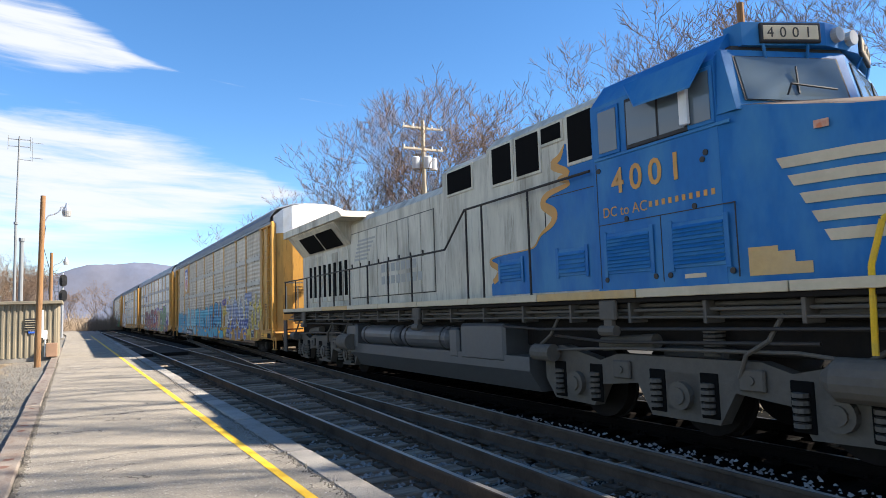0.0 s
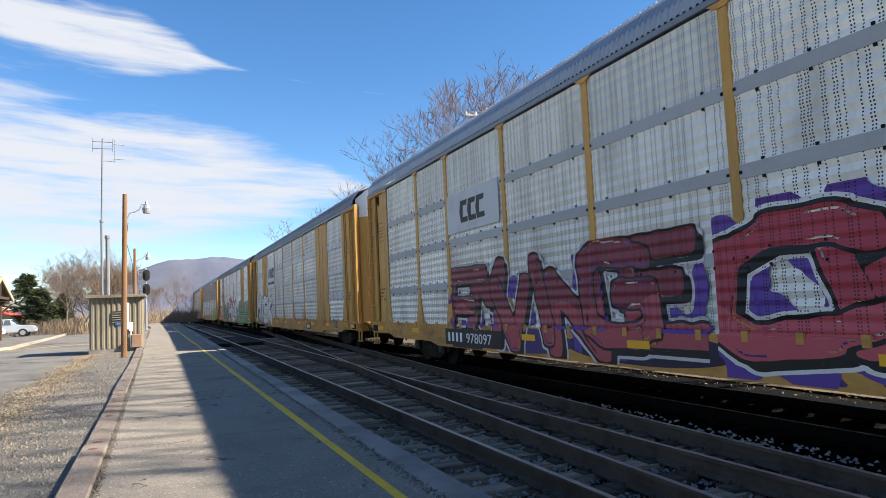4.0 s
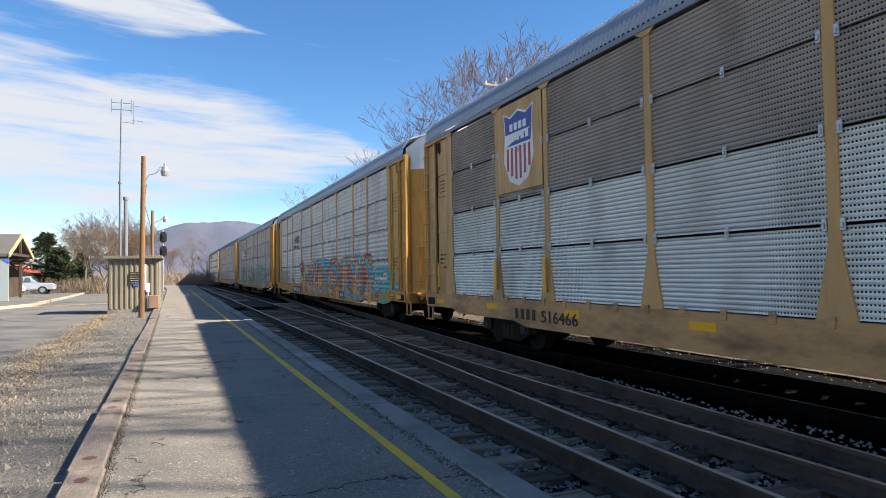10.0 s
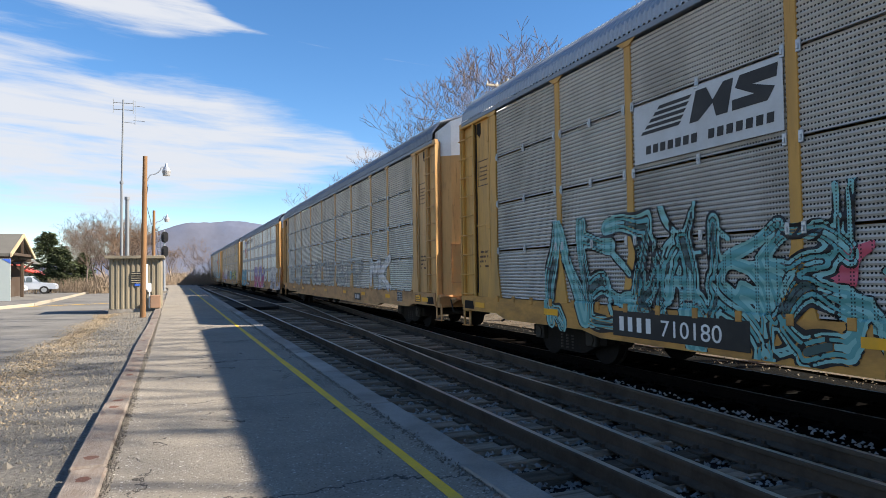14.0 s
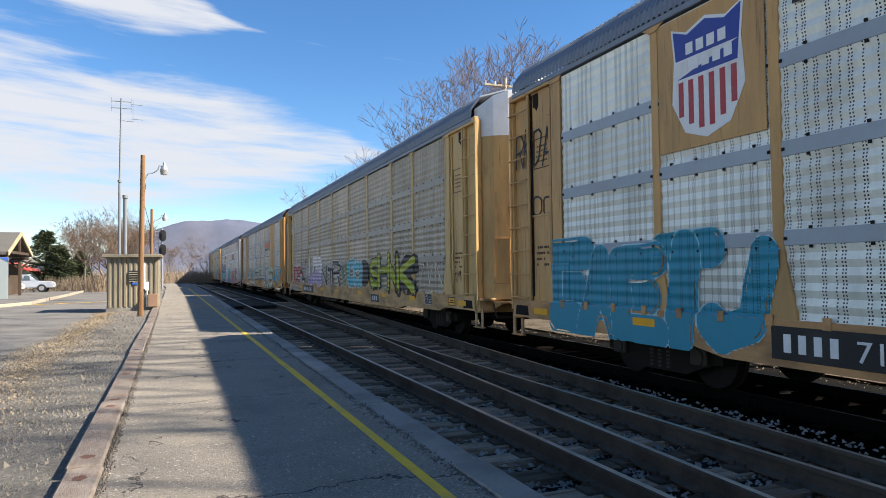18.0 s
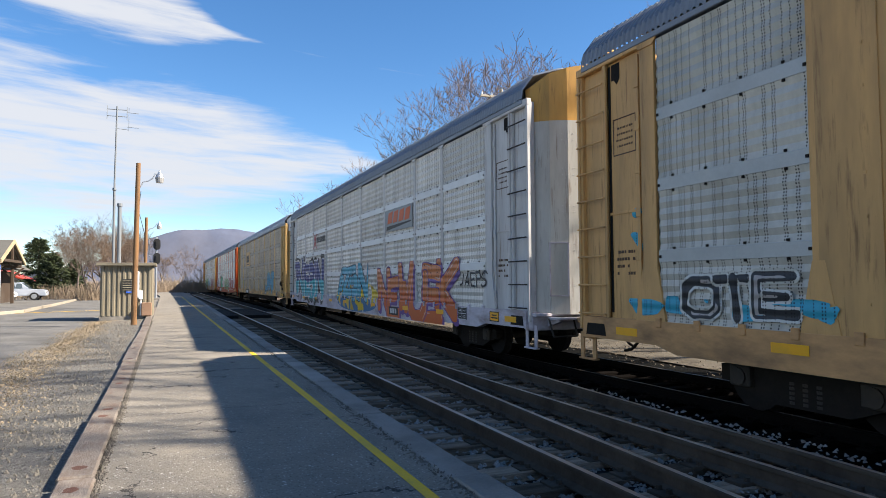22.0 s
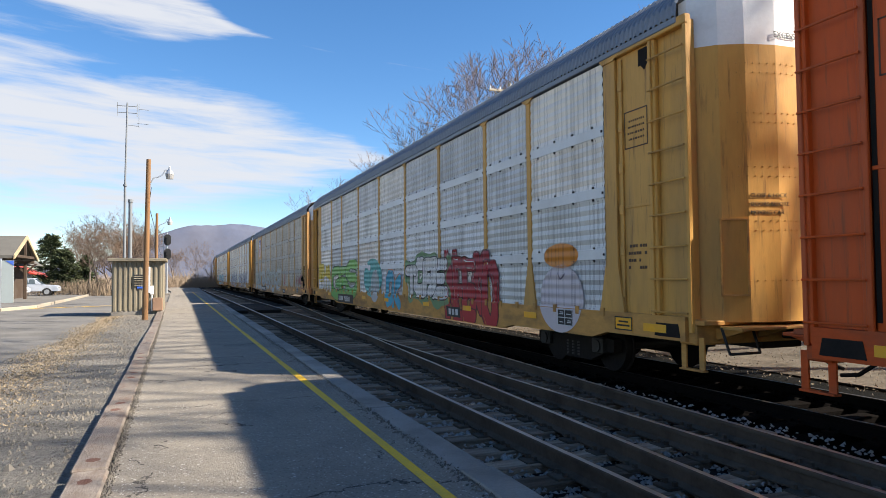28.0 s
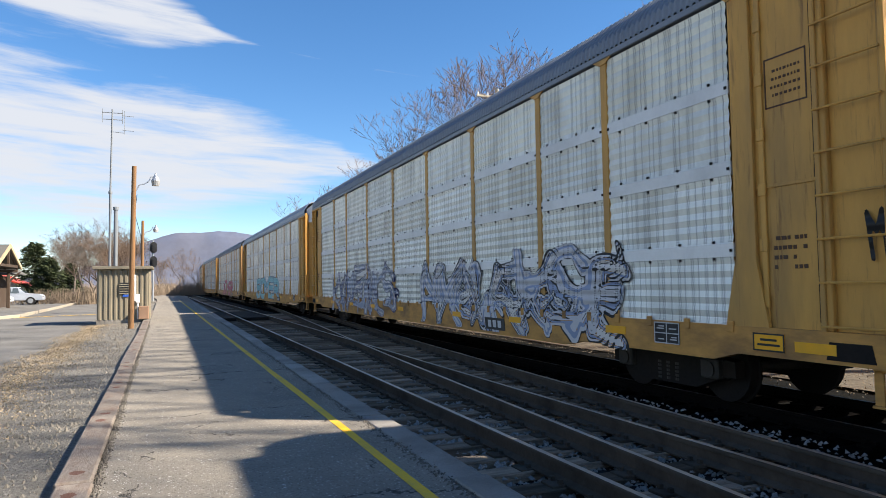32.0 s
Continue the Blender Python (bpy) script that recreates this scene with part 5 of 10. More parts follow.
def band_mesh(w):
    """The plain overlap between two rows of sheets, with dark bolt heads above and below it."""
    bm = B()
    box(bm, -0.026, -0.01, 0, 0.01, w + 0.01, 0.17, 0.006)
    plain = set(bm.faces)
    for k in range(4):
        y = w * (k + 0.5) / 4
        for z in (-0.015, 0.185):
            box(bm, -0.036, y - 0.016, z - 0.016, -0.015, y + 0.016, z + 0.016)
    for y in (0.025, w - 0.025):
        box(bm, -0.038, y - 0.018, 0.06, -0.026, y + 0.018, 0.096)
    for f in bm.faces:
        f.material_index = 0 if f in plain else 1
    me = mesh_of("band", bm, M_BAND)
    me.materials.append(M_UNDER)
    return me


def clip_mesh():
    bm = B()
    box(bm, -0.03, -0.03, -0.07, 0.0, 0.03, 0.07, 0.008)
    box(bm, -0.045, -0.015, -0.04, -0.03, 0.015, 0.02, 0.005)
    return mesh_of("clip", bm, M_GALV)


def reflector_mesh():
    bm = B()
    box(bm, -0.006, -0.24, -0.055, 0.0, 0.24, 0.055)
    return mesh_of("reflector", bm, M_REFLECT)


def tack_mesh():
    return mesh_of("tack_plate", box(B(), -0.008, -0.24, 0, 0, 0.24, 0.28), M_BLACK)


def tack_lines():
    """White ruled lines and short marks on the black plate."""
    bm = B()
    for y0, z0, y1, z1 in ((-0.24, 0, 0.24, 0.014), (-0.24, 0.266, 0.24, 0.28), (-0.24, 0, -0.226, 0.28), (0.226, 0, 0.24, 0.28), (-0.007, 0, 0.007, 0.28), (-0.24, 0.13, 0.24, 0.144),
                           (0.05, 0.19, 0.19, 0.205), (0.05, 0.22, 0.15, 0.235), (-0.19, 0.19, -0.05, 0.205), (0.05, 0.05, 0.17, 0.065), (-0.19, 0.05, -0.07, 0.065), (-0.19, 0.08, -0.09, 0.095)):
        box(bm, -0.011, y0, z0, -0.007, y1, z1)
    return mesh_of("lettering", bm, M_BOARD)


# ---------------------------------------------------------------- spray paint on the cars
STROKES = {
    "A": "002640;1232", "B": "000646354433;03334231200", "C": "4536160501103041", "D": "000636453110", "E": "40000646;0333", "F": "000646;0333",
    "G": "45361605011030414323", "H": "0006;4046;0343", "I": "2026", "J": "463110010", "K": "0006;460340", "L": "060040", "M": "0006234640", "N": "00064046",
    "O": "1605011030414536 16", "P": "0006364544330 3", "R": "0006364544330 3;2340", "S": "453616050413334241301001", "T": "2026;0646", "U": "0601103041 46",
    "V": "062046", "W": "0610233046", "X": "0046;0640", "Y": "0623 46;2320", "Z": "06460040",
}


def letter_strokes(ch):
    out = []
    for line in STROKES[ch].split(";"):
        d = [int(c) for c in line if c != " "]
        out.append([(d[i] / 4.0, d[i + 1] / 6.0) for i in range(0, len(d) - 1, 2)])
    return out


def word_segments(word, y0, y1, z0, z1, rnd, wild, lines=None, fat=1.0):
    """The strokes of a word as line pieces (a, b, half width) on the side of a car, from y0 down to y1; lines collects them stroke by stroke."""
    n = len(word)
    step = (y0 - y1) / n
    segs = []
    for i, ch in enumerate(word):
        lean = rnd.uniform(-0.18, 0.18) * wild
        lift = rnd.uniform(-0.08, 0.10) * wild * (z1 - z0)
        grow = 1 + rnd.uniform(-0.12, 0.14) * wild
        w = step * (0.74 if wild < 1.2 else 0.92) * fat
        r = min(step * 0.155, (z1 - z0) * 0.12)
        zz0, zz1 = z0 + r, z1 - r

        def at(p):
            u = (p[0] - 0.5) * w * grow + lean * (p[1] - 0.5) * (z1 - z0) + step * (i + 0.5)
            return (y0 - u, zz0 + (zz1 - zz0) * p[1] * grow + lift)
        for line in letter_strokes(ch):
            line = [(a + rnd.uniform(-0.08, 0.08) * wild, b + rnd.uniform(-0.05, 0.05) * wild) for a, b in line]
            pts = [at(p) for p in line]
            cut = rnd.randrange(1, len(pts) - 1) if len(pts) > 4 and rnd.random() < 0.7 else 99
            begun = len(segs)
            for k, (a, b) in enumerate(zip(pts, pts[1:])):
                if k == cut and lines is not None:
                    lines.append(segs[begun:])
                    begun = len(segs)
                segs.append((a, b, r * rnd.uniform(0.85, 1.2)))
            if lines is not None:
                lines.append(segs[begun:])
            if wild >= 1.0 and rnd.random() < 0.6:
                a = pts[-1] if rnd.random() < 0.5 else pts[0]
                b = (a[0] + rnd.uniform(-0.5, 0.5) * step, a[1] + rnd.uniform(-0.3, 0.45) * (z1 - z0))
                segs.append((a, b, r * 0.45))
    return segs


def distance_field(segs, Y, Z, square):
    """Signed distance to the nearest stroke's edge; square strokes have cut ends."""
    best = np.full(Y.shape, 9.0)
    for (ay, az), (by, bz), r in segs:
        dy, dz = by - ay, bz - az
        k = dy * dy + dz * dz + 1e-9
        t = np.clip(((Y - ay) * dy + (Z - az) * dz) / k, 0, 1)
        py, pz = np.abs(Y - ay - t * dy), np.abs(Z - az - t * dz)
        d = np.maximum(py, pz) * 0.55 + np.hypot(py, pz) * 0.45 if square else np.hypot(py, pz)
        best = np.minimum(best, d - r)
    return best


def soft_noise(Y, Z, scale, seed):
    """A smooth uneven field between about -1 and 1."""
    rnd = random.Random(seed)
    out = np.zeros(Y.shape)
    for i in range(7):
        a, p, f = rnd.uniform(0, 6.28), rnd.uniform(0, 6.28), scale * rnd.uniform(0.6, 2.2)
        out += np.sin((Y * math.cos(a) + Z * math.sin(a)) * f + p)
    return out / 3.2


COVERS = {}     # stretches of a car's side that lie under solid cover panels


def side_surface(Y, Z, covers=()):
    """How far the outside of a car's near side stands out at (y, z)."""
    x = np.full(Y.shape, SIDE - 0.029)
    for a, b in covers:
        x = np.where((Y > a) & (Y < b), SIDE - 0.0505, x)
    for p in POSTS:
        x = np.where(np.abs(Y - p) < 0.10, SIDE - 0.0355, x)
    for p in (-PANEL_END, PANEL_END):
        x = np.where(np.abs(Y - p) < 0.19, SIDE - 0.0355, x)
        x = np.where((np.abs(Y - p) < 0.36) & (Z < 1.75), SIDE - 0.0495, x)
    for p in POSTS:
        x = np.where((np.abs(Y - p) < 0.10 + 0.17 * np.clip((1.83 - Z) / 0.75, 0, 1)) & (Z < 1.83), SIDE - 0.0495, x)
    x = np.where(np.abs(Y) > PANEL_END + 0.17, -1.534, x)
    x = np.where(Z < 1.10, -1.6135, x)
    return x


def region_mesh(name, phi, Y, Z, material, parent, lift):
    """The part of a grid where phi < 0, with smooth borders, laid on the car's side."""
    ny, nz = phi.shape
    inside = phi < 0
    count = inside[:-1, :-1].astype(int) + inside[1:, :-1] + inside[1:, 1:] + inside[:-1, 1:]
    full = np.argwhere(count == 4)
    if not len(full):
        return None
    verts, faces, index = [], [], {}
    X = side_surface(Y, Z, COVERS.get(parent.name, ())) - lift

    def grid_vert(i, j):
        k = (i, j)
        if k not in index:
            index[k] = len(verts)
            verts.append((X[i, j], Y[i, j], Z[i, j]))
        return index[k]

    def cut_vert(i, j, k, l):
        key = (i, j, k, l) if (i, j) < (k, l) else (k, l, i, j)
        if key not in index:
            i, j, k, l = key
            t = phi[i, j] / (phi[i, j] - phi[k, l])
            index[key] = len(verts)
            verts.append((min(X[i, j], X[k, l]), Y[i, j] + (Y[k, l] - Y[i, j]) * t, Z[i, j] + (Z[k, l] - Z[i, j]) * t))
        return index[key]
    for i, j in full:
        faces.append((grid_vert(i, j), grid_vert(i, j + 1), grid_vert(i + 1, j + 1), grid_vert(i + 1, j)))
    for i, j in np.argwhere((count > 0) & (count < 4)):
        ring = ((i, j), (i, j + 1), (i + 1, j + 1), (i + 1, j))
        poly = []
        for a in range(4):
            p, q = ring[a], ring[(a + 1) % 4]
            if inside[p]:
                poly.append(grid_vert(*p))
            if inside[p] != inside[q]:
                poly.append(cut_vert(*p, *q))
        if len(poly) >= 3:
            faces.append(tuple(poly))
    return tagged(from_faces(name, verts, faces, material, parent), kind="stuff")


def spray(c):
    key = "spray_%.2f_%.2f_%.2f" % c
    if key in MATS:
        return MATS[key]
    c = (min(0.8, c[0] * 1.1), c[1], c[2] * 0.88)
    m = mat(key, c, 0.5, grain=(30, 0.12), stain=(1.4, 0.4), dirt=(c[0] * 0.65 + 0.03, c[1] * 0.65 + 0.03, c[2] * 0.65 + 0.03), dirt_amount=0.4, bump=0.05)
    punch(m, 1.12)
    return m


WHITE, BLACK, NAVY, SKY = (0.62, 0.64, 0.68), (0.012, 0.012, 0.014), (0.012, 0.02, 0.10), (0.03, 0.34, 0.54)
LBLUE, LIME, GREEN = (0.20, 0.52, 0.64), (0.36, 0.46, 0.02), (0.10, 0.36, 0.12)
RED, PINK, MAROON, ORANGE = (0.38, 0.02, 0.03), (0.52, 0.10, 0.16), (0.11, 0.012, 0.025), (0.58, 0.15, 0.03)
PURPLE, LILAC, YELLOW, CREAM = (0.10, 0.05, 0.32), (0.38, 0.33, 0.60), (0.62, 0.48, 0.03), (0.60, 0.48, 0.25)
MAGENTA, SAGE = (0.46, 0.06, 0.22), (0.14, 0.27, 0.14)


def graffiti(car, word, y0, y1, z0, z1, fill, line, second=None, halo=None, rim=None, wild=0.8, square=False, split=0.5, seed=1, thick=1.0, shadow=None, edging=None, glint=None):
    """One piece of spray-painted lettering, letter over letter: fill in one or two colours, highlights, outline, a rim, a cast block shadow, a cloud of colour."""
    rnd = random.Random(seed * 77 + len(word))
    n = len(word)
    step = (y0 - y1) / n
    pad = 0.45 if halo else 0.22
    ys = np.arange(y1 - pad, y0 + pad, 0.030)
    zs = np.arange(max(Z_SILL0 + 0.02, z0 - pad), min(4.8, z1 + pad), 0.030)
    Y, Z = np.meshgrid(ys, zs, indexing="ij")
    o = edging or (0.034 if not rim else 0.030)
    rough = 0.012 * soft_noise(Y, Z, 9, seed)
    letters, segs = [], []
    for i, ch in enumerate(word):
        strokes = []
        word_segments(ch, y0 - step * i + step * 0.08, y0 - step * (i + 1) - step * 0.08, z0, z1, rnd, wild, strokes, 1.12)
        strokes = [[(a, b, r * thick * 1.08) for a, b, r in st] for st in strokes]
        segs += [p for st in strokes for p in st]
        letters.append([distance_field(st, Y, Z, square) + rough for st in strokes])
    order = list(range(n))
    rnd.shuffle(order)
    fill_phi, line_phi, shine_phi = np.full(Y.shape, 9.0), np.full(Y.shape, 9.0), np.full(Y.shape, 9.0)
    cover = np.full(Y.shape, 9.0)
    for i in order[::-1]:
        d = functools.reduce(np.minimum, letters[i])
        hidden = o - cover
        # strokes of one letter lie over one another, each with a thin edge
        inner, above = np.full(Y.shape, 9.0), np.full(Y.shape, 9.0)
        for e in letters[i]:
            inner = np.minimum(inner, np.maximum(np.maximum(-e, e - 0.024), np.maximum(-above, d)))
            above = np.minimum(above, e)
        fill_phi = np.minimum(fill_phi, np.maximum(np.maximum(d, hidden), -inner))
        line_phi = np.minimum(line_phi, np.maximum(np.minimum(np.maximum(-d, d - o), inner), hidden))
        shine_phi = np.minimum(shine_phi, np.maximum(np.maximum(np.abs(d + 0.055) - 0.014, hidden), 0.25 - soft_noise(Y, Z, 3.5, seed + i)))
        cover = np.minimum(cover, d)
    D = cover
    shine_phi = np.maximum(shine_phi, fill_phi)
    fill_phi = np.maximum(fill_phi, -shine_phi)
    shine = None if not fill else (min(1, fill[0] * 0.5 + 0.34), min(1, fill[1] * 0.5 + 0.34), min(1, fill[2] * 0.5 + 0.36)) if fill[0] + fill[1] + fill[2] < 1.5 else line
    shine = glint or shine
    if not fill:
        pass
    elif second:
        cut = Z - (z0 + (z1 - z0) * split) + 0.10 * soft_noise(Y, Z, 4, seed + 3)
        region_mesh("graffiti_fill", np.maximum(fill_phi, cut), Y, Z, spray(fill), car, 0.004)
        region_mesh("graffiti_fill", np.maximum(fill_phi, -cut), Y, Z, spray(second), car, 0.004)
    else:
        region_mesh("graffiti_fill", fill_phi, Y, Z, spray(fill), car, 0.004)
    if fill:
        region_mesh("graffiti_highlight", shine_phi, Y, Z, spray(shine), car, 0.004)
    region_mesh("graffiti_outline", line_phi, Y, Z, spray(line), car, 0.004)
    edge = o
    if shadow:
        S = distance_field([((a[0] - 0.13, a[1] - 0.10), (b[0] - 0.13, b[1] - 0.10), r) for a, b, r in segs], Y, Z, square)
        S = np.minimum(S, distance_field([((a[0] - 0.07, a[1] - 0.05), (b[0] - 0.07, b[1] - 0.05), r) for a, b, r in segs], Y, Z, square))
        region_mesh("graffiti_shadow", np.maximum(S, edge - D), Y, Z, spray(shadow), car, 0.004)
        D = np.minimum(D, S + edge)
    if rim:
        region_mesh("graffiti_rim", np.maximum(edge - D, D - edge - 0.045), Y, Z, spray(rim), car, 0.004)
        edge += 0.045
    if halo:
        H = D - edge - 0.10 - 0.12 * soft_noise(Y, Z, 5, seed + 8)
        region_mesh("graffiti_cloud", np.maximum(edge - D, H), Y, Z, spray(halo), car, 0.004)


def wild_piece(car, word, y0, y1, z0, z1, light, deep, core, seed, line=(0.012, 0.012, 0.014), thick=1.0):
    """Flowing interlocked lettering: bent strokes and tendrils in nested bands, drawn over with thin dark lines."""
    rnd = random.Random(seed)
    ys, zs = np.arange(y1 - 0.3, y0 + 0.3, 0.028), np.arange(max(Z_SILL0 + 0.02, z0 - 0.1), z1 + 0.2, 0.028)
    Y, Z = np.meshgrid(ys, zs, indexing="ij")
    segs = [(a, b, r * 0.9 * thick) for a, b, r in word_segments(word, y0, y1, z0, z1, rnd, 1.6)]
    h = z1 - z0
    for k in range(2 * len(word)):
        c = (rnd.uniform(y1, y0), z0 + rnd.uniform(0.0, 0.45) * h)
        a, bend = rnd.uniform(0.2, 2.9), rnd.uniform(-0.7, 0.7)
        for j in range(5):
            q = (c[0] + math.cos(a) * 0.17 * h, c[1] + math.sin(a) * 0.17 * h)
            segs.append((c, q, 0.10 * h * thick * (1 - 0.17 * j)))
            c, a = q, a + bend
    W1, W2 = 0.13 * soft_noise(Y, Z, 3.0, seed), 0.10 * soft_noise(Y, Z, 3.4, seed + 1)
    D = distance_field(segs, Y + W1, Z + W2, False)
    n = soft_noise(Y, Z, 2.6, seed + 2)
    rings = np.minimum(np.minimum(np.abs(D + 0.062) - 0.010, np.abs(D + 0.115) - 0.008), np.minimum(np.abs(D + 0.005) - 0.013, np.abs(D + 0.165) - 0.008))
    rings = np.maximum(rings, -0.25 - n)
    hatch = np.maximum(np.abs(np.sin((Y * 0.8 + Z + 0.35 * n) * 9.0)) - 0.10, np.maximum(D + 0.02, 0.45 - soft_noise(Y, Z, 4.2, seed + 5)))
    lines = np.minimum(np.minimum(rings, np.abs(D + 0.005) - 0.012 - 0.010 * np.maximum(0.0, n)), hatch)
    region_mesh("graffiti_outline", lines, Y, Z, spray(line), car, 0.004)
    body = np.maximum(D, -lines)
    band = np.maximum(-(D + 0.115), D + 0.062)
    region_mesh("graffiti_fill", np.maximum(body, band), Y, Z, spray(deep), car, 0.004)
    heart = np.maximum(D + 0.115, 0.25 - n)
    region_mesh("graffiti_fill", np.maximum(body, heart), Y, Z, spray(core), car, 0.004)
    region_mesh("graffiti_fill", np.maximum(np.maximum(body, -band), -heart), Y, Z, spray(light), car, 0.004)


def colour_patch(car, y0, y1, z0, z1, colour, seed, fill=0.15):
    """A loose patch of sprayed colour."""
    ys, zs = np.arange(y1, y0, 0.04), np.arange(max(z0, 0.6), z1, 0.04)
    Y, Z = np.meshgrid(ys, zs, indexing="ij")
    u, v = (Y - (y0 + y1) / 2) / ((y0 - y1) / 2), (Z - (z0 + z1) / 2) / ((z1 - z0) / 2)
    phi = np.maximum(np.hypot(u, v) - 0.95, soft_noise(Y, Z, 6, seed) - fill)
    region_mesh("graffiti_cloud", phi, Y, Z, spray(colour), car, 0.0035)


def disc(car, name, y0, y1, z0, z1, colour, lift, wobble=0.12, seed=1):
    """A solid sprayed or stencilled oval."""
    ys, zs = np.arange(y1 - 0.1, y0 + 0.1, 0.025), np.arange(z0 - 0.1, z1 + 0.1, 0.025)
    Y, Z = np.meshgrid(ys, zs, indexing="ij")
    u, v = (Y - (y0 + y1) / 2) / ((y0 - y1) / 2), (Z - (z0 + z1) / 2) / ((z1 - z0) / 2)
    region_mesh(name, np.hypot(u, v) - 1 + wobble * soft_noise(Y, Z, 5, seed), Y, Z, spray(colour), car, lift)


def hand_tag(car, word, y0, y1, z0, z1, colour, seed, w=0.022):
    """A thin hand-written tag."""
    rnd = random.Random(seed)
    segs = [(a, b, w) for a, b, r in word_segments(word, y0, y1, z0, z1, rnd, 0.9)]
    ys, zs = np.arange(y1 - 0.15, y0 + 0.15, 0.03), np.arange(max(z0 - 0.15, 0.6), z1 + 0.15, 0.03)
    Y, Z = np.meshgrid(ys, zs, indexing="ij")
    region_mesh("graffiti_tag", distance_field(segs, Y, Z, False), Y, Z, spray(colour), car, 0.006)


# ---------------------------------------------------------------- boards and marks on the cars
M_MARK_BLUE = mat("mark_blue", (0.03, 0.06, 0.30), 0.5, grain=(20, 0.06), stain=(3, 0.3), dirt=(0.10, 0.11, 0.22), dirt_amount=0.3, bump=0.04)
M_MARK_RED = mat("mark_red", (0.42, 0.05, 0.06), 0.5, grain=(20, 0.06), stain=(3, 0.3), dirt=(0.30, 0.14, 0.12), dirt_amount=0.4, bump=0.04)
M_BOARD_DULL = mat("board_dull", (0.27, 0.29, 0.30), 0.55, grain=(20, 0.08), stain=(1.2, 0.3), dirt=(0.20, 0.20, 0.20), dirt_amount=0.5, bump=0.05)
M_MARK_ORANGE = mat("mark_orange", (0.60, 0.10, 0.02), 0.5, grain=(20, 0.06), bump=0.04)


def plate(car, name, y0, y1, z0, z1, material, out=0.012, label=""):
    bm = B()
    xs = SIDE - 0.03
    box(bm, xs - out, min(y0, y1), z0, xs, max(y0, y1), z1, 0.003)
    return part(name, bm, material, car, label)


def flat_shape(car, name, outline, material, out):
    """A flat painted shape: outline as (y, z) points."""
    bm = B()
    xs = SIDE - 0.03
    prism(bm, outline, "x", xs - out, xs - out + 0.004)
    return part(name, bm, material, car)


def shield(car, y, z0, z1, board=True, big=1.0):
    """A blue-topped shield over red and white stripes, on a plate in the car's colour."""
    if board:
        plate(car, "board", y - 0.90, y + 0.90, z0 - 0.12, 4.93, PAINT["tan"])
    w, h = (z1 - z0) * 0.40 * big, z1 - z0
    side = [(-1.0, 1.0), (-0.55, 0.93), (0.0, 1.0), (0.55, 0.93), (1.0, 1.0), (0.92, 0.72), (1.0, 0.35), (0.62, 0.08), (0.0, 0.0), (-0.62, 0.08), (-1.0, 0.35), (-0.92, 0.72)]
    flat_shape(car, "shield_border", [(y + a * w * 1.07, z0 - 0.03 + b * h * 1.05) for a, b in side], M_WHITE, 0.018)
    flat_shape(car, "shield_field", [(y + a * w, z0 + b * h) for a, b in side if b >= 0.70] + [(y + 0.88 * w, z0 + 0.55 * h), (y - 0.88 * w, z0 + 0.55 * h)][::1], M_MARK_BLUE, 0.022)
    for k in range(6):
        a = -0.78 + k * 0.31
        low = 0.06 + 0.22 * abs(a) ** 1.5
        flat_shape(car, "stripe", [(y + (a - 0.075) * w, z0 + low * h), (y + (a + 0.075) * w, z0 + low * h), (y + (a + 0.075) * w, z0 + 0.52 * h), (y + (a - 0.075) * w, z0 + 0.52 * h)], M_MARK_RED, 0.022)
    for r, n in ((0.80, 4), (0.65, 5)):
        for k in range(n):
            a = (k - (n - 1) / 2) * 0.32
            bm = B()
            xs = SIDE - 0.03 - 0.026
            box(bm, xs, y + (a - 0.11) * w, z0 + (r - 0.05) * h, xs + 0.003, y + (a + 0.11) * w, z0 + (r + 0.05) * h)
            part("bar", bm, M_WHITE, car)


def slanted_board(car, y0, y1, z0, z1, board=True):
    """A pale board with slanted black stripes, a bold black mark and a line of bars under it."""
    if board:
        plate(car, "board", y0, y1, z0, z1, M_BOARD)
    w, h = y0 - y1, z1 - z0
    for k in range(5):
        z = z0 + h * (0.48 + 0.09 * k)
        a = 0.06 + 0.035 * k
        flat_shape(car, "stripe", [(y0 - w * a, z), (y0 - w * (0.36 + 0.02 * k), z), (y0 - w * (0.38 + 0.02 * k), z + h * 0.055), (y0 - w * (a + 0.02), z + h * 0.055)], M_BLACK, 0.018)
    blocks = ([(0.44, 0.45), (0.50, 0.45), (0.60, 0.66), (0.62, 0.45), (0.69, 0.45), (0.73, 0.92), (0.67, 0.92), (0.60, 0.70), (0.56, 0.92), (0.49, 0.92)],
              [(0.72, 0.45), (0.92, 0.45), (0.96, 0.62), (0.84, 0.74), (0.97, 0.74), (0.98, 0.92), (0.77, 0.92), (0.74, 0.76), (0.85, 0.60), (0.72, 0.60)])
    for bl in blocks:
        flat_shape(car, "mark", [(y0 - w * a, z0 + h * b) for a, b in bl], M_BLACK, 0.018)
    rnd = random.Random(3)
    for k in range(15):
        if k == 7:
            continue
        a = 0.10 + k * 0.058
        flat_shape(car, "bar", [(y0 - w * a, z0 + h * 0.14), (y0 - w * (a + 0.038), z0 + h * 0.14), (y0 - w * (a + 0.042), z0 + h * 0.28), (y0 - w * (a + 0.004), z0 + h * 0.28)], M_BLACK, 0.018)


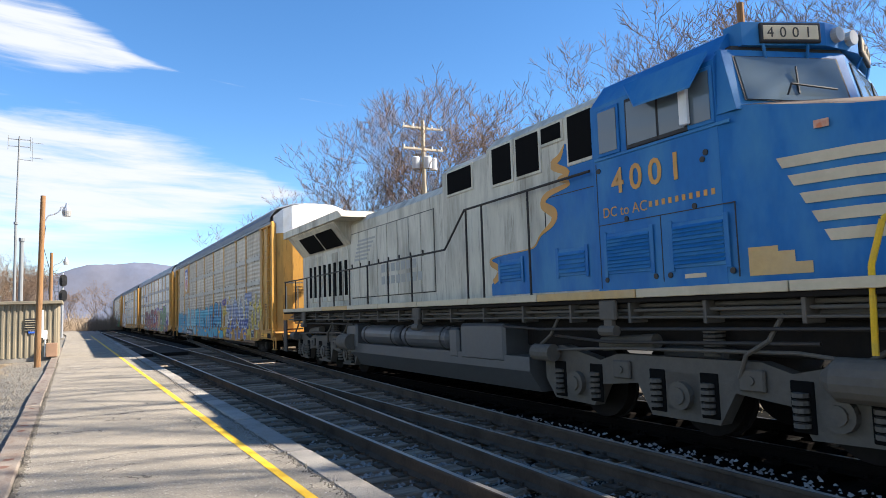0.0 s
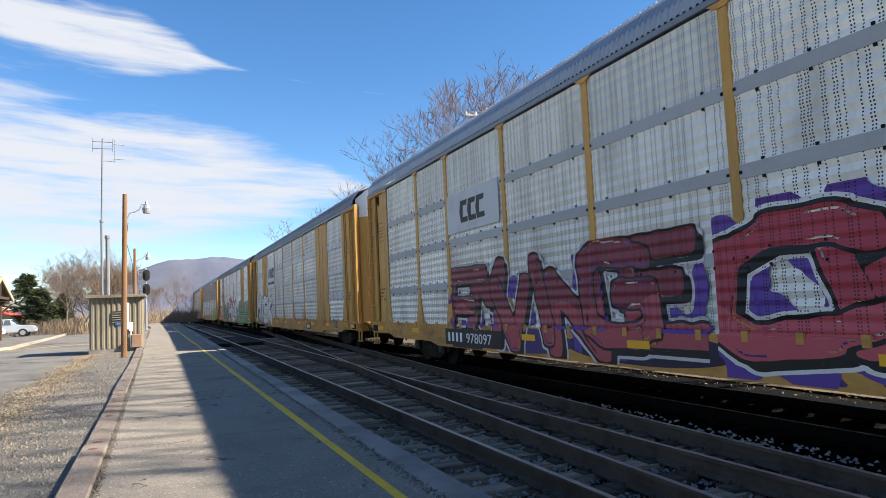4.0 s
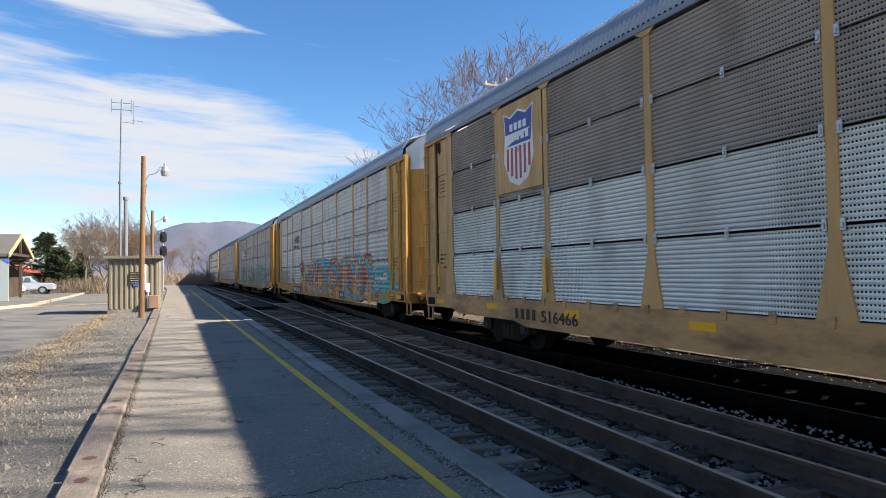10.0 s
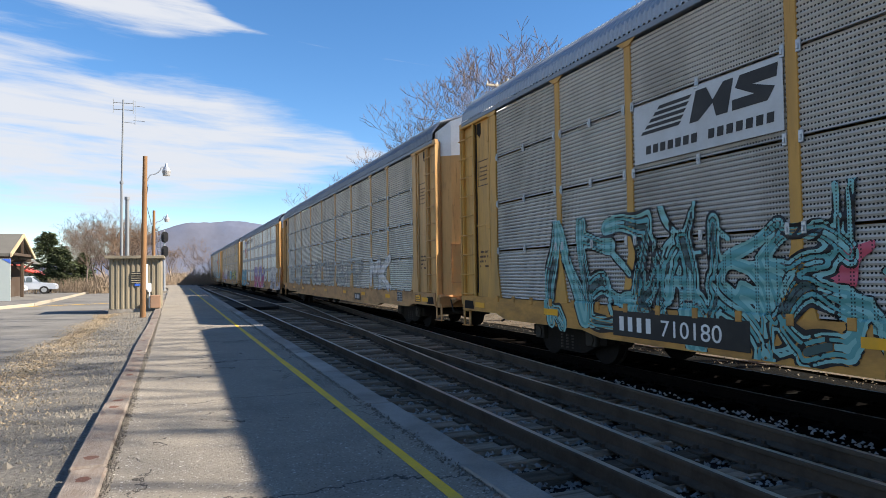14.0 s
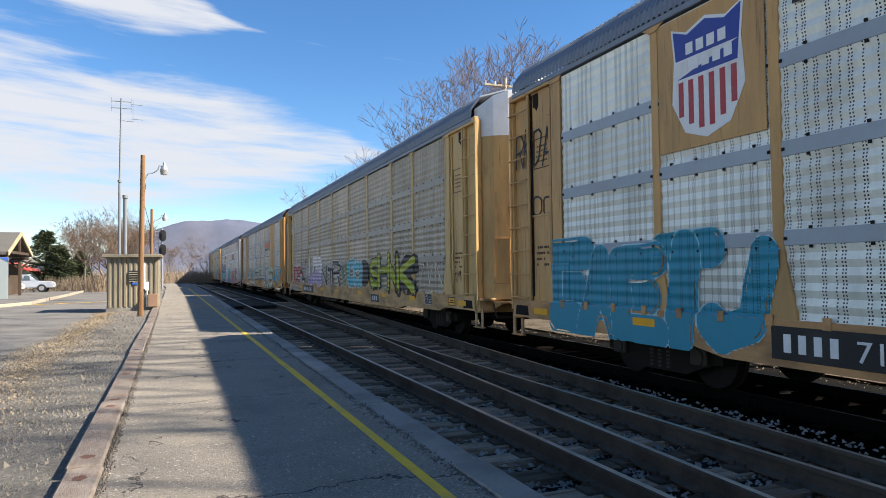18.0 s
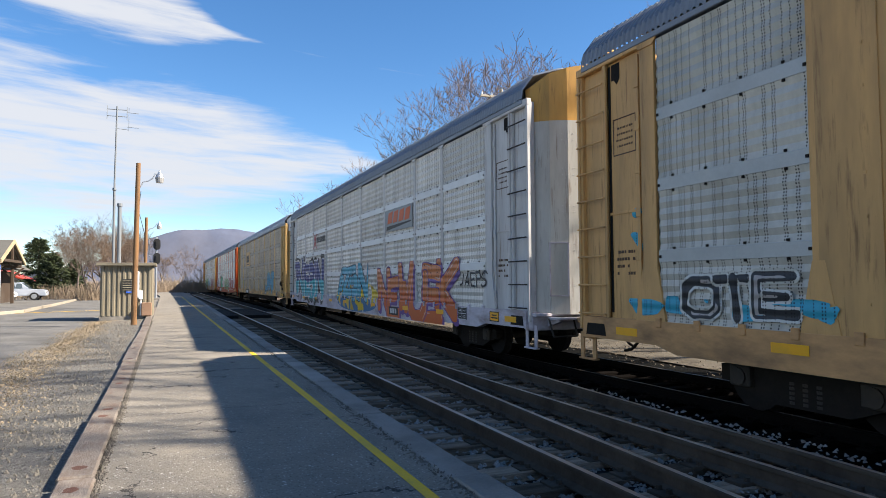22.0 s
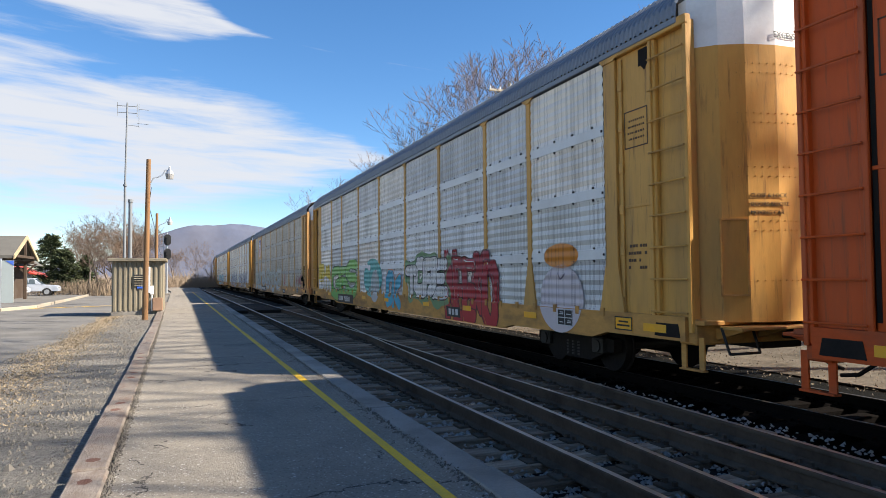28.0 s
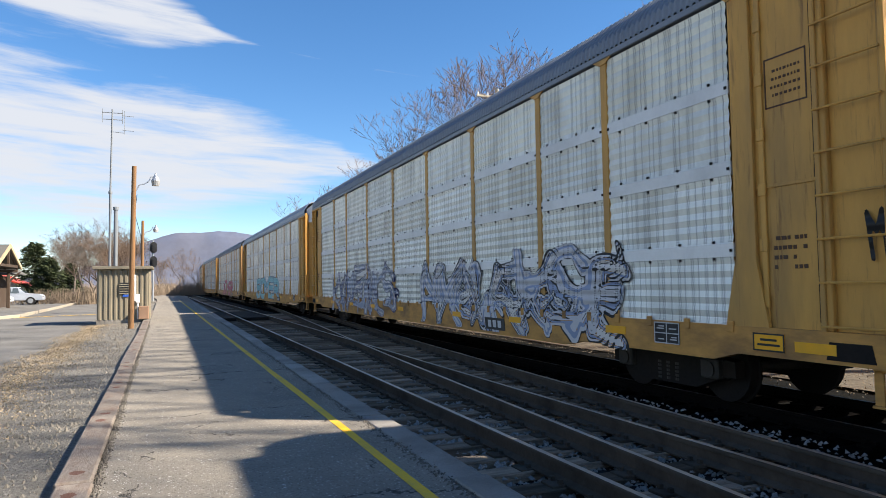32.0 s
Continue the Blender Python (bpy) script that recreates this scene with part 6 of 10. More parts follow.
def running_number(car, digits, y0, y1, z0, z1, back=True, ink=None):
    """The car's running number on the sill; the owner's mark before it stays as bars."""
    ink = ink or M_WHITE
    if back:
        bm = B()
        box(bm, -1.622, y1 - 0.12, z0 - 0.07, -1.611, y0 + 0.12, z1 + 0.07, 0.002)
        part("number_board", bm, M_BLACK, car)
    h = z1 - z0
    w = (y0 - y1)
    for k in range(4):
        bm = B()
        a = y0 - w * (0.02 + k * 0.085)
        box(bm, -1.626, a - w * 0.042, z0 + h * 0.05, -1.622, a, z1 - h * 0.05)
        part("bar", bm, ink, car)
    lettering("number", digits, h * 1.36, ink, car, Matrix.Translation((-1.624, y0 - w * 0.40, z0)) @ ON_SIDE @ Matrix.Diagonal((w * 0.6 / (len(digits) * h * 0.86), 1, 1, 1)))


# ---------------------------------------------------------------- the cars of the train, in order
SPECS = [
    dict(paint="yellow", kind="perf", sheets=[(0.422, 0.397, 0.346), (0.397, 0.371, 0.320)], roof="dark", label="yellow auto-rack car with brown-grey sheets and blue graffiti"),
    dict(paint="yellow", kind="perf", sheets=[(0.628, 0.644, 0.644), (0.588, 0.615, 0.628), (0.644, 0.644, 0.644)], band="plain", label="yellow auto-rack car with pale sheets and maroon and pink graffiti"),
    dict(paint="ochre", kind="perf", sheets=[(0.479, 0.507, 0.521), (0.535, 0.549, 0.563)], solid=(1, 7), roof="dark", label="ochre auto-rack car with white graffiti lettering on its side"),
    dict(paint="ochre", kind="perf", sheets=[(0.82, 0.80, 0.73), (0.80, 0.78, 0.72)], uneven=0.15, band="white", leaf=True, solid=(1, 7), roof="dark", cap="yellow", door="offwhite", label="ochre auto-rack car covered in green and white graffiti"),
    dict(paint="tan", kind="ribbed", sheets=[(0.634, 0.665, 0.682), (0.634, 0.665, 0.682), (0.341, 0.317, 0.301), (0.317, 0.293, 0.286)], uneven=0.2, label="tan auto-rack car with ribbed silver and dark sheets, lime graffiti"),
    dict(paint="yellow", kind="ribbed", sheets=[(0.427, 0.443, 0.461)], uneven=0.15, holes="columns", label="yellow auto-rack car with dark grey sheets and orange and blue graffiti"),
    dict(paint="yellow", kind="ribbed", sheets=[(0.435, 0.435, 0.435)], uneven=0.15, label="yellow auto-rack car with dark grey sheets and teal graffiti"),
    dict(paint="tan", kind="ribbed", sheets=[(0.507, 0.507, 0.479)], uneven=0.2, roof="dark", label="rusty tan auto-rack car with grey ribbed sheets"),
    dict(paint="tan", kind="perf", sheets=[(0.679, 0.679, 0.679), (0.670, 0.679, 0.670)], band="blue", roof="dark", label="tan auto-rack car with whitish sheets and pink and lilac graffiti"),
    dict(paint="pale", kind="perf", sheets=[(0.345, 0.318, 0.268), (0.312, 0.290, 0.242)], roof="dark", label="pale yellow auto-rack car with weathered sheets and lime graffiti"),
    dict(paint="tan", kind="perf", sheets=[(0.402, 0.421, 0.421), (0.375, 0.395, 0.395)], solid=(1, 7), roof="dark", cap="yellow", door="offwhite", label="tan auto-rack car with dull grey sheets and pale graffiti"),
    dict(paint="silver", kind="perf", sheets=[(0.464, 0.479, 0.486), (0.507, 0.521, 0.528)], band="white", roof="dark", cap="yellow", door="offwhite", label="silver auto-rack car with white bands and blue and orange graffiti"),
    dict(paint="pale", kind="perf", sheets=[(0.310, 0.280, 0.230), (0.275, 0.250, 0.208)], hand_brake=True, shallow=0.20, label="pale yellow auto-rack car with dark weathered sheets and blue graffiti"),
    dict(paint="orange", kind="perf", sheets=[(0.695, 0.700, 0.695), (0.632, 0.645, 0.645)], roof="dark", label="orange auto-rack car with pale sheets and green and pink graffiti"),
    dict(paint="yellow", kind="perf", sheets=[(0.520, 0.556, 0.588), (0.473, 0.508, 0.556), (0.588, 0.588, 0.588)], roof="dark", band="white", label="yellow auto-rack car with bluish sheets and red and green graffiti"),
    dict(paint="tan", kind="perf", sheets=[(0.375, 0.368, 0.335), (0.340, 0.335, 0.305)], roof="dark", hand_brake=True, label="tan auto-rack car with brown-grey sheets and pale blue graffiti"),
    dict(paint="yellow", kind="perf", sheets=[(0.700, 0.700, 0.690), (0.662, 0.669, 0.662)], roof="dark", label="yellow auto-rack car with pale sheets and blue-white graffiti"),
    dict(paint="yellow", kind="perf", sheets=[(0.648, 0.648, 0.634)], label="yellow auto-rack car with pale sheets far along the train"),
    dict(paint="tan", kind="perf", sheets=[(0.535, 0.535, 0.521)], roof="dark", label="tan auto-rack car with grey sheets far along the train"),
    dict(paint="yellow", kind="ribbed", sheets=[(0.507, 0.521, 0.521)], label="yellow auto-rack car with ribbed sheets far along the train"),
    dict(paint="tan", kind="perf", sheets=[(0.592, 0.592, 0.578)], roof="dark", label="tan auto-rack car with pale grey sheets far along the train"),
    dict(paint="yellow", kind="perf", sheets=[(0.563, 0.563, 0.549)], label="yellow auto-rack car with grey sheets far along the train"),
]


def paint_cars(c):
    """Spray paint, boards and numbers, car by car (c[0] is the car behind the locomotive)."""
    # the paint was laid out from each car's middle, and stands a little towards its nose
    def behind(car):
        n = c.index(car) + 1
        t = 1.911 * (n - 1) + 2.4
        return 0.15 + 0.041 * t + (lag(t - 0.7) + lag(t) + lag(t + 0.7)) / 3

    def g(car, word, y0, y1, *rest, **more):
        graffiti(car, word, y0 - behind(car), y1 - behind(car), *rest, **more)

    def cloud_patch(car, y0, y1, *rest):
        colour_patch(car, y0 - behind(car), y1 - behind(car), *rest)

    def scrawl(car, word, y0, y1, *rest):
        hand_tag(car, word, y0 - behind(car), y1 - behind(car), *rest)

    def number_plate_on(car, digits, y0, y1, *rest):
        running_number(car, digits, y0 - behind(car), y1 - behind(car), *rest)

    def wild(car, word, y0, y1, *rest, **more):
        wild_piece(car, word, y0 - behind(car), y1 - behind(car), *rest, **more)

    # first car
    g(c[0], "ESKA", 12.0, 8.5, 0.70, 1.85, (0.03, 0.30, 0.52), (0.01, 0.10, 0.24), wild=0.7, seed=1, thick=1.3)
    g(c[0], "AUSH", 8.2, 4.9, 0.66, 2.05, LBLUE, (0.02, 0.20, 0.36), wild=0.8, seed=2, thick=1.3)
    g(c[0], "RUBSO", 4.6, 0.7, 0.66, 2.0, (0.025, 0.31, 0.53), (0.01, 0.06, 0.18), second=(0.05, 0.40, 0.60), wild=0.6, seed=3, thick=1.35)
    g(c[0], "OUSHL", 0.2, -3.6, 0.62, 2.2, (0.03, 0.36, 0.56), NAVY, second=(0.015, 0.28, 0.52), wild=0.8, seed=7, thick=1.3, shadow=NAVY, edging=0.045)
    cloud_patch(c[0], -2.9, -6.2, 0.6, 2.7, (0.60, 0.44, 0.05), 4, -0.3)
    cloud_patch(c[0], -7.8, -11.6, 0.6, 2.6, (0.55, 0.44, 0.08), 5, -0.2)
    g(c[0], "ZANNT", -4.6, -9.4, 0.75, 2.4, (0.08, 0.12, 0.36), (0.46, 0.52, 0.56), second=(0.20, 0.26, 0.46), wild=1.3, square=True, seed=6, thick=0.9)
    for k in range(7):
        scrawl(c[0], "JSCU"[k % 4], -3.4 - 0.75 * k, -4.6 - 0.75 * k, 0.9 + 0.2 * (k % 3), 2.5 + 0.12 * (k % 2), (0.60, 0.64, 0.66), 300 + k, 0.03)
    scrawl(c[0], "BOB", -3.4, -4.4, 2.15, 2.45, (0.09, 0.06, 0.32), 310, 0.04)
    shield(c[0], 8.1, 3.3, 4.75)
    number_plate_on(c[0], "986566", 8.2, 5.9, 0.68, 0.86)
    # second
    for k in range(4):
        cloud_patch(c[1], 6.4 - 3.4 * k, 2.6 - 3.4 * k, 0.60, 1.08, (0.02, 0.018, 0.05) if k % 2 else (0.05, 0.03, 0.16), 116 + k, 0.9)
    cloud_patch(c[1], 8.0, 3.5, 0.6, 2.2, PURPLE, 16, 0.0)
    cloud_patch(c[1], 4.0, -0.6, 0.6, 2.4, PURPLE, 17, 0.1)
    g(c[1], "EMVINGE", 7.4, 0.0, 0.66, 2.25, (0.36, 0.075, 0.10), BLACK, second=(0.20, 0.035, 0.055), rim=(0.50, 0.50, 0.56), shadow=BLACK, wild=1.3, square=True, seed=11, thick=0.85, edging=0.04, glint=(0.60, 0.58, 0.60))
    g(c[1], "CK", -0.8, -3.4, 0.75, 2.15, (0.46, 0.085, 0.12), BLACK, second=(0.36, 0.05, 0.08), rim=WHITE, halo=PURPLE, shadow=BLACK, wild=1.2, square=True, seed=12, thick=1.0, edging=0.05, glint=(0.62, 0.50, 0.54))
    g(c[1], "TE", -3.3, -5.3, 0.75, 2.2, (0.55, 0.36, 0.18), BLACK, rim=WHITE, halo=PURPLE, wild=1.0, square=True, seed=13, thick=1.3)
    g(c[1], "CAR", -5.3, -8.6, 0.72, 2.25, SAGE, BLACK, rim=WHITE, halo=PURPLE, shadow=BLACK, wild=1.2, square=True, seed=14, thick=1.2)
    cloud_patch(c[1], -8.3, -10.6, 0.6, 1.9, PURPLE, 15, 0.25)
    plate(c[1], "board", 7.02, 4.45, 3.12, 4.0, M_BOARD)
    for k, pts in enumerate((((0.62, 0.2), (0.40, 0.2), (0.36, 0.5), (0.40, 0.8), (0.62, 0.8), (0.60, 0.66), (0.48, 0.66), (0.46, 0.34), (0.62, 0.34)),)):
        for j in range(3):
            flat_shape(c[1], "mark", [(6.9 - (a + j * 0.26) * 1.6, 3.15 + b * 0.8) for a, b in pts], M_BLACK, 0.018)
    number_plate_on(c[1], "978097", 7.9, 5.3, 0.70, 0.92)
    # third
    g(c[2], "MISK", 12.6, 6.3, 0.85, 2.4, WHITE, BLACK, rim=PURPLE, shadow=BLACK, wild=0.8, seed=21, thick=1.25)
    slanted_board(c[2], 7.0, 4.36, 2.9, 4.1)
    # fourth
    cloud_patch(c[3], -4.4, -11.9, 0.98, 2.1, SKY, 39, 0.35)
    g(c[3], "PEHTUTN", -4.9, -11.35, 1.02, 2.25, (0.10, 0.30, 0.05), BLACK, second=(0.25, 0.235, 0.045), rim=SKY, shadow=(0.015, 0.02, 0.04), wild=0.5, square=True, split=0.42, seed=31, thick=0.92, glint=(0.60, 0.64, 0.66))
    for k in range(5):
        cloud_patch(c[3], -3.3 - 1.48 * k, -6.0 - 1.48 * k, 0.40, 1.36, GREEN, 320 + k, 3.0)
    for k, y in enumerate((-5.3, -6.55, -7.1, -8.7, -10.6)):
        scrawl(c[3], "I", y, y - 0.10, 0.66, 1.30, (0.55, 0.60, 0.60), 330 + k, 0.013)
    for k, (y, wd) in enumerate(((-7.5, "SB"), (-9.1, "KR"), (-9.9, "BV"))):
        scrawl(c[3], wd, y, y - 0.55, 0.74, 1.02, (0.30, 0.15, 0.03), 340 + k, 0.045)
    scrawl(c[3], "DERGOW", -10.2, -11.3, 0.70, 0.86, BLACK, 345, 0.016)
    g(c[3], "HASA", 2.9, -2.9, 0.64, 2.45, (0.60, 0.61, 0.64), BLACK, second=(0.66, 0.67, 0.70), rim=BLACK, halo=(0.47, 0.05, 0.085), wild=1.0, seed=37, thick=0.98, edging=0.075)
    cloud_patch(c[3], -2.7, -4.9, 0.62, 2.0, SKY, 34, 0.1)
    wild(c[3], "BRINKA", 7.9, 3.1, 0.64, 2.35, (0.045, 0.05, 0.038), BLACK, (0.26, 0.44, 0.03), 35, line=(0.34, 0.42, 0.30), thick=1.15)
    cloud_patch(c[3], 3.4, 2.4, 0.7, 2.1, (0.55, 0.20, 0.06), 38, 0.2)
    g(c[3], "STEALEDT", 12.5, 7.9, 0.75, 1.9, (0.55, 0.30, 0.12), BLACK, wild=0.8, square=True, seed=36)
    plate(c[3], "stripe", 12.4, 9.3, 1.95, 2.1, spray(PURPLE))
    shield(c[3], 8.1, 3.55, 4.78, board=False, big=1.0)
    for k, wd in enumerate(("BUILDING", "AMERICA")):
        lettering("lettering", wd, 0.38, M_BLACK, c[3], side_at(9.0, 3.02 - 0.42 * k, 0.022), 1.0)
    number_plate_on(c[3], "697340", 7.0, 4.5, 0.66, 0.86)
    # fifth
    g(c[4], "KLIENCR", -3.8, -9.2, 0.62, 1.75, LIME, (0.10, 0.16, 0.03), second=(0.42, 0.50, 0.05), wild=1.0, square=True, seed=41, thick=1.25, shadow=(0.16, 0.24, 0.02))
    scrawl(c[4], "RWSKE", -4.6, -8.2, 1.80, 2.15, (0.20, 0.10, 0.12), 43, 0.012)
    scrawl(c[4], "NOXV", -8.3, -9.8, 1.2, 2.1, (0.16, 0.08, 0.10), 44, 0.012)
    shield(c[4], 8.1, 3.3, 4.72)
    number_plate_on(c[4], "516466", 9.2, 6.6, 0.70, 0.92, False, M_BLACK)
    for y in (-12.35, 12.35, -11.6, 7.1, 9.1):
        bm = B()
        box(bm, -1.66, y - 0.05, 1.25, -1.642, y + 0.05, 1.85)
        part("reflector", bm, M_REFLECT, c[4])
    # sixth
    cloud_patch(c[5], 3.9, -3.6, 0.6, 2.4, SKY, 57, 0.45)
    wild(c[5], "ENRYS", 3.4, -3.2, 0.62, 2.1, ORANGE, CREAM, (0.34, 0.05, 0.05), 51, line=MAROON)
    cloud_patch(c[5], -3.2, -9.2, 0.6, 2.4, (0.04, 0.36, 0.55), 58, 0.5)
    wild(c[5], "ARBUS", -3.4, -8.6, 0.60, 2.15, CREAM, ORANGE, (0.20, 0.05, 0.16), 52, line=MAROON)
    cloud_patch(c[5], -8.4, -11.6, 0.6, 1.9, (0.06, 0.40, 0.44), 53, 0.2)
    for k, col in enumerate(((0.06, 0.40, 0.60), (0.50, 0.42, 0.05), (0.12, 0.40, 0.12), (0.30, 0.05, 0.04), (0.06, 0.36, 0.56), (0.36, 0.28, 0.44))):
        cloud_patch(c[5], 5.6 - 0.42 * k, 3.9 - 0.42 * k, 0.62 + 0.2 * (k % 3), 1.7 + 0.25 * (k % 3), col, 400 + k, 0.0)
    disc(c[5], "graffiti_fill", 4.35, 3.35, 1.55, 2.25, (0.34, 0.03, 0.03), 0.006, 0.2, 21)
    disc(c[5], "graffiti_fill", 4.25, 3.45, 0.62, 1.20, (0.40, 0.05, 0.035), 0.006, 0.25, 22)
    scrawl(c[5], "IES", 5.9, 4.9, 1.8, 2.2, (0.10, 0.07, 0.18), 410, 0.05)
    scrawl(c[5], "CMB", 8.6, 7.7, 1.2, 1.4, (0.05, 0.045, 0.05), 411, 0.018)
    g(c[5], "VADOS", 12.9, 9.4, 1.1, 1.85, (0.36, 0.35, 0.22), (0.26, 0.26, 0.24), wild=0.6, seed=55, thick=0.6)
    slanted_board(c[5], 6.6, 4.85, 2.95, 3.75, False)
    number_plate_on(c[5], "852386", 7.6, 5.2, 0.70, 0.90)
    # seventh
    wild(c[6], "NEZIKS", 10.4, 4.7, 0.64, 2.3, (0.20, 0.46, 0.50), (0.10, 0.33, 0.37), (0.05, 0.10, 0.11), 61, thick=1.0)
    cloud_patch(c[6], 5.2, -1.0, 1.1, 2.1, PINK, 62, -0.1)
    wild(c[6], "AUWMZERA", 4.2, -8.7, 0.60, 2.30, (0.17, 0.42, 0.45), (0.09, 0.28, 0.32), (0.42, 0.20, 0.24), 63, thick=0.85)
    for k in range(5):
        cloud_patch(c[6], -8.2 - 0.5 * k, -9.3 - 0.5 * k, 1.25 + 0.12 * (k % 3), 1.85 + 0.14 * (k % 3), (0.40, 0.17, 0.19), 640 + k, -0.2)
    scrawl(c[6], "VW", -8.5, -10.9, 1.3, 2.0, (0.45, 0.28, 0.30), 645, 0.02)
    slanted_board(c[6], 6.95, 4.36, 3.12, 3.95)
    number_plate_on(c[6], "710180", 8.5, 6.1, 0.72, 0.95)
    # eighth
    wild(c[7], "MOSKOVER", 12.0, -4.6, 1.12, 2.1, (0.38, 0.42, 0.42), (0.32, 0.35, 0.36), (0.44, 0.48, 0.48), 71, line=(0.24, 0.26, 0.28), thick=0.7)
    g(c[7], "MK", -5.9, -8.2, 1.1, 2.1, WHITE, (0.3, 0.33, 0.38), wild=1.0, seed=72)
    # ninth
    g(c[8], "SENSEOS", -8.0, -12.4, 0.62, 1.95, (0.46, 0.47, 0.58), BLACK, second=WHITE, wild=0.7, seed=81, thick=1.35)
    cloud_patch(c[8], 2.9, -5.4, 0.6, 2.45, BLACK, 82, -0.35)
    g(c[8], "SNOW", 2.1, -4.2, 0.62, 2.15, MAGENTA, (0.62, 0.60, 0.68), second=(0.20, 0.17, 0.44), wild=0.3, square=True, split=0.55, seed=83, thick=1.2, edging=0.085)
    cloud_patch(c[8], -4.2, -6.0, 0.6, 1.5, (0.05, 0.04, 0.035), 85, -0.1)
    g(c[8], "EAETJ", 12.9, 8.4, 0.62, 1.98, (0.02, 0.25, 0.40), (0.30, 0.56, 0.70), wild=0.5, seed=84, thick=1.4, edging=0.020, glint=(0.34, 0.58, 0.70))
    shield(c[8], 8.1, 3.3, 4.75)
    lettering("lettering", "BUILDING", 0.42, M_BLACK, c[8], side_at(6.85, 4.45, 0.02), 1.15)
    lettering("lettering", "AMERICA", 0.42, M_BLACK, c[8], side_at(4.05, 4.45, 0.02), 1.15)
    number_plate_on(c[8], "716681", 8.2, 6.0, 0.72, 0.94)
    # tenth
    g(c[9], "SHN", -3.5, -6.5, 1.10, 2.12, LIME, BLACK, second=(0.36, 0.42, 0.03), shadow=BLACK, wild=0.7, square=True, seed=94, thick=0.8, edging=0.035)
    g(c[9], "K", -6.5, -7.9, 1.10, 2.1, LIME, BLACK, second=(0.36, 0.42, 0.03), wild=0.9, square=True, seed=98, thick=0.85, shadow=BLACK, halo=BLACK)
    scrawl(c[9], "ZVN", -8.3, -10.2, 1.2, 2.0, (0.55, 0.56, 0.58), 99, 0.018)
    hand_tag(c[9], "TMF", -12.05, -12.6, 1.35, 1.65, BLACK, 31, 0.012)
    hand_tag(c[8], "RKDA", 13.3, 11.95, 3.5, 4.2, BLACK, 33, 0.022)
    hand_tag(c[8], "OO", 12.65, 11.95, 2.6, 3.0, BLACK, 34, 0.018)
    g(c[9], "OO", -0.3, -2.2, 1.15, 2.0, (0.10, 0.45, 0.60), WHITE, wild=0.5, seed=92, thick=1.5)
    cloud_patch(c[9], -1.9, -3.4, 1.1, 2.1, BLACK, 93, 0.9)
    g(c[9], "NTR", 4.9, 1.2, 1.02, 2.0, BLACK, WHITE, wild=0.9, seed=94, thick=0.7)
    g(c[9], "LDG", 8.0, 5.0, 1.1, 2.25, LILAC, WHITE, second=WHITE, wild=0.8, seed=95, thick=1.2)
    graffiti(c[9], "COEP", 11.35, 9.25, 1.14, 1.95, (0.36, 0.035, 0.045), (0.50, 0.50, 0.53), wild=0.3, seed=96, thick=1.25, edging=0.04)
    disc(c[9], "graffiti_fill", 9.28, 8.78, 1.0, 1.62, (0.42, 0.52, 0.62), 0.007, 0.35, 3)
    disc(c[9], "graffiti_fill", 9.02, 8.05, 1.20, 1.44, BLACK, 0.008, 0.25, 4)
    disc(c[9], "graffiti_fill", 8.82, 8.40, 1.46, 1.66, RED, 0.010, 0.3, 6)
    disc(c[9], "graffiti_fill", 8.80, 8.32, 1.10, 1.26, (0.50, 0.55, 0.60), 0.011, 0.3, 7)
    disc(c[9], "graffiti_fill", 9.35, 8.75, 1.60, 1.74, BLACK, 0.012, 0.4, 8)
    hand_tag(c[9], "BSRA", 8.4, 6.2, 1.45, 1.85, (0.42, 0.44, 0.46), 41, 0.030)
    hand_tag(c[9], "NOSK", 8.2, 6.4, 1.12, 1.40, BLACK, 42, 0.016)
    hand_tag(c[9], "ESO", 8.0, 6.6, 1.16, 1.70, (0.55, 0.57, 0.60), 43, 0.014)
    hand_tag(c[9], "GYBZ", 12.85, 11.85, 1.25, 1.55, (0.05, 0.04, 0.05), 44, 0.035)
    hand_tag(c[9], "IA", 11.75, 11.4, 1.18, 1.75, (0.50, 0.52, 0.55), 45, 0.022)
    # a sprayed eye under a crown of fingers
    disc(c[9], "graffiti_outline", 10.56, 9.88, 2.10, 2.33, (0.55, 0.50, 0.52), 0.004, 0.1, 9)
    disc(c[9], "graffiti_fill", 10.48, 9.96, 2.13, 2.30, (0.30, 0.04, 0.05), 0.006, 0.1, 10)
    disc(c[9], "graffiti_highlight", 10.34, 10.08, 2.18, 2.26, (0.45, 0.30, 0.32), 0.008, 0.1, 11)
    for k in range(5):
        hand_tag(c[9], "I", 10.62 - 0.16 * k, 10.55 - 0.16 * k, 2.34, 2.56 + 0.10 * math.sin(0.5 + 0.6 * k), (0.55, 0.54, 0.56), 46 + k, 0.011)
    flat_shape(c[9], "graffiti_fill", [(7.84, 2.31), (7.62, 2.25), (7.68, 2.19), (7.62, 2.14), (7.84, 2.13)], spray((0.30, 0.03, 0.04)), 0.02)
    hand_tag(c[9], "I", 7.84, 7.78, 1.95, 2.28, RED, 52, 0.016)
    # grey patches and black scrawls along the sill
    colour_patch(c[9], 13.0, 10.9, 0.66, 1.00, (0.34, 0.35, 0.35), 61, 0.55)
    colour_patch(c[9], 11.3, 8.8, 0.66, 1.02, (0.36, 0.37, 0.37), 62, 0.55)
    hand_tag(c[9], "SAMBLX", 12.2, 10.5, 0.74, 0.90, BLACK, 53, 0.013)
    hand_tag(c[9], "BASSLO", 10.4, 8.9, 0.74, 0.92, BLACK, 54, 0.013)
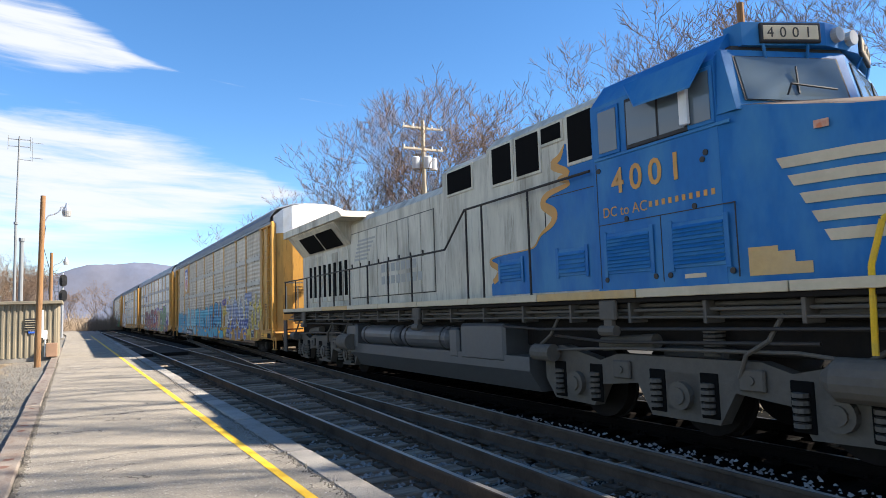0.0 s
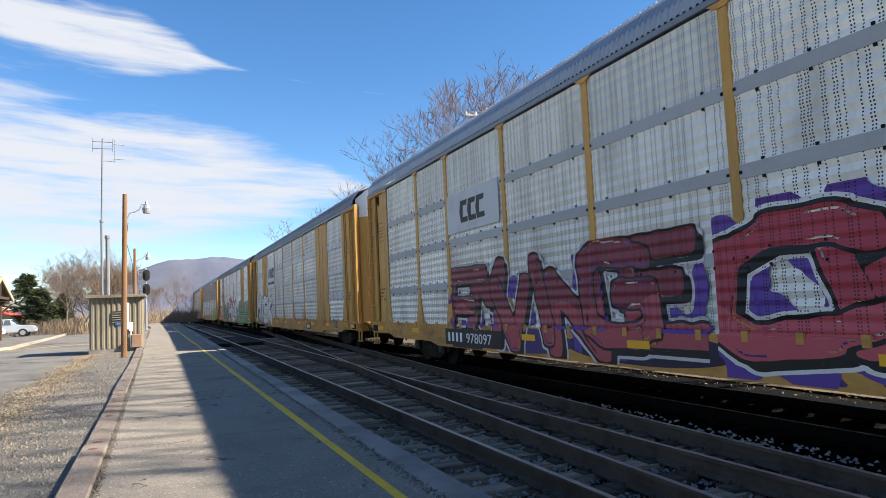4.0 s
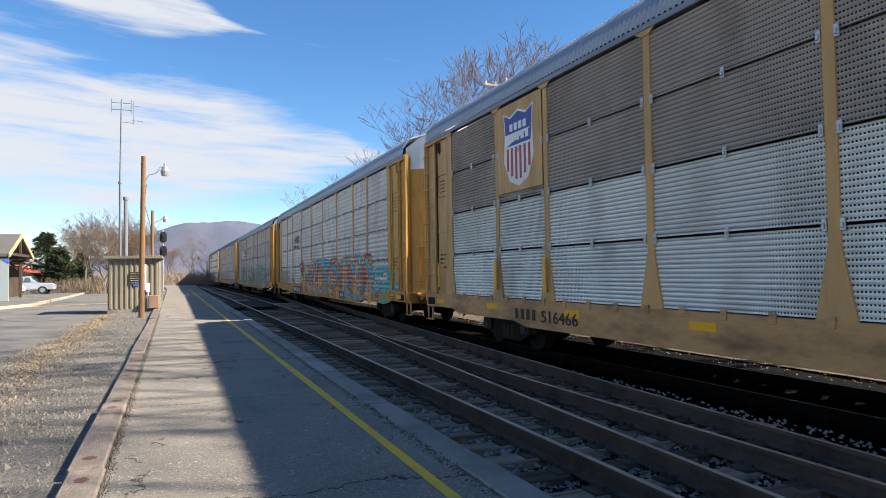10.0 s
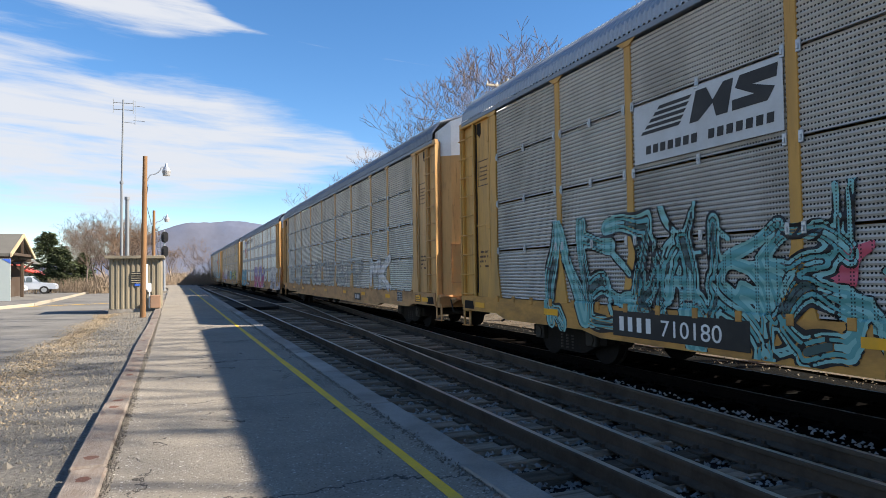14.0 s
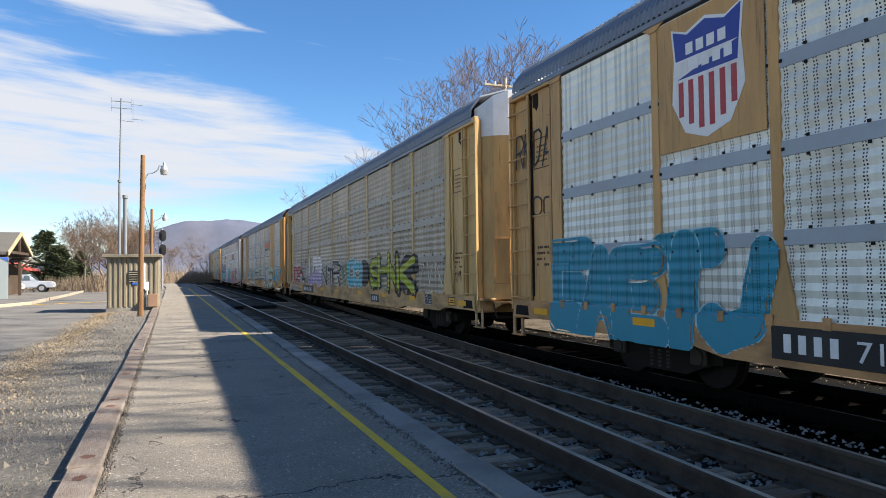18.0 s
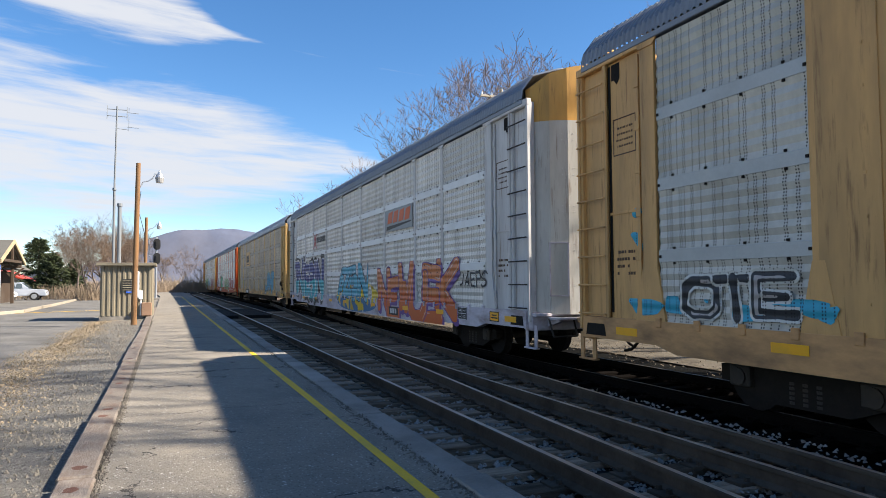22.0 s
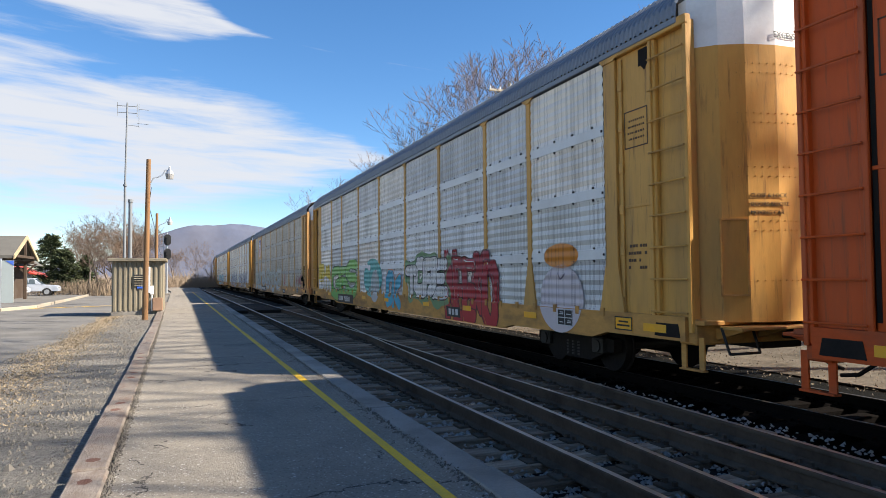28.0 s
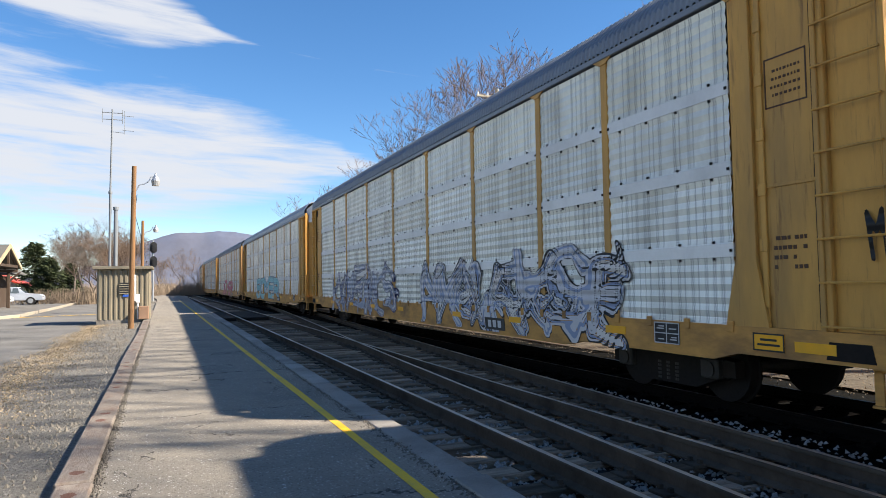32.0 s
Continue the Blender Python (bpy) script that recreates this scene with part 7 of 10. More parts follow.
    # a round green emblem on the end panel
    disc(c[9], "emblem_ring", 12.66, 11.98, 3.68, 4.48, (0.08, 0.20, 0.17), 0.004, 0.03, 70)
    disc(c[9], "emblem_field", 12.54, 12.10, 3.82, 4.34, (0.36, 0.40, 0.36), 0.007, 0.08, 71)
    disc(c[9], "emblem_mark", 12.46, 12.18, 3.95, 4.22, (0.60, 0.62, 0.60), 0.010, 0.5, 72)
    cloud_patch(c[9], 1.0, -0.4, 1.1, 2.0, SAGE, 97, 0.1)
    number_plate_on(c[9], "711142", 9.4, 6.9, 0.74, 0.94)
    # eleventh
    g(c[10], "ALPH", 9.2, -2.6, 0.66, 2.1, (0.50, 0.53, 0.50), (0.06, 0.13, 0.09), second=(0.42, 0.47, 0.43), shadow=(0.035, 0.05, 0.045), wild=0.9, seed=101, thick=0.55, edging=0.03)
    g(c[10], "OS", -3.0, -7.2, 0.64, 2.3, (0.52, 0.56, 0.54), (0.03, 0.20, 0.12), second=(0.44, 0.50, 0.46), shadow=(0.03, 0.05, 0.045), wild=1.0, seed=102, thick=0.62, edging=0.04)
    for k in range(7):
        cloud_patch(c[10], -7.2 - 0.6 * k, -8.6 - 0.6 * k, 1.1 + 0.22 * (k % 3), 1.5 + 0.22 * (k % 3), SKY, 110 + k, -0.1)
    for k in range(6):
        cloud_patch(c[10], 6.0 - 2.2 * k, 4.2 - 2.2 * k, 1.3 + 0.2 * (k % 2), 1.8 + 0.2 * (k % 2), SKY, 120 + k, -0.3)
    g(c[10], "OTE", 12.4, 10.7, 1.16, 1.72, (0.03, 0.035, 0.045), (0.50, 0.55, 0.58), wild=0.5, seed=7, thick=0.8)
    for k in range(5):
        cloud_patch(c[10], 13.9 - 0.85 * k, 12.7 - 0.85 * k, 1.14 + 0.05 * (k % 2), 1.40 + 0.05 * (k % 2), SKY, 170 + k, -0.05)
    for k in range(3):
        cloud_patch(c[10], 13.75 - 0.1 * k, 13.35 - 0.1 * k, 1.5 + 0.35 * k, 2.0 + 0.35 * k, SKY, 180 + k, -0.15)
    plate(c[10], "board", -4.4, -6.95, 3.2, 3.95, M_BOARD_DULL)
    flat_shape(c[10], "swoosh", [(-4.55, 3.24), (-6.85, 3.3600000000000003), (-6.85, 3.4000000000000004), (-4.62, 3.3600000000000003)], M_BLACK, 0.016)
    for k in range(4):
        flat_shape(c[10], "bar", [(-4.66 - 0.54 * k, 3.44), (-5.08 - 0.54 * k, 3.46), (-5.20 - 0.54 * k, 3.84), (-4.80 - 0.54 * k, 3.80)], M_MARK_ORANGE, 0.018)
    number_plate_on(c[10], "690478", 9.2, 6.8, 0.66, 0.85, False)
    # twelfth
    g(c[11], "NEWUEK", -2.5, -8.8, 0.62, 2.0, (0.52, 0.12, 0.03), (0.12, 0.06, 0.28), second=(0.54, 0.18, 0.06), shadow=(0.12, 0.06, 0.28), wild=1.1, square=True, seed=131, thick=0.9, edging=0.035)
    cloud_patch(c[11], 3.5, -2.6, 0.6, 1.7, YELLOW, 132, 0.0)
    g(c[11], "AZEMN", 3.0, -1.0, 1.0, 2.1, (0.06, 0.36, 0.55), BLACK, wild=1.3, square=True, seed=133, thick=1.1)
    cloud_patch(c[11], 3.2, -2.4, 0.58, 1.15, (0.02, 0.13, 0.32), 134, 0.8)
    g(c[11], "TNIESIN", 13.0, 6.3, 0.95, 2.5, (0.05, 0.38, 0.48), (0.60, 0.64, 0.70), second=(0.03, 0.045, 0.22), halo=BLACK, wild=1.2, square=True, seed=135, thick=1.1, edging=0.045)
    scrawl(c[11], "JAEPS", -8.97, -10.5, 1.5, 1.9, BLACK, 9)
    plate(c[11], "board", -4.4, -6.95, 3.15, 3.8, M_BOARD_DULL)
    flat_shape(c[11], "swoosh", [(-4.55, 3.19), (-6.85, 3.31), (-6.85, 3.35), (-4.62, 3.31)], M_BLACK, 0.016)
    for k in range(4):
        flat_shape(c[11], "bar", [(-4.66 - 0.54 * k, 3.38), (-5.08 - 0.54 * k, 3.40), (-5.20 - 0.54 * k, 3.74), (-4.80 - 0.54 * k, 3.71)], M_MARK_ORANGE, 0.018)
    for s in (-1, 1):
        flat_shape(c[11], "mark", [(6.95, 3.5 - 0.35 * s), (6.8, 3.5 - 0.35 * s), (6.2, 3.5 + 0.32 * s), (6.35, 3.5 + 0.32 * s)], M_MARK_RED, 0.018 + 0.002 * s)
    for k in range(9):
        flat_shape(c[11], "bar", [(6.1 - 0.19 * k, 3.42), (5.97 - 0.19 * k, 3.42), (5.96 - 0.19 * k, 3.66), (6.09 - 0.19 * k, 3.66)], M_BLACK, 0.018)
    number_plate_on(c[11], "300125", 9.0, 6.4, 0.70, 0.92, False, M_BLACK)
    # thirteenth
    g(c[12], "JANT", -4.2, -7.8, 1.02, 2.15, (0.03, 0.26, 0.48), BLACK, rim=(0.16, 0.36, 0.28), wild=0.8, seed=141, thick=1.35)
    g(c[12], "ONOM", 6.3, -3.8, 1.12, 2.4, None, (0.42, 0.40, 0.33), rim=(0.36, 0.31, 0.18), wild=0.35, seed=144, thick=1.2, edging=0.055)
    cloud_patch(c[12], 12.3, 9.2, 1.5, 1.85, GREEN, 143, -0.35)
    plate(c[12], "board", 7.02, 4.34, 3.0, 4.15, PAINT["pale"])
    for k in range(3):
        flat_shape(c[12], "mark", [(6.5 - 0.58 * k, 3.3), (6.04 - 0.58 * k, 3.3), (5.98 - 0.58 * k, 3.88), (6.44 - 0.58 * k, 3.88)], M_BLACK, 0.018)
    flat_shape(c[12], "bar", [(6.5, 3.10), (4.8, 3.10), (4.8, 3.17), (6.5, 3.17)], M_BLACK, 0.018)
    number_plate_on(c[12], "160608", 7.6, 5.6, 0.82, 1.04)
    # fourteenth
    g(c[13], "ANTF", 13.0, 10.7, 1.12, 1.7, (0.45, 0.50, 0.58), BLACK, wild=0.4, seed=151, thick=0.9, halo=(0.48, 0.52, 0.60))
    scrawl(c[13], "PBT", 11.4, 10.3, 1.8, 2.2, BLACK, 5, 0.035)
    cloud_patch(c[13], 8.1, 6.9, 0.95, 2.0, PINK, 152, 0.7)
    g(c[13], "SZ", 7.4, 4.4, 1.05, 2.15, (0.06, 0.38, 0.20), BLACK, wild=1.0, seed=153, thick=1.6)
    scrawl(c[13], "XN", 8.3, 5.2, 2.0, 2.6, BLACK, 6, 0.06)
    g(c[13], "GRES", 1.6, -3.6, 0.9, 2.0, GREEN, (0.10, 0.22, 0.12), second=(0.30, 0.45, 0.25), wild=1.0, seed=154)
    g(c[13], "RODY", -4.2, -9.0, 0.9, 2.0, (0.42, 0.20, 0.22), RED, wild=1.0, seed=155)
    number_plate_on(c[13], "302887", 8.2, 5.5, 0.68, 0.98)
    # fifteenth
    g(c[14], "GES", 9.9, 5.7, 0.75, 2.1, (0.13, 0.42, 0.10), (0.02, 0.06, 0.02), second=(0.20, 0.50, 0.12), wild=1.2, square=True, seed=161, thick=1.0)
    g(c[14], "EVA", 12.9, 10.4, 1.1, 2.1, WHITE, YELLOW, second=YELLOW, wild=0.5, seed=162, thick=1.4)
    cloud_patch(c[14], 4.6, 2.1, 0.9, 2.3, (0.10, 0.42, 0.44), 163, 0.7)
    cloud_patch(c[14], 3.6, 2.4, 0.75, 1.9, (0.42, 0.45, 0.50), 164, 2.0)
    g(c[14], "OK", 1.6, 0.2, 0.75, 1.8, SKY, (0.50, 0.18, 0.05), wild=0.9, seed=165, thick=1.2)
    g(c[14], "TOBE", -0.5, -3.6, 1.1, 2.0, WHITE, BLACK, halo=SAGE, wild=0.6, seed=166, thick=1.3)
    g(c[14], "NEEKO", -3.7, -6.5, 0.66, 2.1, RED, (0.08, 0.012, 0.02), second=(0.30, 0.02, 0.035), rim=None, wild=0.9, square=True, seed=167, thick=1.4)
    cloud_patch(c[14], -8.35, -9.85, 0.62, 1.85, (0.52, 0.50, 0.58), 168, 2.0)
    for k in range(5):
        scrawl(c[14], "IVI", -8.55, -9.65, 0.85 + 0.17 * k, 1.02 + 0.17 * k, (0.10, 0.08, 0.14), 260 + k, 0.014)
    cloud_patch(c[14], -8.5, -9.7, 1.75, 2.2, (0.58, 0.22, 0.03), 169, 2.0)
    number_plate_on(c[14], "702511", 8.6, 6.2, 0.68, 0.88)
    # sixteenth
    g(c[15], "CAVE", 11.8, 8.1, 0.70, 2.15, (0.36, 0.45, 0.50), (0.12, 0.17, 0.21), second=(0.40, 0.48, 0.46), wild=0.8, seed=171, thick=0.85, edging=0.03)
    g(c[15], "RNSTOKE", 7.6, -2.6, 0.70, 2.15, (0.37, 0.46, 0.55), (0.10, 0.14, 0.18), second=(0.40, 0.48, 0.52), rim=(0.36, 0.42, 0.36), wild=0.9, seed=172, thick=0.62, edging=0.022)
    scrawl(c[15], "WVNEK", -8.6, -11.2, 1.22, 1.80, (0.30, 0.105, 0.11), 173, 0.04)
    cloud_patch(c[15], -9.0, -11.4, 1.15, 1.75, (0.33, 0.10, 0.10), 174, -0.35)
    scrawl(c[15], "RAV", -10.4, -11.6, 0.78, 1.08, (0.30, 0.09, 0.09), 175, 0.03)
    scrawl(c[15], "BON", -4.0, -4.6, 1.2, 1.8, RED, 12)
    shield(c[15], 8.1, 3.3, 4.72)
    number_plate_on(c[15], "995460", 7.4, 5.0, 0.70, 0.92)
    # seventeenth
    wild(c[16], "KVAEWKS", 10.4, 2.4, 0.66, 2.1, (0.46, 0.50, 0.60), (0.25, 0.32, 0.48), WHITE, 181, line=NAVY, thick=0.9)
    wild(c[16], "MXAWRKSE", 0.0, -8.4, 0.72, 2.05, (0.50, 0.54, 0.63), (0.22, 0.30, 0.50), WHITE, 182, thick=1.25)
    scrawl(c[16], "MOE", -12.0, -12.6, 1.75, 2.25, BLACK, 13)
    # far cars
    for k in (17, 18, 20):
        g(c[k], "SOMER", 6.0, -4.0, 0.7, 2.0, LBLUE if k != 18 else PINK, NAVY, wild=1.0, seed=190 + k)


TRAIN = []


def build_train():
    cars = []
    for k, spec in enumerate(SPECS):
        spec["seed"] = 500 + k
        car = auto_rack(spec)
        COVERS[car.name] = [BAYS[i] for i in spec.get("solid", ())]
        cars.append(car)
        TRAIN.append((car, FIRST_GAP + CAR_LENGTH * (k + 0.5), 9.75))
    paint_cars(cars)


build_train()


# ---------------------------------------------------------------- the locomotive
M_LOCO_BLUE = mat("loco_blue", (0.006, 0.128, 0.36), 0.5, grain=(8, 0.2), stain=(1.3, 0.22), dirt=(0.055, 0.215, 0.39), dirt_amount=0.8, bump=0.08, stretch=(1, 1, 0.4), spec=0.22)
M_LOCO_GREY = mat("loco_grey", (0.57, 0.53, 0.43), 0.55, grain=(9, 0.2), stain=(1.6, 0.25), dirt=(0.19, 0.165, 0.125), dirt_amount=0.75, bump=0.1, stretch=(1, 1, 0.25))
M_LOCO_CREAM = mat("loco_cream", (0.58, 0.48, 0.33), 0.55, grain=(12, 0.12), stain=(1.2, 0.3), dirt=(0.30, 0.22, 0.13), dirt_amount=0.5, bump=0.08)
M_LOCO_ORANGE = mat("loco_orange", (0.60, 0.29, 0.07), 0.55, grain=(12, 0.12), stain=(1.2, 0.3), dirt=(0.40, 0.27, 0.15), dirt_amount=0.5, bump=0.05)
M_EDGE_TAN = mat("edge_tan", (0.56, 0.36, 0.15), 0.6, grain=(12, 0.2), stain=(1.2, 0.3), dirt=(0.46, 0.36, 0.24), dirt_amount=0.7, bump=0.05)
M_LOCO_BLACK = mat("loco_black", (0.036, 0.034, 0.033), 0.6, 0.1, grain=(12, 0.2), stain=(1.2, 0.3), dirt=(0.075, 0.065, 0.055), dirt_amount=0.5, bump=0.15)
M_FADED = mat("faded_mark", (0.34, 0.345, 0.325), 0.55, grain=(9, 0.2), stain=(2.0, 0.2), dirt=(0.33, 0.32, 0.28), dirt_amount=0.8, bump=0.05)
M_TRUCK = mat("truck_grey", (0.105, 0.092, 0.077), 0.8, grain=(10, 0.3), stain=(1.6, 0.3), dirt=(0.15, 0.12, 0.09), dirt_amount=0.6, bump=0.25)
M_TANK = mat("tank_grey", (0.10, 0.103, 0.107), 0.45, 0.2, grain=(10, 0.15), stain=(1.0, 0.3), dirt=(0.10, 0.09, 0.08), dirt_amount=0.5, bump=0.1)
M_GLASS = bpy.data.materials.new("cab_glass")
M_GLASS.use_nodes = True
_g = M_GLASS.node_tree.nodes["Principled BSDF"]
_g.inputs["Base Color"].default_value = (0.10, 0.13, 0.15, 1)
_g.inputs["Roughness"].default_value = 0.06
_g.inputs["Specular IOR Level"].default_value = 0.7
rust_streaks(M_LOCO_GREY, (0.13, 0.105, 0.08, 1), 0.75)
M_NOSE_TOP = mat("nose_top", (0.115, 0.085, 0.065), 0.75, grain=(12, 0.2), stain=(1.2, 0.3), dirt=(0.06, 0.05, 0.045), dirt_amount=0.6, bump=0.1)
M_STICKER = mat("sticker", (0.62, 0.38, 0.27), 0.5, grain=(20, 0.1), stain=(8, 0.2), dirt=(0.55, 0.12, 0.03), dirt_amount=0.8, bump=0.0)
# for solid plates: the shade inside grilles and openings is this near-black colour
M_VOID_SHADE = mat("opening_shade", (0.007, 0.007, 0.007), 0.95, grain=(20, 0.2), bump=0.0, spec=0.05, dirt=(0.012, 0.011, 0.010))
M_LIGHT = mat("lamp_lens", (0.38, 0.38, 0.37), 0.15, grain=(20, 0.02), bump=0.0)


def louvres(parent, x, y0, y1, z0, z1, n, material):
    """A framed panel of level slats."""
    root = new("louvre")
    root.parent = parent
    bm = B()
    box(bm, x - 0.012, y0 - 0.04, z0 - 0.04, x, y1 + 0.04, z1 + 0.04, 0.006)
    part("louvre_plate", bm, material, root)
    bm = B()
    box(bm, x - 0.022, y0 - 0.07, z0 - 0.07, x - 0.010, y0 - 0.005, z1 + 0.07, 0.004)
    box(bm, x - 0.022, y1 + 0.005, z0 - 0.07, x - 0.010, y1 + 0.07, z1 + 0.07, 0.004)
    part("louvre_frame", bm, material, root)
    h = (z1 - z0) / n
    bm = B()
    prism(bm, ((0.0, -0.05 * h), (-0.020, -0.40 * h), (-0.024, -0.34 * h), (0.0, 0.42 * h)), "y", y0, y1)
    me = mesh_of("slat", bm, material)
    for k in range(n):
        share("slat", me, root, (x - 0.012, 0, z0 + (k + 0.5) * (z1 - z0) / n))
    return root


def loco_truck(loco, y):
    """A three-axle truck."""
    t = new("truck")
    t.parent = loco
    t.location = (0, y, 0)
    bm = B()
    prism(bm, ((-2.72, 0.55), (-2.72, 1.0), (-2.3, 1.06), (-1.45, 0.88), (-1.1, 0.98), (1.1, 0.98), (1.45, 0.88), (2.3, 1.06), (2.72, 1.0), (2.72, 0.55), (2.50, 0.27), (1.62, 0.24), (1.42, 0.55), (0.75, 0.62), (0.52, 0.24), (-0.52, 0.24), (-0.75, 0.62), (-1.42, 0.55), (-1.62, 0.24), (-2.50, 0.27)), "x", -1.30, -1.12)
    part("side_frame", bm, M_TRUCK, t)
    bm = B()
    prism(bm, ((-2.5, 0.65), (-2.4, 0.98), (2.4, 0.98), (2.5, 0.65)), "x", 1.12, 1.30)
    part("side_frame", bm, M_TRUCK, t)
    bm = B()
    box(bm, -1.1, -0.5, 0.7, 1.1, 0.5, 1.1, 0.04)
    part("bolster", bm, M_LOCO_BLACK, t)
    bm = B()
    rod(bm, (-0.10, 0, 0), (0.05, 0, 0), 0.53, n=24)
    rod(bm, (0.05, 0, 0), (0.08, 0, 0), 0.565, n=24)
    wheel = mesh_of("wheel", bm, M_UNDER)
    bm = B()
    rod(bm, (-0.16, 0, 0), (0.1, 0, 0), 0.17, n=14)
    rod(bm, (-0.19, 0, 0), (-0.16, 0, 0), 0.10, n=12)
    box(bm, -0.08, -0.27, -0.22, 0.1, 0.27, 0.30, 0.03)
    jb = mesh_of("axle_box", bm, M_TRUCK)
    bm = B()
    for k in range(5):
        rod(bm, (0, 0, k * 0.075), (0, 0, k * 0.075 + 0.045), 0.085, n=10)
    sp = mesh_of("coil_spring", bm, M_TRUCK)
    # a flat near-black plate stands for the shade in a spring pocket
    pocket = mesh_of("spring_pocket", box(B(), -1.315, -0.13, 0.30, -1.29, 0.13, 0.82, 0.01), M_VOID_SHADE)
    bm = B()
    rod(bm, (-0.72, 0, 0), (0.72, 0, 0), 0.10, n=10)
    axle = mesh_of("axle", bm, M_STEEL)
    for dy in (-1.95, 0.0, 1.95):
        share("axle", axle, t, (0, dy, 0.53))
        for s in (-1, 1):
            share("wheel", wheel, t, (s * 0.74, dy, 0.53), (0, 0, 0 if s < 0 else math.pi))
        share("axle_box", jb, t, (-1.22, dy, 0.53))
        share("coil_spring", sp, t, (-1.335, dy + 0.40, 0.36))
        share("coil_spring", sp, t, (-1.335, dy - 0.40, 0.36))
        for q in (-0.40, 0.40):
            share("spring_pocket", pocket, t, (0, dy + q, 0))
    bm = B()
    bent_rod(bm, ((-1.38, -2.4, 1.02), (-1.38, -1.6, 1.10), (-1.36, 1.0, 1.06), (-1.38, 2.3, 1.0)), 0.022)
    part("brake_pipe", bm, M_TRUCK, t)
    for dy in (-1.0, 1.0):
        bm = B()
        box(bm, -1.36, dy - 0.16, 0.66, -1.30, dy + 0.16, 0.90, 0.02)
        rod(bm, (-1.38, dy, 0.78), (-1.30, dy, 0.78), 0.05, n=8)
        part("shock_bracket", bm, M_TRUCK, t)
    bm = B()
    for k in range(6):
        rod(bm, (-1.05, -0.3, 1.0 + k * 0.055), (-1.05, -0.3, 1.035 + k * 0.055), 0.13, n=10)
    part("bolster_spring", bm, M_TRUCK, t)
    bm = B()
    rod(bm, (-1.22, 0.45, 1.16), (-1.22, 1.45, 1.10), 0.10, n=12)
    part("damper", bm, M_TRUCK, t)
    bm = B()
    rod(bm, (-1.46, -2.75, 0.88), (-1.46, -2.05, 0.88), 0.21, n=18)
    rod(bm, (-1.46, -2.05, 0.88), (-1.46, -1.9, 0.88), 0.21, 0.09, n=18)
    part("brake_cylinder", bm, M_TRUCK, t)
    bm = B()
    rod(bm, (-1.46, 2.3, 0.95), (-1.46, 2.75, 0.95), 0.13, n=14)
    part("brake_cylinder", bm, M_TRUCK, t)
    return t


def locomotive():
    """A six-axle diesel, nose to -y, with its middle at the origin: blue cab end fading by an orange zigzag into dusty grey."""
    L = empty("locomotive")
    tagged(L, "dusty grey and blue six-axle diesel freight locomotive with orange zigzag", "locomotive")
    # frame and walkway
    bm = B()
    box(bm, -1.12, -10.6, 1.42, 1.12, 10.75, 1.72, 0.02)
    box(bm, -1.50, -10.6, 1.66, 1.50, 10.75, 1.72, 0.01)
    box(bm, -0.9, -10.3, 1.0, 0.9, 10.4, 1.42, 0.02)
    part("frame", bm, M_UNDER, L)
    y = -10.4
    k = 0
    while y < 10.5:
        bm = B()
        box(bm, -1.56, y, 1.72, -1.46, min(y + 2.08, 10.7), 1.83, 0.008)
        part("walkway_edge", bm, M_LOCO_CREAM if k not in (2, 7) else M_EDGE_TAN, L)
        y += 2.1
        k += 1
    bm = B()
    box(bm, -1.47, -7.0, 1.73, 1.47, 10.7, 1.77)
    part("walkway", bm, M_LOCO_BLACK, L)
    # fuel tank, reservoirs, boxes
    bm = B()
    prism(bm, ((-1.38, 0.62), (-1.15, 0.28), (1.15, 0.28), (1.38, 0.62), (1.38, 0.85), (-1.38, 0.85)), "y", -3.6, 4.8)
    part("fuel_tank", bm, M_TANK, L)
    for y0, y1 in ((-0.8, 1.45), (1.65, 3.9)):
        bm = B()
        rod(bm, (-1.12, y0 + 0.1, 1.08), (-1.12, y1 - 0.1, 1.08), 0.24, n=20)
        rod(bm, (-1.12, y0, 1.08), (-1.12, y0 + 0.1, 1.08), 0.15, 0.24, n=20)
        rod(bm, (-1.12, y1 - 0.1, 1.08), (-1.12, y1, 1.08), 0.24, 0.15, n=20)
        tank = part("air_reservoir", bm, M_TANK, L, "rounded grey air reservoir", smooth=False)
        for yy in (y0 + 0.3, y1 - 0.3):
            bm = B()
            rod(bm, (-1.12, yy - 0.025, 1.08), (-1.12, yy + 0.025, 1.08), 0.25, n=20)
            part("strap", bm, M_LOCO_BLACK, tank)
    for y0, y1, z1 in ((4.05, 4.8, 1.35), (-2.9, -1.4, 1.38), (-1.3, -0.95, 1.3)):
        bm = B()
        box(bm, -1.40, y0, 0.72, -0.7, y1, z1, 0.05)
        part("equipment_box", bm, M_TANK, L)
    for pts in (((-1.45, -9.8, 1.36), (-1.45, -4.0, 1.30), (-1.45, -3.0, 1.34)), ((-1.42, 4.2, 1.34), (-1.42, 9.6, 1.36)), ((-1.40, -8.5, 1.20), (-1.40, -5.5, 1.14), (-1.3, -4.2, 1.2))):
        bm = B()
        bent_rod(bm, pts, 0.022)
        part("pipe", bm, M_STEEL, L)
    for x, z, r in ((-1.40, 1.56, 0.022), (-1.30, 1.62, 0.03), (-1.46, 1.47, 0.016), (-1.22, 1.50, 0.04)):
        part("pipe", rod(B(), (x, -9.9, z), (x, 10.2, z), r, n=8), M_TRUCK, L)
    hanger = mesh_of("pipe_hanger", box(B(), -1.48, -0.025, 1.40, -1.18, 0.025, 1.70, 0.006), M_TRUCK)
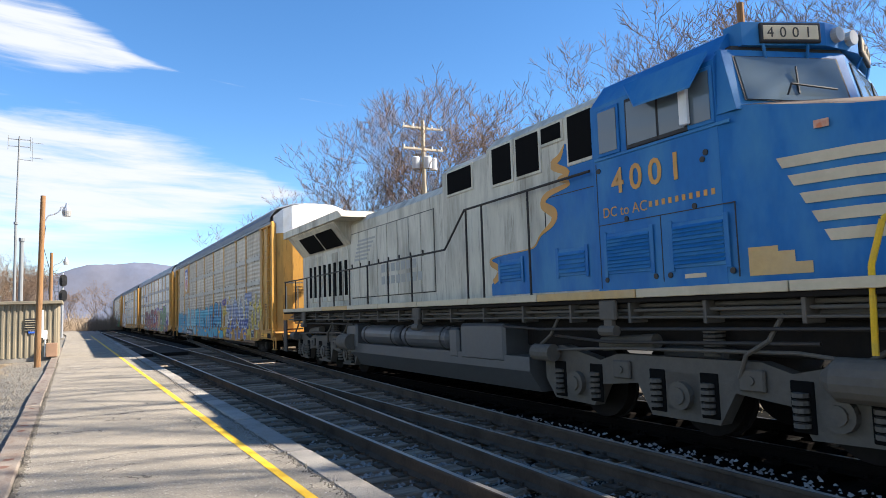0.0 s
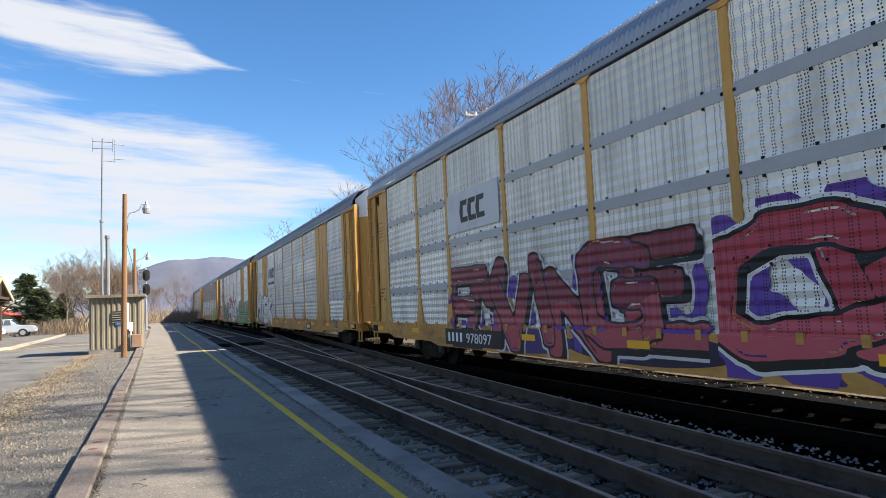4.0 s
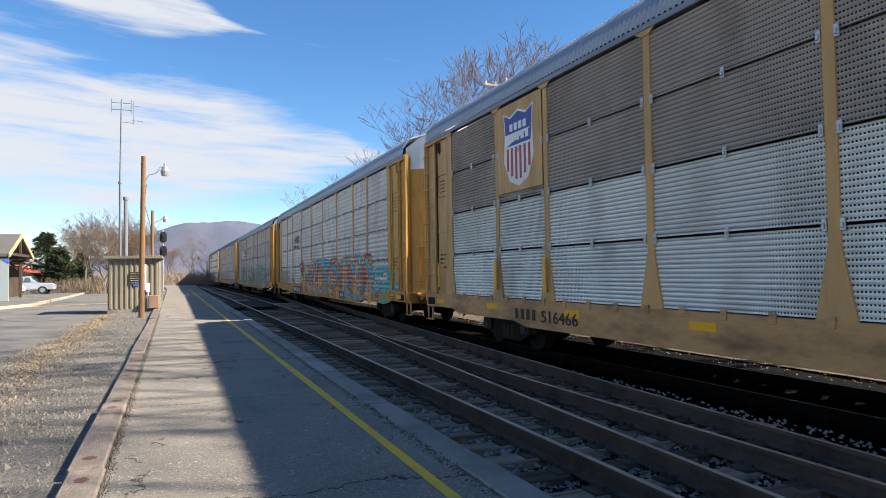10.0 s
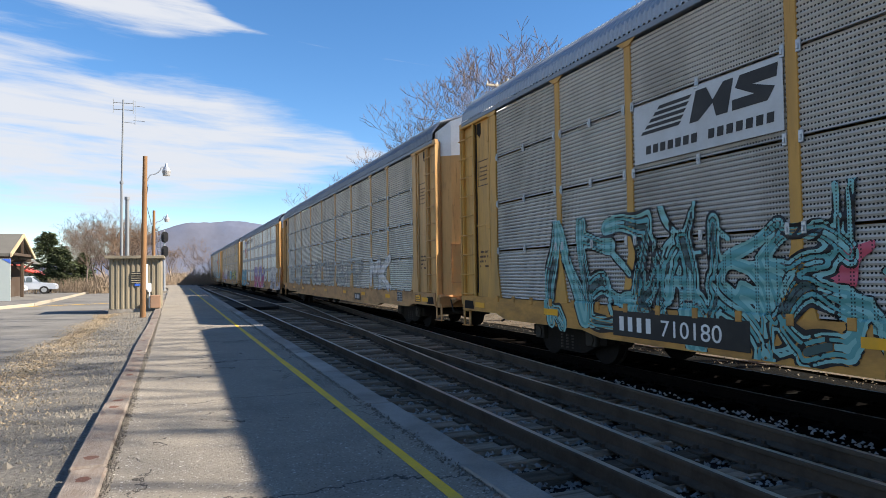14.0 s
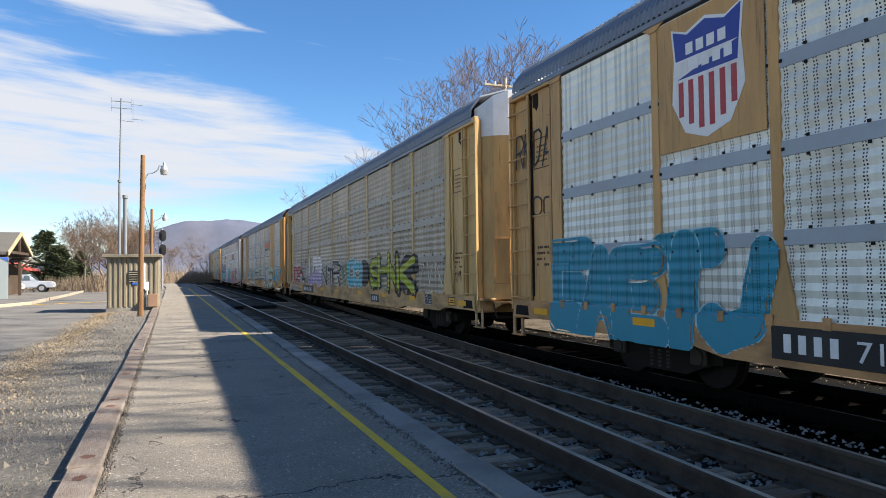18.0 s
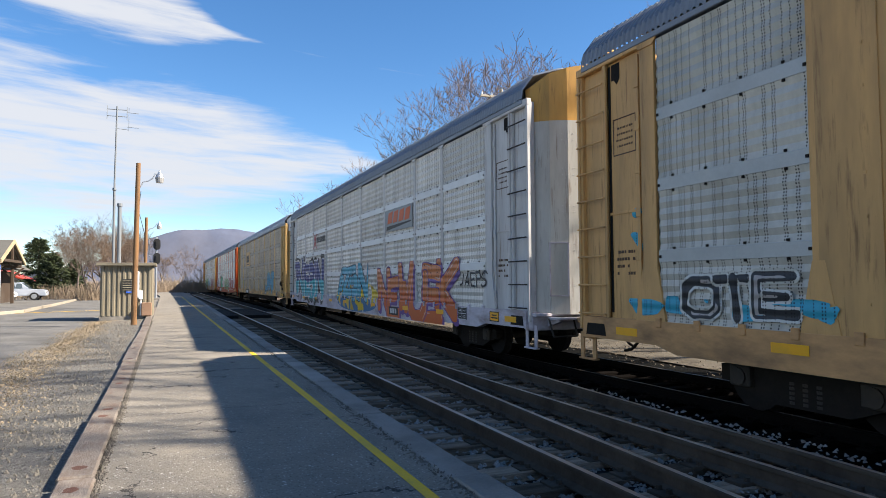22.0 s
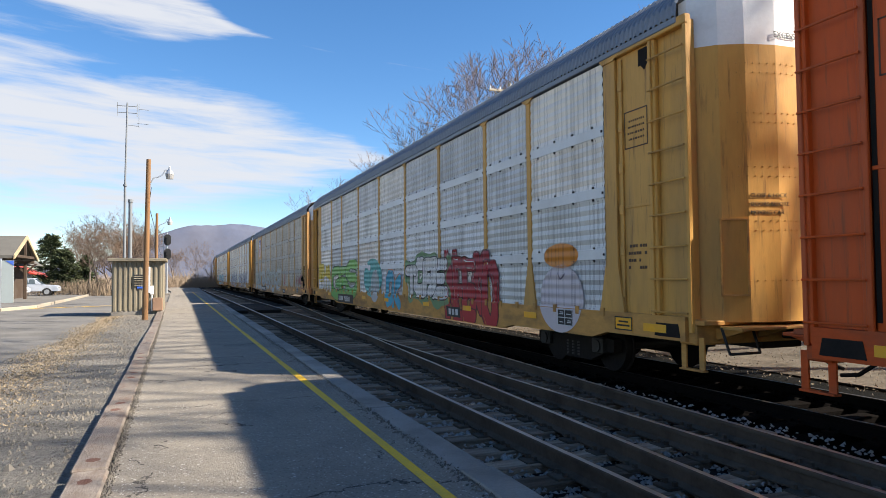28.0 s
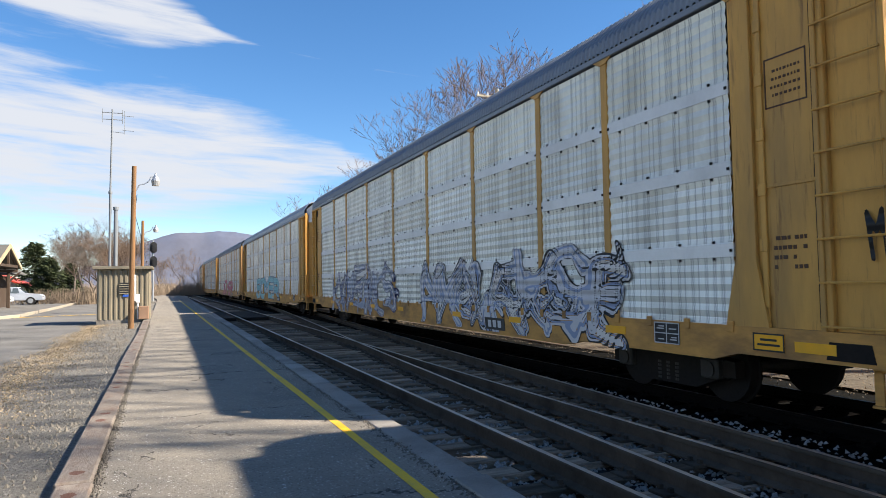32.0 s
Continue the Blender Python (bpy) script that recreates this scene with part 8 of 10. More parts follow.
    for k in range(17):
        share("pipe_hanger", hanger, L, (0, -9.6 + 1.2 * k, 0))
    for y in (-9.4, -8.1, -4.4, 4.6, 5.9, 9.2):
        bm = B()
        bent_rod(bm, ((-1.36, y, 1.50), (-1.42, y + 0.15, 1.22), (-1.40, y + 0.45, 1.06), (-1.34, y + 0.6, 0.80)), 0.026)
        part("sand_hose", bm, M_TRUCK, L)
    for y in (-5.65, 0.2, 8.3):
        bm = B()
        box(bm, -1.55, y - 0.16, 1.44, -1.48, y + 0.16, 1.70, 0.02)
        rod(bm, (-1.52, y - 0.15, 1.30), (-1.52, y + 0.15, 1.30), 0.07, n=10)
        box(bm, -1.54, y - 0.08, 1.30, -1.46, y + 0.08, 1.50, 0.01)
        part("jacking_pad", bm, M_TRUCK, L)
    loco_truck(L, -6.65)
    loco_truck(L, 6.95)
    # engine hood
    bm = B()
    prism(bm, ((-0.98, 1.77), (-0.98, 4.10), (-0.80, 4.30), (0.80, 4.30), (0.98, 4.10), (0.98, 1.77)), "y", -0.2, 5.4)
    part("engine_hood", bm, M_LOCO_GREY, L)
    bm = B()
    box(bm, -0.986, 0.30, 2.03, -0.976, 5.36, 3.84)
    part("door_seams", bm, M_LOCO_BLACK, L)
    for k in range(8):
        y0 = 0.32 + k * 0.635
        bm = B()
        box(bm, -1.005, y0, 2.05, -0.98, y0 + 0.600, 3.82, 0.008)
        d = part("hood_door", bm, M_LOCO_GREY, L)
        bm = B()
        box(bm, -1.03, y0 + 0.48, 2.85, -1.005, y0 + 0.53, 2.98, 0.006)
        part("latch", bm, M_STEEL, d)
    bm = B()
    box(bm, -0.45, 1.3, 4.30, 0.45, 2.5, 4.42, 0.03)
    part("exhaust_stack", bm, M_LOCO_BLACK, L)
    # faded mark on the hood: slanted stripes, a bold shape and bars
    for k in range(6):
        bm = B()
        z = 3.05 + 0.1 * k
        box(bm, -1.010, 4.2 - 0.12 * k, z, -1.006, 5.1 - 0.06 * k, z + 0.055)
        part("stripe", bm, M_FADED, L)
    for r in range(2):
        for k in range(7 + r):
            bm = B()
            y0 = 3.0 - k * 0.30
            box(bm, -1.011, y0, 2.62 - 0.30 * r, -1.006, y0 + 0.21, 2.82 - 0.30 * r)
            part("bar", bm, M_FADED, L)
    # radiator end with its flared wings
    bm = B()
    prism(bm, ((-0.98, 1.77), (-0.98, 3.55), (-1.48, 4.18), (-1.50, 4.40), (1.50, 4.40), (1.48, 4.18), (0.98, 3.55), (0.98, 1.77)), "y", 5.4, 10.1)
    part("radiator_housing", bm, M_LOCO_GREY, L)
    bm = B()
    prism(bm, ((4.5, 4.22), (10.45, 4.22), (10.45, 4.44), (4.9, 4.44)), "x", -1.56, 1.56)
    part("radiator_wing", bm, M_LOCO_GREY, L)
    for y0, y1 in ((5.9, 7.4), (7.55, 9.1)):
        bm = B()
        vs = [bm.verts.new(p) for p in ((-1.035, y0, 3.60), (-1.035, y1, 3.60), (-1.40, y1, 4.06), (-1.40, y0, 4.06))]
        bm.faces.new(vs)
        r = bmesh.ops.extrude_face_region(bm, geom=bm.faces[:])
        bmesh.ops.translate(bm, vec=(-0.012, 0, -0.010), verts=[v for v in r["geom"] if isinstance(v, bmesh.types.BMVert)])
        part("intake_screen", bm, M_VOID_SHADE, L)
    for k in range(8):
        y0 = 5.6 + k * 0.48
        bm = B()
        box(bm, -1.0, y0, 2.0, -0.975, y0 + 0.43, 3.45, 0.008)
        d = part("side_door", bm, M_LOCO_GREY, L)
        bm = B()
        box(bm, -1.008, y0 + 0.10, 2.15, -1.0, y0 + 0.33, 3.15)
        part("grille", bm, M_VOID_SHADE, d)
    # tall equipment hood
    bm = B()
    prism(bm, ((-1.02, 1.77), (-1.02, 4.48), (-0.85, 4.62), (0.85, 4.62), (1.02, 4.48), (1.02, 1.77)), "y", -2.55, -0.2)
    part("equipment_hood", bm, M_LOCO_GREY, L)
    bm = B()
    prism(bm, ((-1.38, 1.77), (-1.38, 4.44), (-1.2, 4.62), (1.2, 4.62), (1.38, 4.44), (1.38, 1.77)), "y", -5.5, -2.55)
    part("inverter_cabinet", bm, M_LOCO_GREY, L)
    for x, y0, y1, z0, z1 in ((-1.02, -1.42, -0.46, 4.0, 4.44), (-1.38, -3.33, -2.76, 3.78, 4.40), (-1.38, -4.11, -3.5, 3.78, 4.40), (-1.38, -4.68, -4.2, 4.16, 4.40), (-1.38, -5.38, -4.85, 3.74, 4.42)):
        bm = B()
        box(bm, x - 0.02, y0 - 0.05, z0 - 0.05, x + 0.01, y1 + 0.05, z1 + 0.05, 0.008)
        fr = part("vent_frame", bm, M_LOCO_GREY, L)
        bm = B()
        box(bm, x - 0.028, y0, z0, x - 0.02, y1, z1)
        part("grille", bm, M_VOID_SHADE, fr)
    # blue paint reaches back over the cabinet with a ragged orange edge
    edge = ((-4.75, 4.05), (-4.62, 3.88), (-4.45, 3.78), (-4.80, 3.60), (-4.55, 3.54), (-4.82, 3.44), (-4.30, 3.36), (-4.16, 3.22), (-4.42, 3.05), (-4.36, 2.90), (-4.07, 2.76), (-3.90, 2.60), (-3.66, 2.56), (-3.0, 2.54), (-2.62, 2.50), (-2.60, 2.42), (-2.84, 2.31), (-2.80, 2.18), (-2.62, 2.08))
    wide = (0.0, 0.05, 0.07, 0.05, 0.02, 0.03, 0.05, 0.07, 0.085, 0.05, 0.02, 0.015, 0.01, 0.006, 0.02, 0.05, 0.06, 0.07, 0.04)
    bm = B()
    prism(bm, ((-5.5, 1.86), (-2.58, 1.86), (-2.58, 2.05)) + edge[::-1] + ((-5.5, 3.60),), "x", -1.386, -1.378)
    part("blue_paint", bm, M_LOCO_BLUE, L, "blue paint with a ragged edge")
    pts = []
    for k in range(len(edge) - 1):
        p0, p1, p2, p3 = (Vector(edge[max(0, min(len(edge) - 1, k + i))]) for i in (-1, 0, 1, 2))
        for j in range(5):
            u = j / 5.0
            q = 0.5 * (2 * p1 + (p2 - p0) * u + (2 * p0 - 5 * p1 + 4 * p2 - p3) * u * u + (3 * p1 - p0 - 3 * p2 + p3) * u ** 3)
            pts.append((q, wide[k] + (wide[k + 1] - wide[k]) * u))
    verts, faces = [], []
    for k, (q, w) in enumerate(pts):
        d = (pts[min(k + 1, len(pts) - 1)][0] - pts[max(k - 1, 0)][0]).normalized()
        verts += [(-1.392, q.x - d.y * w, q.y + d.x * w), (-1.392, q.x + d.y * w, q.y - d.x * w)]
        if k:
            o = 2 * k
            faces.append((o - 2, o - 1, o + 1, o))
    from_faces("orange_edge", verts, faces, M_LOCO_ORANGE, L)
    louvres(L, -1.388, -3.5, -2.9, 2.12, 2.40, 5, M_LOCO_BLUE)
    louvres(L, -1.388, -5.1, -4.5, 2.12, 2.44, 5, M_LOCO_BLUE)
    # cab
    bm = B()
    prism(bm, ((-1.52, 1.77), (-1.52, 4.34), (-1.25, 4.68), (-0.7, 4.80), (0.7, 4.80), (1.25, 4.68), (1.52, 4.34), (1.52, 1.77)), "y", -7.58, -5.5)
    part("cab", bm, M_LOCO_BLUE, L)
    bm = B()
    box(bm, -1.535, -7.75, 3.58, -1.515, -5.55, 3.62, 0.005)
    part("rain_strip", bm, M_LOCO_BLUE, L)
    for y0, y1 in ((-6.02, -5.68), (-6.72, -6.22), (-7.15, -6.76), (-7.52, -7.22)):
        bm = B()
        box(bm, -1.545, y0 - 0.04, 3.62, -1.52, y1 + 0.04, 4.28, 0.01)
        w = part("window_frame", bm, M_LOCO_BLUE if y0 > -6.1 or y0 < -7.5 else M_BLACK, L)
        bm = B()
        box(bm, -1.553, y0, 3.67, -1.545, y1, 4.23)
        part("pane", bm, M_GLASS, w)
    bm = B()
    vs = [bm.verts.new(p) for p in ((-1.53, -7.52, 4.43), (-1.53, -6.18, 4.45), (-1.74, -6.55, 4.06), (-1.74, -7.42, 4.03))]
    bm.faces.new(vs)
    r = bmesh.ops.extrude_face_region(bm, geom=bm.faces[:])
    bmesh.ops.translate(bm, vec=(0, 0, 0.03), verts=[v for v in r["geom"] if isinstance(v, bmesh.types.BMVert)])
    part("sunshade", bm, M_LOCO_BLUE, L)
    bm = B()
    box(bm, -1.62, -7.25, 3.68, -1.56, -7.13, 4.1, 0.01)
    part("mirror", bm, M_WHITE, L)
    lettering("number", "4001", 0.46, M_LOCO_ORANGE, L, Matrix.Translation((-1.528, -5.86, 3.10)) @ ON_SIDE, 1.42, bold=0.008)
    lettering("lettering", "DC to AC", 0.19, M_LOCO_ORANGE, L, Matrix.Translation((-1.526, -5.66, 2.80)) @ ON_SIDE, 1.0)
    for k in range(10):
        bm = B()
        y0 = -6.50 - k * 0.105
        box(bm, -1.527, y0 - 0.05, 2.83, -1.523, y0, 2.90)
        part("bar", bm, M_LOCO_ORANGE, L)
    louvres(L, -1.522, -6.48, -5.72, 2.08, 2.54, 10, M_LOCO_BLUE)
    louvres(L, -1.522, -7.58, -6.86, 2.08, 2.54, 10, M_LOCO_BLUE)
    # seams, bolts and small plates on the cab's side
    for y0, z0, y1, z1 in ((-7.74, 2.70, -5.56, 2.712), (-6.675, 1.90, -6.663, 2.70), (-5.572, 1.86, -5.56, 3.55), (-7.74, 1.90, -7.728, 2.70), (-5.5, 3.30, -4.2, 3.312), (-4.2, 2.75, -4.19, 3.30)):
        bm = B()
        x = -1.524 if y1 < -5.49 and y0 < -5.52 else -1.391
        box(bm, x, y0, z0, x + 0.01, y1, z1)
        part("seam", bm, M_LOCO_BLACK, L)
    bm = B()
    rod(bm, (-1.534, 0, 0), (-1.518, 0, 0), 0.035, n=10)
    bolt = mesh_of("bolt", bm, M_LOCO_BLACK)
    for y, z in ((-5.68, 1.97), (-6.55, 1.97), (-6.78, 1.97), (-7.66, 1.97), (-6.1, 2.74), (-7.2, 2.74), (-7.4, 3.32), (-7.35, 3.25), (-5.62, 3.45)):
        share("bolt", bolt, L, (0, y, z))
    bm = B()
    box(bm, -1.528, -7.30, 1.92, -1.52, -7.0, 1.97)
    part("data_plate", bm, M_LOCO_CREAM, L)
    # nose: sides drawn in to the front corners, crowned top
    plan = ((-1.52, -7.56, 3.82), (-1.22, -8.88, 3.50), (-0.62, -10.15, 3.34))
    plan += tuple((-x, y, z) for x, y, z in plan[::-1])
    bm = B()
    low, top = [bm.verts.new((x, y, 1.77)) for x, y, z in plan], [bm.verts.new(p) for p in plan]
    for i in range(5):
        bm.faces.new((low[i], low[i + 1], top[i + 1], top[i]))
    bm.faces.new((low[5], low[0], top[0], top[5]))
    bm.faces.new(low[::-1])
    bmesh.ops.recalc_face_normals(bm, faces=bm.faces)
    part("nose", bm, M_LOCO_BLUE, L)
    bm = B()
    top = [bm.verts.new(p) for p in plan]
    ridge = [bm.verts.new(p) for p in ((0, -7.56, 4.0), (0, -8.88, 3.74), (0, -10.15, 3.42))]
    for q in ((top[0], top[1], ridge[1], ridge[0]), (top[1], top[2], ridge[2], ridge[1]), (ridge[0], ridge[1], top[4], top[5]), (ridge[1], ridge[2], top[3], top[4]), (top[2], top[3], ridge[2])):
        bm.faces.new(q)
    bmesh.ops.recalc_face_normals(bm, faces=bm.faces)
    part("anti_glare_top", bm, M_NOSE_TOP, L, "dull brown anti-glare top of the nose")
    bm = B()
    for x, y, z in ((-1.52, -7.84, 3.70), (0, -8.31, 3.70), (1.52, -7.84, 3.70), (-1.46, -7.64, 4.44), (0, -8.13, 4.44), (1.46, -7.64, 4.44), (-1.52, -7.56, 3.70), (1.52, -7.56, 3.70), (-1.46, -7.56, 4.44), (1.46, -7.56, 4.44)):
        bm.verts.new((x, y, z))
    bmesh.ops.convex_hull(bm, input=bm.verts[:])
    part("windshield_frame", bm, M_LOCO_BLUE, L)
    for s in (-1, 1):
        for name, inset, out, stuff in (("gasket", 0.0, 0.006, M_BLACK), ("windshield", 0.03, 0.012, M_GLASS)):
            corners = [Vector(p) for p in ((s * 1.40, -7.86, 3.80), (s * 0.12, -8.255, 3.80), (s * 0.12, -8.115, 4.36), (s * 1.35, -7.69, 4.36))]
            mid = sum(corners, Vector()) / 4
            n = (corners[1] - corners[0]).cross(corners[3] - corners[0]).normalized()
            n = -n if n.y > 0 else n
            bm = B()
            f = bm.faces.new([bm.verts.new(p + (mid - p).normalized() * inset + n * out) for p in corners])
            r = bmesh.ops.extrude_face_region(bm, geom=[f])
            bmesh.ops.translate(bm, vec=n * 0.006, verts=[v for v in r["geom"] if isinstance(v, bmesh.types.BMVert)])
            bmesh.ops.recalc_face_normals(bm, faces=bm.faces)
            part(name, bm, stuff, L)
        bm = B()
        bent_rod(bm, ((s * 0.95, -8.06, 3.86), (s * 0.92, -8.09, 3.98), (s * 0.35, -8.24, 3.94)), 0.012)
        rod(bm, (s * 0.75, -8.06, 3.90), (s * 0.72, -8.02, 4.22), 0.012, n=6)
        part("wiper", bm, M_BLACK, L)
    for k in range(5):
        # cream stripes round the nose
        z = 2.98 - 0.195 * k
        p, c, q = (-1.52 + 0.30 * (0.50 + 0.075 * k) - 0.010, -7.56 - 1.32 * (0.50 + 0.075 * k)), (-1.23, -8.885), (-0.63, -10.155)
        bm = B()
        ends = [(bm.verts.new((x, y, z)), bm.verts.new((x, y + (0.06 if j == 0 else 0), z + 0.115))) for j, (x, y) in enumerate((p, c, q))]
        for (a, b), (d, e) in zip(ends, ends[1:]):
            bm.faces.new((a, d, e, b))
        r = bmesh.ops.extrude_face_region(bm, geom=bm.faces[:])
        bmesh.ops.translate(bm, vec=(-0.006, -0.002, 0), verts=[v for v in r["geom"] if isinstance(v, bmesh.types.BMVert)])
        part("nose_stripe", bm, M_LOCO_CREAM, L)
    bm = B()
    for y0, y1, z1 in ((-7.82, -8.12, 2.20), (-8.12, -8.28, 2.14), (-8.28, -8.44, 2.02)):
        xa, xb = (-1.524 - 0.2273 * (y + 7.56) - 0.006 for y in (y0, y1))
        bm.faces.new([bm.verts.new(p) for p in ((xa, y0, 1.90), (xb, y1, 1.90), (xb, y1, z1), (xa, y0, z1))])
    part("bare_patch", bm, M_EDGE_TAN, L, "bare patch where blue paint is gone")
    bm = B()
    box(bm, -0.07, -0.012, -0.04, 0.07, 0.0, 0.04)
    bm.transform(Matrix.Translation((-1.302, -8.62, 3.36)) @ Matrix.Rotation(radians(-77.2), 4, "Z"))
    part("small_sticker", bm, M_STICKER, L, "small white and orange sticker")
    # number board and headlights over the windshield
    bm = B()
    prism(bm, ((-1.22, -7.74), (-0.30, -8.13), (0.30, -8.13), (1.22, -7.74), (1.22, -7.5), (-1.22, -7.5)), "z", 4.49, 4.76)
    part("brow", bm, M_LOCO_BLUE, L)
    # a solid black slab paints the shade of the recess below the brow
    bm = B()
    prism(bm, ((-1.30, -7.66), (0.0, -8.10), (1.30, -7.66), (1.30, -7.5), (-1.30, -7.5)), "z", 4.42, 4.50)
    part("brow_recess", bm, M_BLACK, L)
    for s in (-1, 1):
        turned = Matrix.Translation((s * 0.71, -7.975, 4.625)) @ Matrix.Rotation(radians(23 * s), 4, "Z")
        bm = box(B(), -0.33, -0.028, -0.085, 0.33, 0.0, 0.085, 0.01)
        bm.transform(turned)
        nb = part("number_board", bm, M_LOCO_CREAM, L)
        bm = box(B(), -0.36, -0.022, -0.115, 0.36, 0.02, 0.115, 0.01)
        bm.transform(turned)
        part("board_frame", bm, M_BLACK, nb)
        lettering("number", "4001", 0.17, M_BLACK, nb, turned @ Matrix.Translation((-0.29, -0.034, -0.06)) @ ON_END, 1.75)
        for x in (0.45, 0.95):
            part("brow_strut", rod(B(), (s * x, -7.98 + 0.3 * (x - 0.45), 4.30), (s * (x + 0.06), -8.05 + 0.4 * (x - 0.45), 4.50), 0.018, n=6), M_LOCO_BLUE, L)
    for dx in (-0.13, 0.13):
        bm = B()
        rod(bm, (dx, -8.20, 4.63), (dx, -8.12, 4.63), 0.085, n=16)
        part("headlight", bm, M_LIGHT, L)
    bm = B()
    prism(bm, ((-1.5, 0.35), (1.5, 0.35), (1.45, 1.45), (-1.45, 1.45)), "y", -10.75, -10.6)
    part("pilot_plate", bm, M_LOCO_BLACK, L)
    bm = B()
    bent_rod(bm, ((-1.50, -9.06, 1.12), (-1.50, -9.09, 1.92), (-1.50, -9.22, 2.32), (-1.40, -9.5, 2.5)), 0.03)
    part("grab_rail", bm, M_YELLOW, L, "yellow grab rail")
    for s in (-1, 1):
        bm = B()
        bent_rod(bm, ((s * 1.45, -10.5, 0.75), (s * 1.48, -10.4, 1.6), (s * 1.42, -10.4, 1.95), (s * 1.3, -10.3, 2.5), (s * 1.1, -10.35, 2.7)), 0.028)
        part("grab_rail", bm, M_YELLOW, L, "yellow grab rail")
    for s, yy in ((1, 10.75), (-1, -10.75)):
        put_coupler(L, (0, s * 11.15, 0), (0, 0, 0 if s < 0 else math.pi))
    # handrails along the walkway
    top = [(-1.5, 10.6, 2.74), (-1.5, -1.1, 2.80), (-1.5, -1.9, 3.46), (-1.5, -5.4, 3.50)]
    bm = B()
    bent_rod(bm, top, 0.02)
    part("handrail", bm, M_STEEL, L)
    bm = B()
    rod(bm, (0, 0, 0), (0, 0, 1.0), 0.02, n=6)
    st = mesh_of("stanchion", bm, M_STEEL)
    bm = B()
    rod(bm, (0, 0, 0), (0, 0, 1.70), 0.02, n=6)
    st2 = mesh_of("stanchion", bm, M_STEEL)
    for k in range(9):
        share("stanchion", st, L, (-1.5, 10.5 - k * 1.26, 1.77))
    for y in (-1.95, -2.5, -3.9):
        share("stanchion", st2, L, (-1.5, y, 1.77))
    bm = B()
    bent_rod(bm, ((-1.5, 10.6, 2.74), (-1.4, 10.72, 2.74), (-0.6, 10.72, 2.74)), 0.02)
    for x in (-1.4, -1.0, -0.6):
        rod(bm, (x, 10.72, 1.75), (x, 10.72, 2.62), 0.018, n=6)
    part("end_rail", bm, M_LOCO_GREY, L)
    for s in (-1, 1):
        bm = B()
        for z in (0.42, 0.78, 1.12):
            box(bm, s * 1.2 - 0.28, 10.45, z, s * 1.2 + 0.28, 10.75, z + 0.04)
        box(bm, s * 1.2 - 0.30, 10.42, 0.4, s * 1.2 - 0.26, 10.78, 1.45)
        part("steps", bm, M_LOCO_BLACK, L)
    for k, (y, z) in enumerate(((-6.9, 4.84), (-3.6, 4.70), (3.8, 4.34))):
        bm = B()
        box(bm, -0.3, y, z - 0.1, 0.3, y + 0.7, z + 0.04, 0.03)
        part("roof_box", bm, M_LOCO_GREY if k else M_LOCO_BLUE, L)
    return L


TRAIN.append((locomotive(), FIRST_GAP - 11.15, 6.9))


# ---------------------------------------------------------------- things along the platform
def lamp_pole(x, y, h, lean, label):
    p = empty("lamp_pole", pose(x, y, 0.0))
    tagged(p, label, "lamp pole", "wooden lamp poles")
    bm = B()
    rod(bm, (0, 0, -0.3), (lean, 0, h), 0.10, 0.075, n=14)
    part("pole", bm, M_POLE, p)
    z = h - 0.62
    bm = B()
    pts = [(lean, 0, z - 0.35)] + [(lean + 0.12 + 0.40 * math.sin(a), 0, z + 0.30 * (1 - math.cos(a)) - 0.02) for a in (0.1, 0.5, 0.9, 1.25, 1.57)] + [(lean + 0.66, 0, z + 0.27)]
    bent_rod(bm, pts, 0.020)
    part("arm", bm, M_GALV, p)
    lamp = new("lamp_head")
    lamp.parent = p
    lamp.location = (lean + 0.68, 0, z + 0.14)
    bm = B()
    rod(bm, (0, 0, 0.13), (0, 0, 0.26), 0.06, 0.035, n=12)
    rod(bm, (0, 0, 0.0), (0, 0, 0.13), 0.15, 0.09, n=14)
    part("housing", bm, M_GALV, lamp)
    bm = B()
    rod(bm, (0, 0, -0.17), (0, 0, 0.0), 0.12, 0.15, n=14)
    part("lens", bm, M_LIGHT, lamp)
    bm = B()
    bent_rod(bm, [(lean * 0.9 + 0.1, 0.0, z - 0.35), (lean + 0.02, 0.02, z - 1.0), (lean + 0.22, 0.05, z - 1.8), (lean + 0.20, 0.03, z - 2.6)], 0.010, 5)
    part("cable", bm, M_BLACK, p)
    bm = B()
    box(bm, 0.10, -0.05, 1.0, 0.16, 0.05, 1.9, 0.01)
    part("conduit", bm, M_WHITE, p)
    return p


lamp_pole(-1.20, 25.47, 5.62, 0.08, "brown wooden lamp pole with a small street lamp")
lamp_pole(-1.42, 42.0, 5.22, 0.04, "grey wooden lamp pole farther along the platform")


